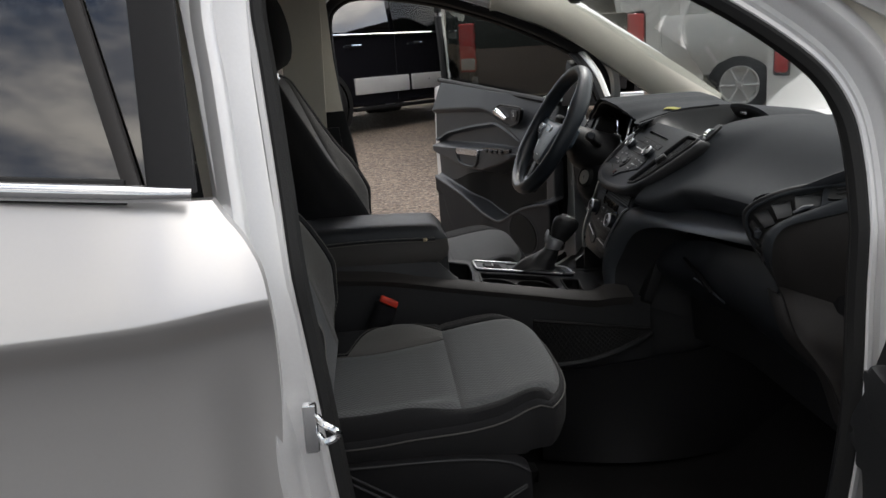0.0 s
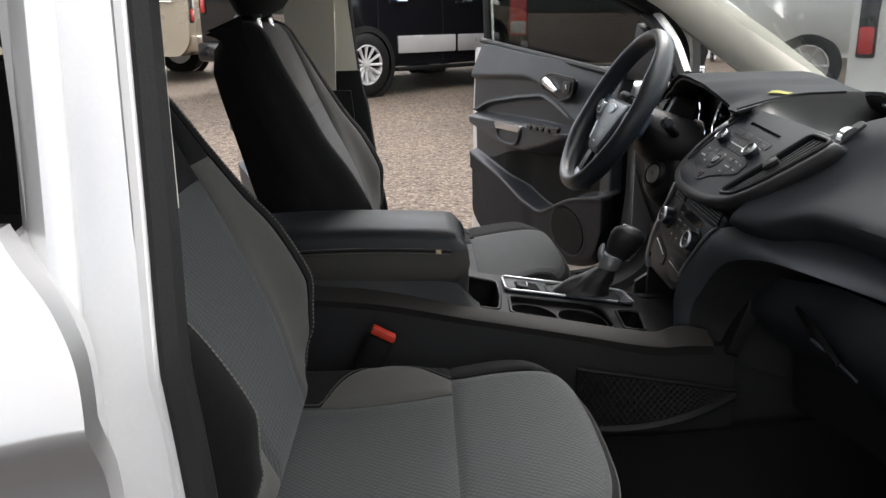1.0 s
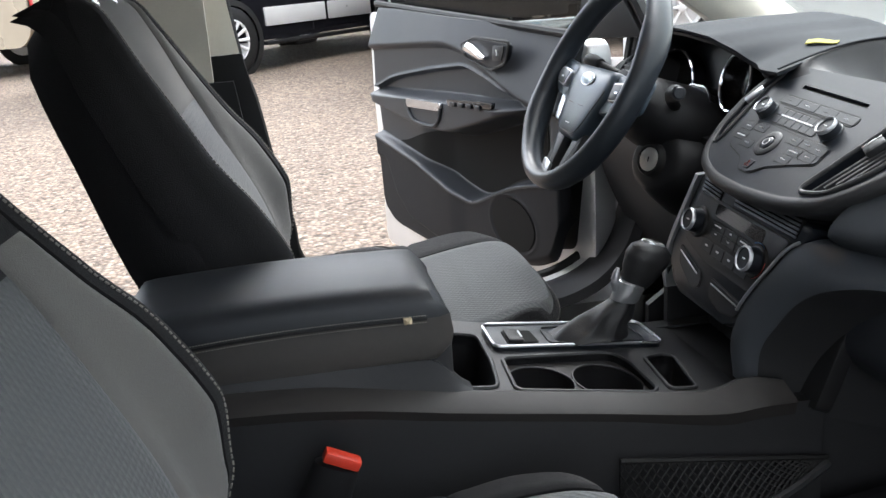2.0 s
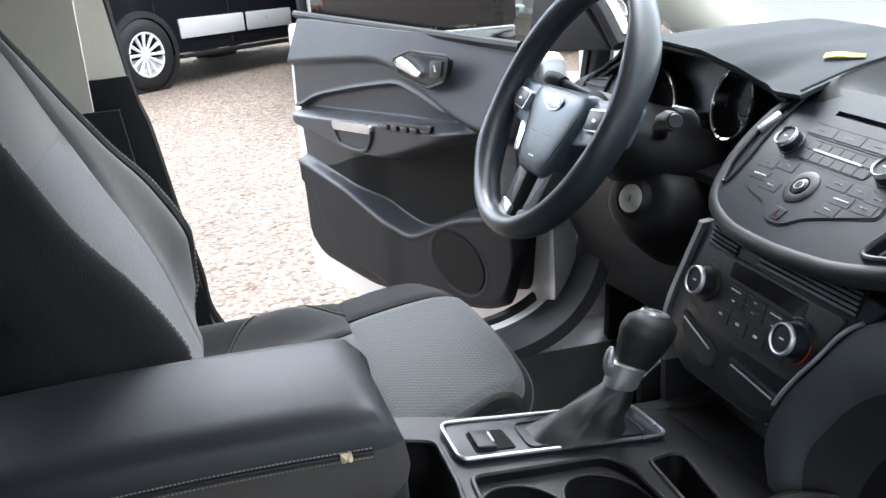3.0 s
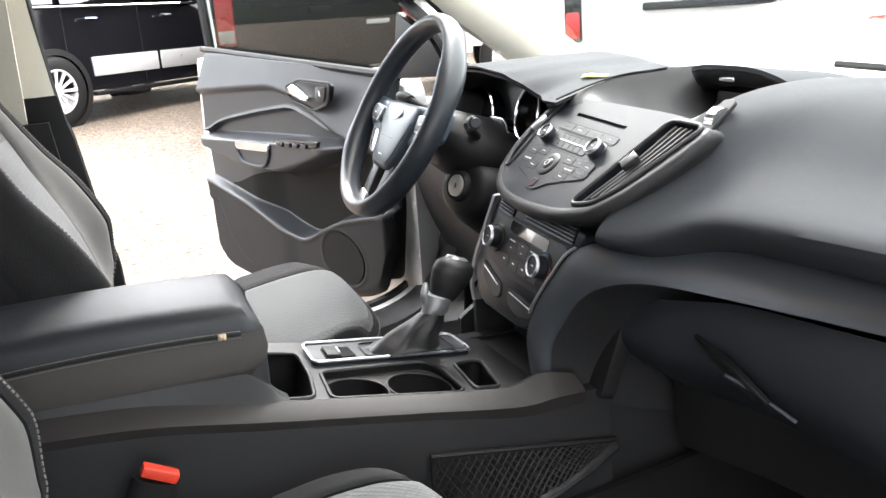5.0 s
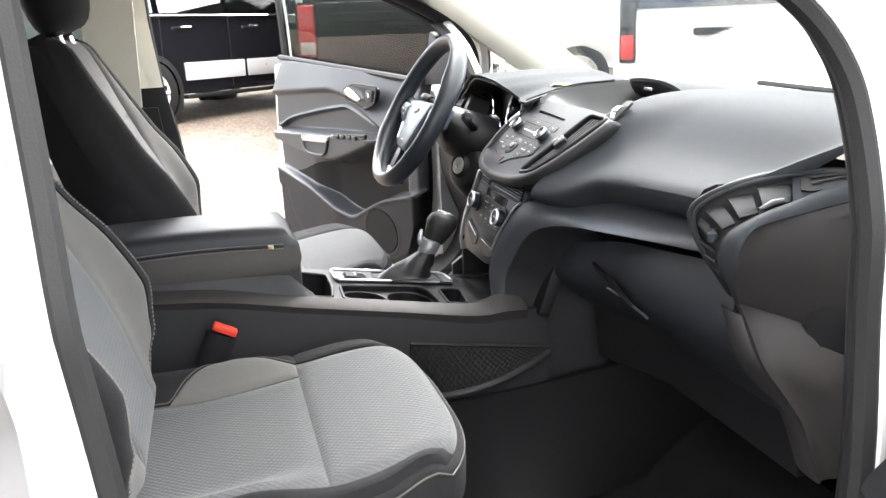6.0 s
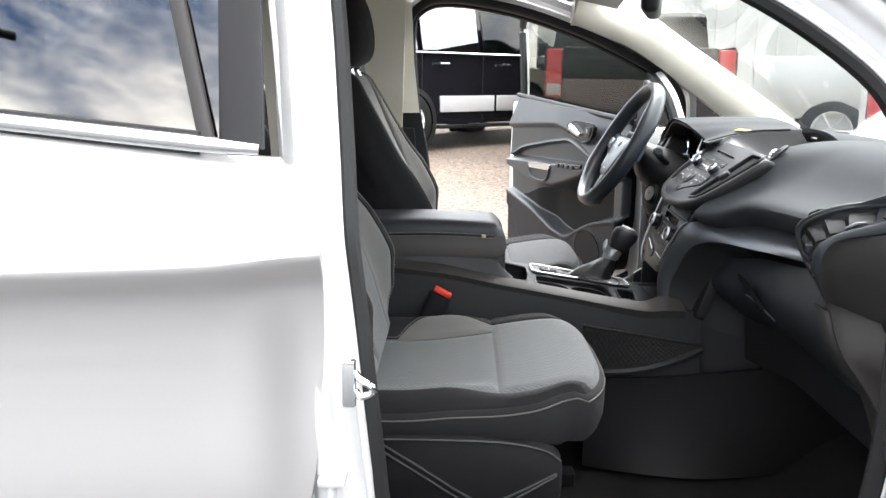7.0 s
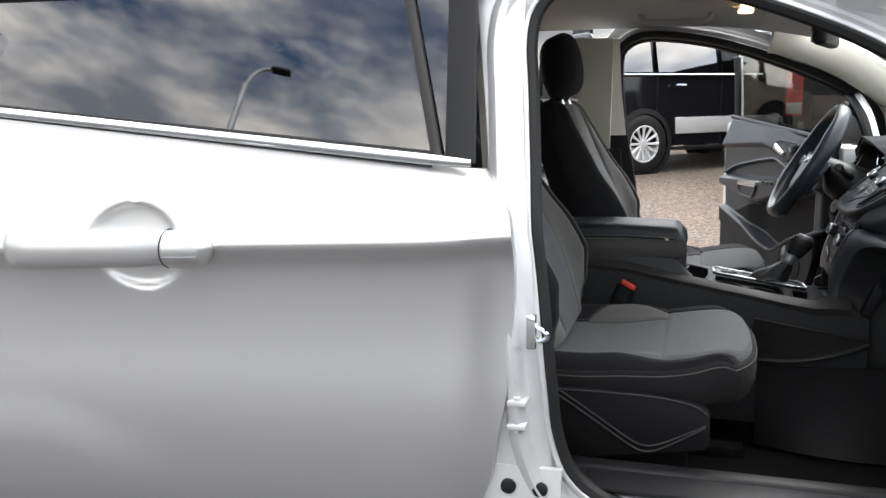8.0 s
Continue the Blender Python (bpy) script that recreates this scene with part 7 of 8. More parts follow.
door_trim = part("door_panel", sheet(door_skin, 210, 250, 0.006, tuple(-(DM.to_3x3() @ Vector((0, 0, DIN))))), DOORTRIM, drv, "charcoal moulded door trim", 50)
# below the lip a darker copy of the trim paints in the shade
door_trim.data.materials.append(SHADED_TRIM)
DM_BACK = DM.inverted()
for fc in door_trim.data.polygons:
    q = DM_BACK @ fc.center
    if q.y < line_at(q.x, LIP) - 0.012:
        fc.material_index = 1
part("panel_core", prism(rounded([(-0.20, 0.84), (-0.17, 0.67), (0.14, 0.585), (0.47, 0.54), (0.76, 0.55), (0.80, 0.62), (0.80, 1.12), (-0.20, 1.10)], 0.02, 3), 0.02, 0.002, 1, DM @ Matrix.Translation((0, 0, DIN * -0.0415)) @ Matrix.Diagonal((1, 1, DIN, 1))), DARK, drv)
slab([(0.468, 0.941), (0.256, 0.950), (0.262, 0.930), (0.465, 0.920)], 0.020, 0.062, BRUSHED, "pull_grip", "satin silver pull grip", 0.004, 0.006)
slab([(0.230, 0.962), (0.000, 0.976), (0.005, 0.962), (0.225, 0.948)], 0.010, 0.056, PIANO, "switch_panel", "gloss black window switch panel", 0.002, 0.006)
for i in range(4):
    part("window_switch", box((0.05 + 0.042 * i, 0.955 - 0.002 * i, DIN * 0.057), (0.078 + 0.042 * i, 0.966 - 0.002 * i, DIN * 0.0605), 0.002) if DIN > 0 else box((0.05 + 0.042 * i, 0.955 - 0.002 * i, -0.0605), (0.078 + 0.042 * i, 0.966 - 0.002 * i, -0.057), 0.002), SATIN, drv).matrix_basis = DM
slab([(0.130, 1.094), (0.061, 1.110), (-0.088, 1.106), (-0.070, 1.068), (-0.006, 1.050), (0.110, 1.070)], 0.012, 0.0310, SATIN, "opener_bezel", "", 0.004, 0.016)
part("opener_lever", loft([[dp_(u, z + h * s_, 0.033 + 0.009 * c + o) for c, s_ in [(math.cos(2 * math.pi * j / 12), math.sin(2 * math.pi * j / 12)) for j in range(12)]] for u, z, h, o in ((0.120, 1.087, 0.004, -0.004), (0.112, 1.088, 0.011, 0.0), (0.085, 1.089, 0.015, 0.002), (0.055, 1.083, 0.014, 0.004), (0.025, 1.074, 0.009, 0.004), (0.012, 1.071, 0.004, 0.0))]), CHROME, drv, "chrome inner door lever")
slab([(-0.022, 1.100), (-0.070, 1.101), (-0.058, 1.070), (-0.018, 1.066)], 0.008, 0.0345, PLASTIC, "lock_switch", "", 0.002, 0.006)
part("bezel_rim", tube([dp_(u, z, 0.0315) for u, z in rounded([(0.134, 1.096), (0.062, 1.114), (-0.092, 1.110), (-0.073, 1.064), (-0.006, 1.046), (0.113, 1.066)], 0.014, 4)], 0.0034, 8, True, up=tuple(DM.to_3x3() @ Vector((0, 0, 1)))), RUBBER, drv)
part("lock_mark", tube([dp_(-0.040, 1.092, 0.0355), dp_(-0.043, 1.080, 0.0355)], 0.002, 6), PRINT, drv)
for ob in drv.children:
    if ob.name.split(".")[0] in ("opener_bezel", "opener_lever", "lock_switch", "bezel_rim", "lock_mark"):
        ob.matrix_basis = Matrix.Translation(DM.to_3x3() @ Vector((0.045, -0.004, 0)))


def pocket(a_, v):
    u = lerp(-0.10, 0.66, a_)
    lo, hi = line_at(u, LIP) + 0.010, line_at(u, ARM_LOW) - 0.014
    z = lerp(lo, lerp(lo, hi, smooth01((0.70 - u) / 0.30)), v)
    return dp_(u, z, door_relief(u, z) + 0.003)


# near-black sheet over the shallow hollow paints in the pocket's shade
part("map_pocket", sheet(pocket, 70, 30, 0.002, tuple(-(DM.to_3x3() @ Vector((0, 0, DIN))))), POCKET, drv, "map pocket with its shade painted in")
part("pull_rim", tube(catmull([dp_(u, z, door_relief(u, z) + 0.003) for u, z in ((0.475, 0.932), (0.462, 0.908), (0.435, 0.888), (0.37, 0.884), (0.305, 0.889), (0.275, 0.910), (0.262, 0.938))], 5), 0.0045, 8), DOORTRIM, drv)
spm = DM @ Matrix.Translation((-0.010, 0.698, DIN * (max(door_relief(-0.010 + a, 0.698 + b) for a, b in ((0, 0), (0.07, 0), (-0.07, 0), (0, 0.04), (0, -0.04))) + 0.0)))
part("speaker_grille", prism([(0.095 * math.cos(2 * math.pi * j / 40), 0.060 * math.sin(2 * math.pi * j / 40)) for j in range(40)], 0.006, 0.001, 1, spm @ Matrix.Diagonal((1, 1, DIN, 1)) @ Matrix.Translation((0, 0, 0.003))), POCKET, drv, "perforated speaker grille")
# glass and frame
slab([(0.80, 1.16), (-0.21, 1.11), (-0.42, 1.13), (-0.36, 1.20), (-0.10, 1.335), (0.155, 1.41), (0.34, 1.465), (0.55, 1.49), (0.82, 1.47)], 0.004, -0.035, GLASS, "door_glass", "tinted door glass", 0.0, 0.02).visible_shadow = False
fr = catmull([dp_(0.805, 1.155, -0.035), dp_(0.825, 1.30, -0.035), dp_(0.850, 1.44, -0.035), dp_(0.80, 1.490, -0.035), dp_(0.55, 1.500, -0.035), dp_(0.34, 1.475, -0.035), dp_(0.155, 1.422, -0.035), dp_(-0.09, 1.345, -0.035), dp_(-0.27, 1.262, -0.035), dp_(-0.37, 1.20, -0.035), dp_(-0.43, 1.13, -0.035)], 6)
part("window_frame", tube(fr, 0.015, 8, flat=0.8), DARK, drv, "black window frame")
part("frame_edge", tube([p + (DM.to_3x3() @ Vector((0.004, 0.012, -DIN * 0.012))) for p in fr], 0.012, 8), SILVER, drv)
part("belt_seal", tube([dp_(0.81, 1.176, -0.012), dp_(0.3, 1.150, -0.012), dp_(-0.21, 1.124, -0.012)], 0.009, 8), RUBBER, drv)
part("mirror_sail", prism([(-0.215, 1.115), (-0.42, 1.125), (-0.36, 1.19), (-0.25, 1.245)], 0.02, 0.004, 2, DM @ Matrix.Translation((0, 0, DIN * -0.02)) @ Matrix.Diagonal((1, 1, DIN, 1))), DARK, drv)
# hinges and check strap between pillar and door
for z in (0.62, 0.98):
    hb = group_part("front_hinge", car)
    part("hinge_leaf", box((0.175, 0.80, z), (0.225, 0.87, z + 0.05), 0.006), JAMB, hb)
# front pillar lower jamb, far side and near side
for s in (-1, 1):
    part("front_jamb", sheet(lambda u, v: (lerp(0.012, 0.16, u) + (0.15 if s > 0 else 0.095), s * lerp(0.79, 0.90, u ** 1.4), lerp(0.60, 1.10, v)), 10, 10, 0.012), JAMB, car)

# ---- the near front door, only its trailing corner in view ----
pd = group_part("passenger_door", car, "open front door beside the camera")
QM = frame_of((0.085, -0.875, 0), (-0.12, -0.99, 0), (0, 0, 1))
NEAR_TRIM = [(-0.053, 0.826), (-0.044, 0.812), (-0.018, 0.802), (-0.008, 0.775), (0.0, 0.66), (0.02, 0.58), (0.85, 0.52), (0.92, 0.90), (0.90, 1.14), (0.12, 1.13), (0.056, 1.031), (0.023, 0.961), (-0.019, 0.884), (-0.046, 0.848)]
part("armrest", prism(rounded([(0.008, 0.905), (0.020, 0.938), (0.070, 0.928), (0.62, 0.918), (0.60, 0.86), (0.04, 0.868)], 0.012, 4), 0.030, 0.008, 3, QM @ Matrix.Translation((0, 0, 0.072))), PLASTIC, pd)
part("door_panel", prism(rounded(NEAR_TRIM, 0.012, 4), 0.05, 0.012, 3, QM @ Matrix.Translation((0, 0, 0.055))), PLASTIC, pd, "charcoal moulded door trim")
part("door_shell", prism(rounded([(0.0, 0.50), (0.02, 0.44), (0.95, 0.42), (0.98, 1.13), (0.05, 1.10)], 0.03, 4), 0.06, 0.006, 2, QM), SILVER, pd)
# ---- rear door of the far side, open behind the driver's seat ----
ro = group_part("far_rear_door", car, "open rear door with charcoal trim")
RM = frame_of((-0.70, 0.89, 0), (-0.40, 0.917, 0), (0, 0, 1))
def rear_trim(a_, v):
    z = lerp(lerp(0.60, 0.55, a_), lerp(1.125, 1.165, a_), v)
    u = lerp(0.02, table(z, [(0.5, 0.66), (0.7, 0.72), (0.92, 0.775), (1.17, 0.75)]), a_)
    e = min(a_, 1 - a_, v, 1 - v)
    return RM @ Vector((u, z, -0.036 - door_relief(u * 1.06, z) + 0.02 * (1 - min(1, e / 0.03)) ** 2))


part("door_panel", sheet(rear_trim, 90, 130, 0.006, tuple(RM.to_3x3() @ Vector((0, 0, 1)))), DOORTRIM, ro, "charcoal moulded door trim", 50)
part("door_core", prism(rounded([(0.02, 0.54), (0.70, 0.52), (0.77, 0.90), (0.74, 1.15), (0.02, 1.11)], 0.03, 4), 0.03, 0.008, 2, RM), DARK, ro)
part("pull_grip", prism(rounded([(0.30, 0.925), (0.50, 0.917), (0.50, 0.940), (0.30, 0.950)], 0.006, 3), 0.02, 0.004, 2, RM @ Matrix.Translation((0, 0, -0.075))), BRUSHED, ro, "satin silver pull grip")
rear_arch = [(0.775, 1.165), (0.79, 1.30), (0.74, 1.42), (0.60, 1.485), (0.02, 1.47), (0.0, 1.12)]
part("window_frame", tube([RM @ Vector((u, z, -0.02)) for u, z in rounded(rear_arch, 0.05, 4)], 0.016, 8), DARK, ro, "black window frame")
part("door_glass", prism(rounded(rear_arch, 0.05, 4), 0.004, 0, 1, RM @ Matrix.Translation((0, 0, -0.02))), GLASS_DARK, ro, "dark privacy glass").visible_shadow = False
part("door_shell", prism(rounded([(-0.02, 0.46), (0.76, 0.44), (0.84, 0.90), (0.82, 1.16), (-0.02, 1.12)], 0.03, 4), 0.05, 0.006, 2, RM @ Matrix.Translation((0, 0, 0.050))), SILVER, ro)


# ---- vehicles about the yard ----
BRIGHT = material("polished_cladding", (0.80, 0.80, 0.79), 0.30, 0.35, 0.03, 60, stain=0.04)
def wheel_parts(parent, m, r=0.39, w=0.13, spokes=12):
    wh = group_part("wheel", parent)
    part("tyre", turned([(r * 0.60, -w), (r * 0.85, -w * 1.05), (r * 0.97, -w * 0.85), (r, 0.0), (r * 0.97, w * 0.85), (r * 0.85, w * 1.05), (r * 0.60, w), (r * 0.60, -w)], 40, None, m, False), RUBBER, wh)
    bm = turned([(0.02, w * 0.55), (r * 0.14, w * 0.62), (r * 0.16, w * 0.3), (r * 0.54, w * 0.15), (r * 0.58, w * 0.9), (r * 0.62, w * 0.95), (r * 0.62, -w * 0.8)], 40, None, m)
    part("rim", bm, ALLOY, wh)
    for k in range(spokes):
        q = 2 * math.pi * k / spokes
        d = Vector((math.cos(q), math.sin(q), 0))
        part("spoke", tube([m @ (d * (r * 0.10) + Vector((0, 0, w * 0.70))), m @ (d * (r * 0.35) + Vector((0, 0, w * 0.80))), m @ (d * (r * 0.60) + Vector((0, 0, w * 0.90)))], [r * 0.050, r * 0.042, r * 0.062], 8), ALLOY, wh)
    part("rim_lip", tube([m @ Vector((r * 0.60 * math.cos(q), r * 0.60 * math.sin(q), w * 0.92)) for q in [2 * math.pi * j / 36 for j in range(36)]], r * 0.035, 8, True), ALLOY, wh)
    part("hub_cap", turned([(0.001, w * 0.95), (r * 0.12, w * 0.90), (r * 0.15, w * 0.5)], 20, None, m), ALLOY, wh)


def wagon(name, label, at, L, W, H, paint, wheelbase, glass_from=0.62, trim=None, roof_rack=True, rear_over=1.05, boxy=0.10):
    """A large estate car: local x runs forward from the rear axle, y to its left, z up."""
    v = thing(name, label, "car", "", at)
    x0, x1 = -rear_over, L - rear_over
    belt, sill = H * 0.60, 0.36
    hood_x = x1 - 1.25
    prof = [(x0, sill + 0.18), (x0 - 0.02, belt), (x0 + boxy, H * 0.97), (x0 + 0.5, H), (hood_x - 1.15, H * 0.985), (hood_x - 0.25, belt + 0.12), (hood_x, belt + 0.03), (x1 - 0.15, belt - 0.10), (x1, belt - 0.35), (x1, sill + 0.12), (x1 - 0.2, sill), (x0 + 0.15, sill)]
    def ring(y, inset, topin):
        return [(x, y * (1 - (topin * max(0, (z - belt) / (H - belt)))), z) for x, z in rounded(prof, 0.10, 3)]
    hw = W / 2
    bm = loft([ring(-hw, 0, 0.16), ring(-hw * 0.97, 0, 0.10), ring(hw * 0.97, 0, 0.10), ring(hw, 0, 0.16)])
    part("body", bm, paint, v)
    for s in (-1, 1):
        # side windows, one pane each
        n = 3
        xa, xb = x0 + 0.22, hood_x - 0.55
        edges = [xa, lerp(xa, xb, 0.30), lerp(xa, xb, 0.64), xb]
        for i in range(n):
            a, b = edges[i] + 0.05, edges[i + 1] - 0.05
            zt = H * 0.93
            bt = b - (0.40 if i == n - 1 else 0)
            def fn(u, w):
                z = lerp(belt + 0.05, zt, w)
                x = lerp(a, lerp(b, bt, w), u)
                return (x, s * (hw * (1 - 0.16 * (z - belt) / (H - belt)) + 0.012), z)
            win = part("window", sheet(fn, 4, 4, 0.008, (0, -s, 0)), GLASS_DARK if i < 2 else GLASS, v)
            # black sheet behind the pane stands in for the unlit cabin
            part("dim_cabin_sheet", sheet(lambda u, w: Vector(fn(u, w)) + Vector((0, -s * 0.010, 0)), 4, 4, 0.003, (0, -s, 0)), DARK, win)
        part("belt_trim", tube([(xa, s * (hw + 0.008), belt + 0.02), (xb + 0.2, s * (hw + 0.008), belt + 0.02)], 0.014, 6), CHROME, v, "chrome belt trim")
        if trim:
            for a, b in ((0.55, 1.60), (1.66, wheelbase - 0.55)):
                part("rocker_panel", prism(rounded([(a, sill + 0.16), (b, sill + 0.16), (b, sill + 0.38), (a, sill + 0.38)], 0.02, 3), 0.03, 0.006, 2, frame_of((0, -hw - 0.02, 0), (1, 0, 0), (0, 0, 1)) if s < 0 else frame_of((0, hw - 0.01, 0), (1, 0, 0), (0, 0, 1))), trim, v, "polished door cladding")
            part("step_board", box((0.50, s * hw - 0.06, sill - 0.06), (wheelbase - 0.5, s * hw + 0.06, sill - 0.01), 0.015), DARK, v)
        for a in (lerp(xa, xb, 0.40), lerp(xa, xb, 0.76)):
            part("door_handle", tube([(a, s * (hw + 0.02), belt - 0.12), (a + 0.17, s * (hw + 0.02), belt - 0.12)], 0.018, 8), CHROME, v)
        for a in (lerp(xa, xb, 0.31), lerp(xa, xb, 0.65)):
            part("door_gap", tube([(a, s * (hw + 0.001), belt + 0.02), (a, s * (hw + 0.001), sill + 0.05)], 0.005, 5), DARK, v)
        part("mirror", box((hood_x - 0.75, s * hw + (0.02 if s > 0 else -0.26), belt + 0.02), (hood_x - 0.62, s * hw + (0.26 if s > 0 else -0.02), belt + 0.22), 0.03, 3), paint, v)
        lamp = part("tail_lamp", box((x0 - 0.03, s * (hw - 0.10) - 0.06, belt - 0.28), (x0 + 0.06, s * (hw - 0.10) + 0.06, belt + 0.16), 0.02), PIANO, v, "smoked tail lamp")
        part("red_lens", box((x0 - 0.036, s * (hw - 0.10) - 0.05, belt - 0.26), (x0 - 0.01, s * (hw - 0.10) + 0.05, belt - 0.08), 0.02), LENS_RED, lamp, "red lens")
        for x in (0, wheelbase):
            part("wheel_arch", turned([(0.40, -0.02), (0.47, 0.0), (0.47, 0.03), (0.40, 0.035)], 36, None, Matrix.Translation((x, s * (hw - 0.005), 0.40)) @ Matrix.Rotation(radians(-90 * s), 4, "X"), False), RUBBER, v)
            wheel_parts(v, Matrix.Translation((x, s * (hw - 0.10), 0.40)) @ Matrix.Rotation(radians(-90 * s), 4, "X"), 0.40)
        if roof_rack:
            part("roof_rail", tube([(x0 + 0.4, s * hw * 0.72, H + 0.01), (x0 + 0.6, s * hw * 0.72, H + 0.06), (hood_x - 1.5, s * hw * 0.72, H + 0.06), (hood_x - 1.35, s * hw * 0.72, H + 0.01)], 0.02, 8), CHROME, v)
    def wsf(u, w):
        k = lerp(0.08, 0.94, w)
        return (lerp(hood_x - 0.25, hood_x - 1.15, k) + 0.02, lerp(-1, 1, u) * hw * lerp(0.86, 0.78, k), lerp(belt + 0.12, H * 0.985, k) + 0.02)
    part("windscreen", sheet(wsf, 6, 6, 0.008), GLASS_DARK, v)
    part("rear_window", sheet(lambda u, w: (lerp(x0 - 0.028, x0 + boxy - 0.02, lerp(0.12, 0.92, w)), lerp(-1, 1, u) * hw * lerp(0.86, 0.76, w), lerp(belt, H * 0.97, lerp(0.12, 0.88, w))), 6, 6, 0.008, (1, 0, 0)), GLASS_DARK, v)
    part("tailgate_grip", box((x0 - 0.06, -0.45, belt - 0.10), (x0 - 0.01, 0.45, belt - 0.05), 0.015), DARK if paint is not BLACKPAINT else CHROME, v)
    part("bumper", box((x0 - 0.12, -hw * 0.95, 0.42), (x0 + 0.10, hw * 0.95, 0.66), 0.04, 3), paint, v)
    return v


def place(x, y, heading):
    """Pose on the yard at x, y with the vehicle's nose along heading (degrees from +x)."""
    return Matrix.Translation((x, y, rise(y) - 0.01)) @ Matrix.Rotation(radians(heading), 4, "Z")


wagon("large_wagon", "large black wagon with chrome sills and polished door cladding", place(-1.83, 10.30, 44), 5.4, 2.05, 2.15, BLACKPAINT, 3.05, trim=BRIGHT)
wagon("tan_wagon", "tan older wagon parked at the back of the yard", place(-4.6, 12.6, 168), 4.9, 1.9, 1.85, TANPAINT, 2.8, roof_rack=False)


def pickup(name, label, at, paint, bed_h=1.25, lamps=(-1, 1)):
    """A pickup seen from behind: local x forward from the tail, y left."""
    v = thing(name, label, "truck", "", at)
    hw = 0.98
    for s in (-1, 1):
        bm = loft([[(x, s * y, z) for y, z in ((hw - 0.10, bed_h), (hw - 0.03, bed_h + 0.01), (hw, bed_h - 0.06), (hw, 0.72), (hw - 0.04, 0.55), (hw - 0.12, 0.55))] for x in (0.0, 0.9, 1.9)])
        part("bed_side", bm, paint, v)
        lamp = part("tail_lamp", box((-0.02, s * (hw - 0.105) - 0.085, 0.88), (0.06, s * (hw - 0.105) + 0.085, bed_h - 0.02), 0.02, 3), LENS_RED, v, "tall red tail lamp") if s in lamps else None
        if lamp:
            part("reverse_lens", box((-0.027, s * (hw - 0.105) - 0.075, 0.90), (0.0, s * (hw - 0.105) + 0.075, 1.02), 0.01, 2), LENS_CLEAR, lamp, "clear reversing lens")
        for x in (0.95, 4.4):
            wheel_parts(v, Matrix.Translation((x, s * (hw - 0.12), 0.40)) @ Matrix.Rotation(radians(-90 * s), 4, "X"), 0.40, 0.13, 6)
    part("tailgate", prism(rounded([(-hw + 0.20, 0.62), (hw - 0.20, 0.62), (hw - 0.20, bed_h), (-hw + 0.20, bed_h)], 0.02, 3), 0.06, 0.012, 2, frame_of((0.05, 0, 0), (0, -1, 0), (-0.07, 0, 1))), paint, v)
    part("tailgate_rib", prism(rounded([(-0.62, 1.20), (0.62, 1.20), (0.62, 1.30), (-0.62, 1.30)], 0.02, 3), 0.012, 0.006, 2, frame_of((0.042, 0, 0), (0, -1, 0), (-0.07, 0, 1))), paint, v)
    part("tailgate_plate", box((-0.046, -0.66, 1.00), (-0.034, -0.44, 1.04), 0.003), PRINT, v, "plain silver plate")
    part("tailgate_latch", box((-0.046, -0.10, 1.12), (-0.030, 0.10, 1.19), 0.008), DARK, v)
    part("rear_bumper", box((-0.16, -hw * 0.96, 0.42), (0.02, hw * 0.96, 0.60), 0.03, 3), CHROME, v, "chrome step bumper")
    part("bed_floor", box((0.0, -hw + 0.1, 0.70), (1.95, hw - 0.1, 0.74), 0.01), DARK, v)
    cab = [(1.95, 0.55), (1.95, bed_h), (2.05, 1.85), (2.5, 1.92), (3.4, 1.88), (4.0, 1.30), (5.3, 1.18), (5.45, 0.95), (5.45, 0.5)]
    bm = loft([[(x, y * (1 - 0.12 * max(0, z - 1.25)), z) for x, z in rounded(cab, 0.06, 3)] for y in (-hw, hw)])
    part("cab", bm, paint, v)
    part("rear_window", prism(rounded([(-0.70, 1.33), (0.70, 1.33), (0.64, 1.78), (-0.64, 1.78)], 0.05, 3), 0.01, 0.002, 1, frame_of((1.96, 0, 0), (0, -1, 0), (0.16, 0, 1))), GLASS_DARK, v)
    return v


# black pickup beyond the open door, and a white one past the windscreen
# the pickup's black is raised in colour to stand in for reflected gravel
pickup("black_pickup", "black pickup truck with tall red tail lamps, seen from behind", place(1.40, 7.31, 82), material("glare_raised_black_paint", (0.026, 0.024, 0.024), 0.42, 0, 0.02, 12, stain=0.08, spec=0.06), 1.40)
pickup("silver_pickup", "silver pickup truck standing side-on behind the white wagon", place(3.6, 10.2, -20), TRUCKSILVER, 1.30, ())
wagon("white_wagon", "white full-size wagon with red tail lamps, seen from behind", place(3.75, 4.35, 48), 5.2, 2.0, 1.95, WHITEPAINT, 2.95, roof_rack=False)


# ---- white building behind the trucks ----
def building():
    b = thing("white_building", "long white metal-sided shop building", "building")
    x0, x1, y, z0, z1 = 1.6, 26.0, 15.5, 0.2, 6.0
    part("wall", box((x0, y, z0), (x1, y + 0.2, z1), 0.01), WALLWHITE, b)
    part("end_wall", box((x0, y, z0), (x0 + 0.2, y + 9, z1), 0.01), WALLWHITE, b)
    n = 60
    for i in range(n):
        x = x0 + 0.1 + (x1 - x0 - 0.2) * i / n
        part("siding_rib", box((x, y - 0.025, z0), (x + 0.05, y + 0.002, z1), 0.008, 1), WALLWHITE, b)
    part("roof", prism([(x0 - 0.4, z1 - 0.1), (x1 + 0.4, z1 - 0.1), (x1 + 0.4, z1 + 0.1), (x0 - 0.4, z1 + 0.1)], 9.8, 0.02, 1, frame_of((0, y - 0.4, 0), (1, 0, 0), (0, 0, 1))), GALV, b)
    return b


building()


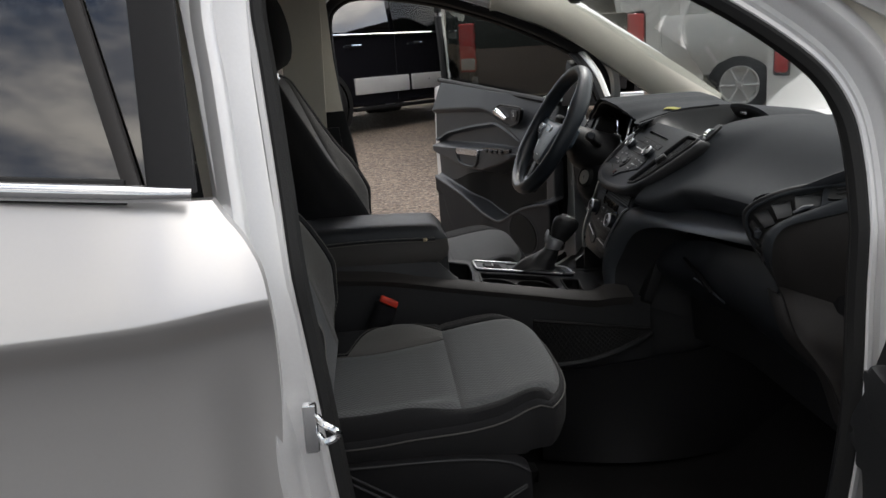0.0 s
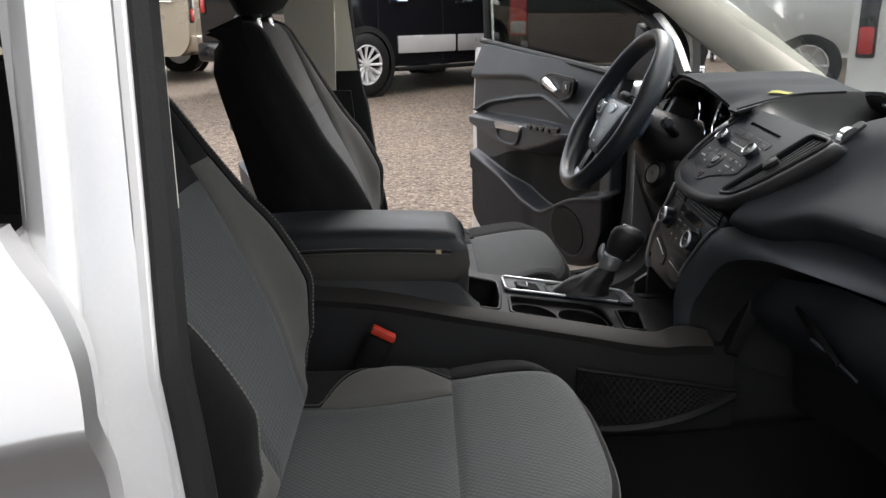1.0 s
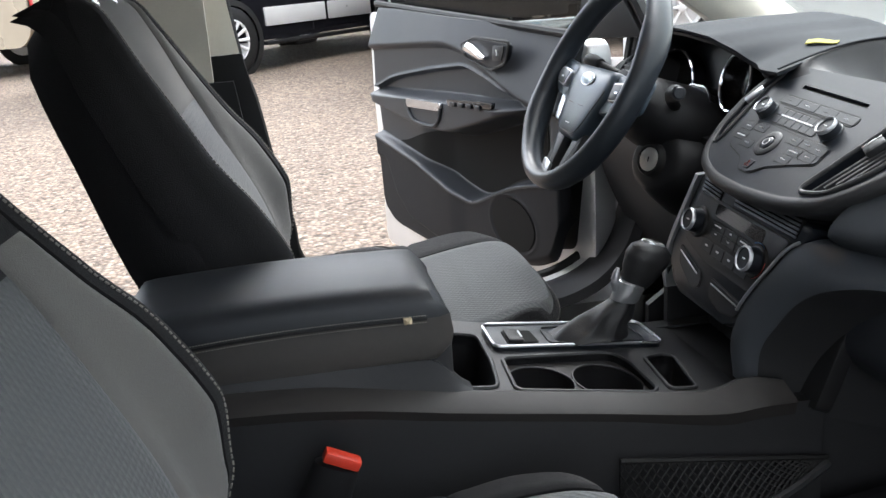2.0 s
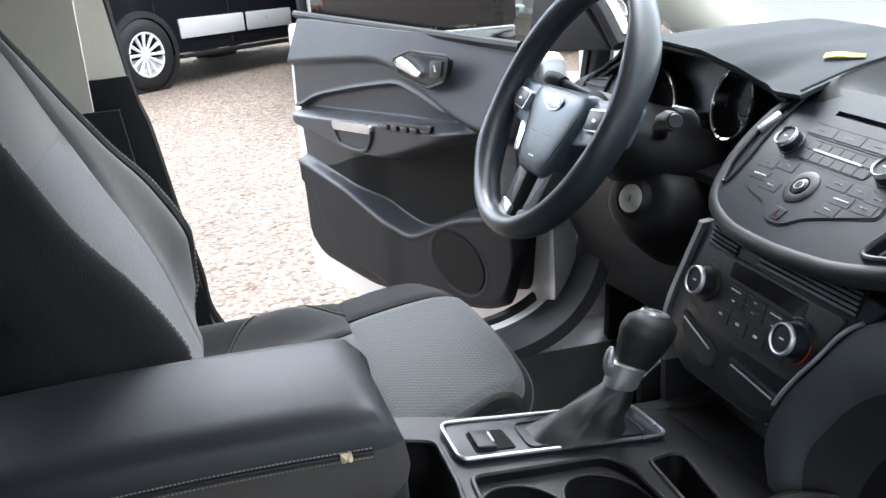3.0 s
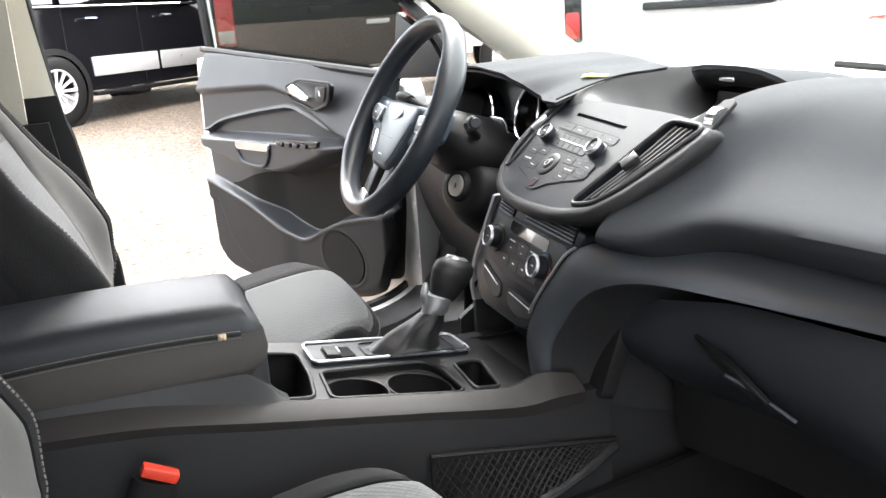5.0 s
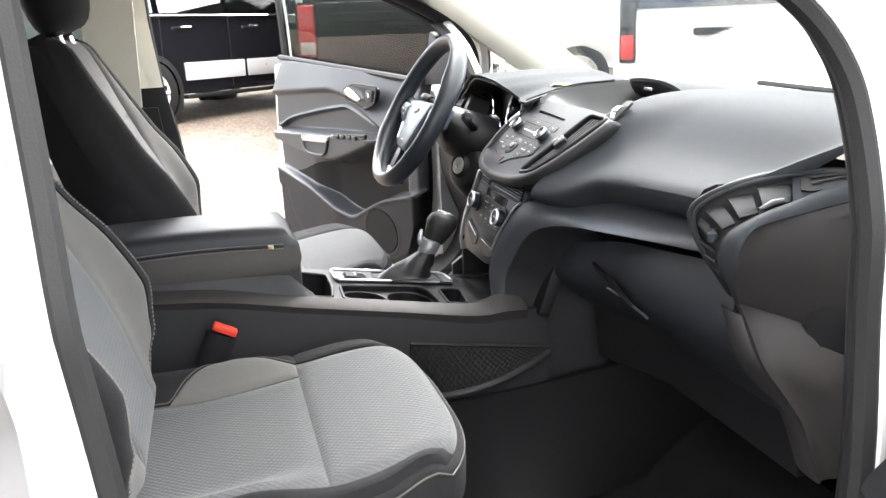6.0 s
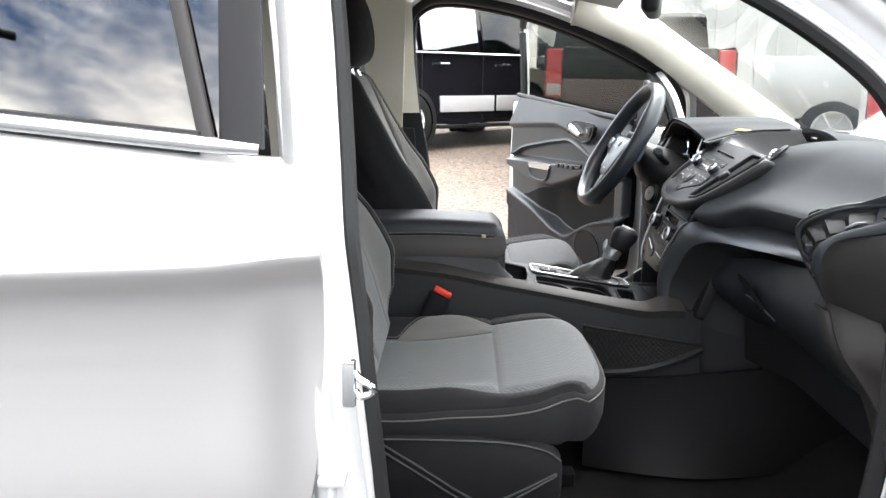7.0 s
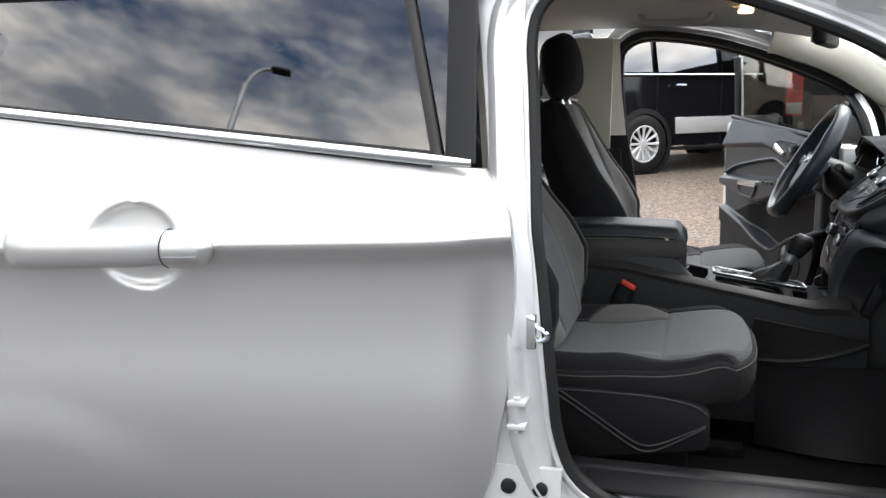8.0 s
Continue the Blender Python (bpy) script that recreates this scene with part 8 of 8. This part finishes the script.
# ---- trees at the edge of the yard ----
def tree(at, h, spread, seed, leaf, label):
    rnd = random.Random(seed)
    t = thing("tree", label, "tree", "trees at the edge of the yard", at)
    bm = bmesh.new()
    tube(catmull([(0, 0, -0.2), (0.08 * h / 5, 0.03, h * 0.25), (-0.05, 0.05, h * 0.5), (0.05, 0, h * 0.8)], 4), [0.05 * h * 0.5 * (1 - 0.85 * k / 12) for k in range(13)], 8, bm=bm)
    tips = []
    for i in range(12):
        a, z = rnd.uniform(0, 6.28), rnd.uniform(0.28, 0.75) * h
        r = spread * rnd.uniform(0.45, 0.9)
        e = Vector((r * math.cos(a), r * math.sin(a), min(h * 0.95, z + rnd.uniform(0.1, 0.35) * h)))
        tube(catmull([(0, 0, z), e * 0.5 + Vector((0, 0, z * 0.45)), e], 3), [0.035, 0.032, 0.028, 0.022, 0.017, 0.012, 0.008], 6, bm=bm)
        tips.append(e)
    part("trunk", bm, BARK, t)
    vs, fs = [], []
    for i in range(4200):
        c = rnd.choice(tips) if rnd.random() < 0.72 else Vector((0, 0, h * rnd.uniform(0.45, 0.95)))
        o = Vector((rnd.gauss(0, 1), rnd.gauss(0, 1), rnd.gauss(0, 0.8))) * (spread * 0.24)
        p = c + o
        q = Euler((rnd.uniform(0, 6.28), rnd.uniform(0, 6.28), rnd.uniform(0, 6.28))).to_matrix()
        s = rnd.uniform(0.05, 0.11) * h / 5
        k = len(vs)
        vs += [p + q @ Vector(w) * s for w in ((-1, 0, 0), (-0.2, 0.45, 0.1), (1, 0, 0), (-0.2, -0.45, 0.1))]
        fs.append((k, k + 1, k + 2, k + 3))
    me = bpy.data.meshes.new("crown")
    me.from_pydata(vs, [], fs)
    me.materials.append(leaf)
    ob = new("crown", me)
    ob.parent = t
    ob["kind"] = "stuff"
    return t


for i, (x, y, h, sp) in enumerate(((-8.5, 21, 6.5, 2.6), (-4.6, 23, 5.6, 2.4), (-1.2, 22, 6.0, 2.5), (0.6, 20.5, 4.2, 1.9), (-12.5, 20, 7.0, 2.8), (2.2, 26, 7.5, 3.0))):
    tree(Matrix.Translation((x, y, rise(y))), h, sp, 11 + i, LEAFPALE if i % 2 else LEAFGREEN, "leafy yellow-green tree at the yard's edge" if i % 2 else "leafy green tree at the yard's edge")


# ---- low hills round the yard behind the camera, which the paint and glass mirror ----
def hills():
    def fn(u, v):
        a = radians(lerp(125, 350, u))
        r = lerp(105, 150, v)
        h = (7.0 + 5.0 * noise.noise((7 * u, 1.3, 0)) + 1.6 * noise.noise((31 * u, 4.2, 0))) * math.sin(math.pi * min(0.999, v * 0.9 + 0.02)) ** 0.7
        return (r * math.cos(a), r * math.sin(a), max(h, 0.0) - 0.3)
    ob = link("backdrop", sheet(fn, 120, 12, 0.5, (0, 0, -1)), HILLSIDE, None, "", 60)
    return tagged(ob, "low dark wooded hills along the horizon", "hill", kind="structure")


HILLSIDE = material("wooded_hillside", (0.045, 0.055, 0.050), 0.95, 0, 0.35, 0.6, stain=0.3, stain_scale=0.08, spec=0.1)
hills()


# ---- street lamp behind the camera, seen in the rear window ----
def street_lamp(at):
    s = thing("street_lamp", "tall galvanised street lamp with a curved arm", "lamp", "", at)
    part("pole", tube([(0, 0, 0), (0, 0, 4), (0, 0, 8.1)], [0.085, 0.065, 0.045], 12), GALV, s)
    part("arm", tube(catmull([(0, 0, 8.0), (0.05, 0, 8.25), (0.18, 0, 8.42), (0.34, 0, 8.47)], 5), 0.030, 8), GALV, s)
    part("lamp_head", box((0.30, -0.08, 8.44), (0.60, 0.08, 8.50), 0.025, 3), DARK, s)
    return s


street_lamp(Matrix.Translation((-6.75, -8.75, 0)) @ Matrix.Rotation(radians(-20), 4, "Z"))
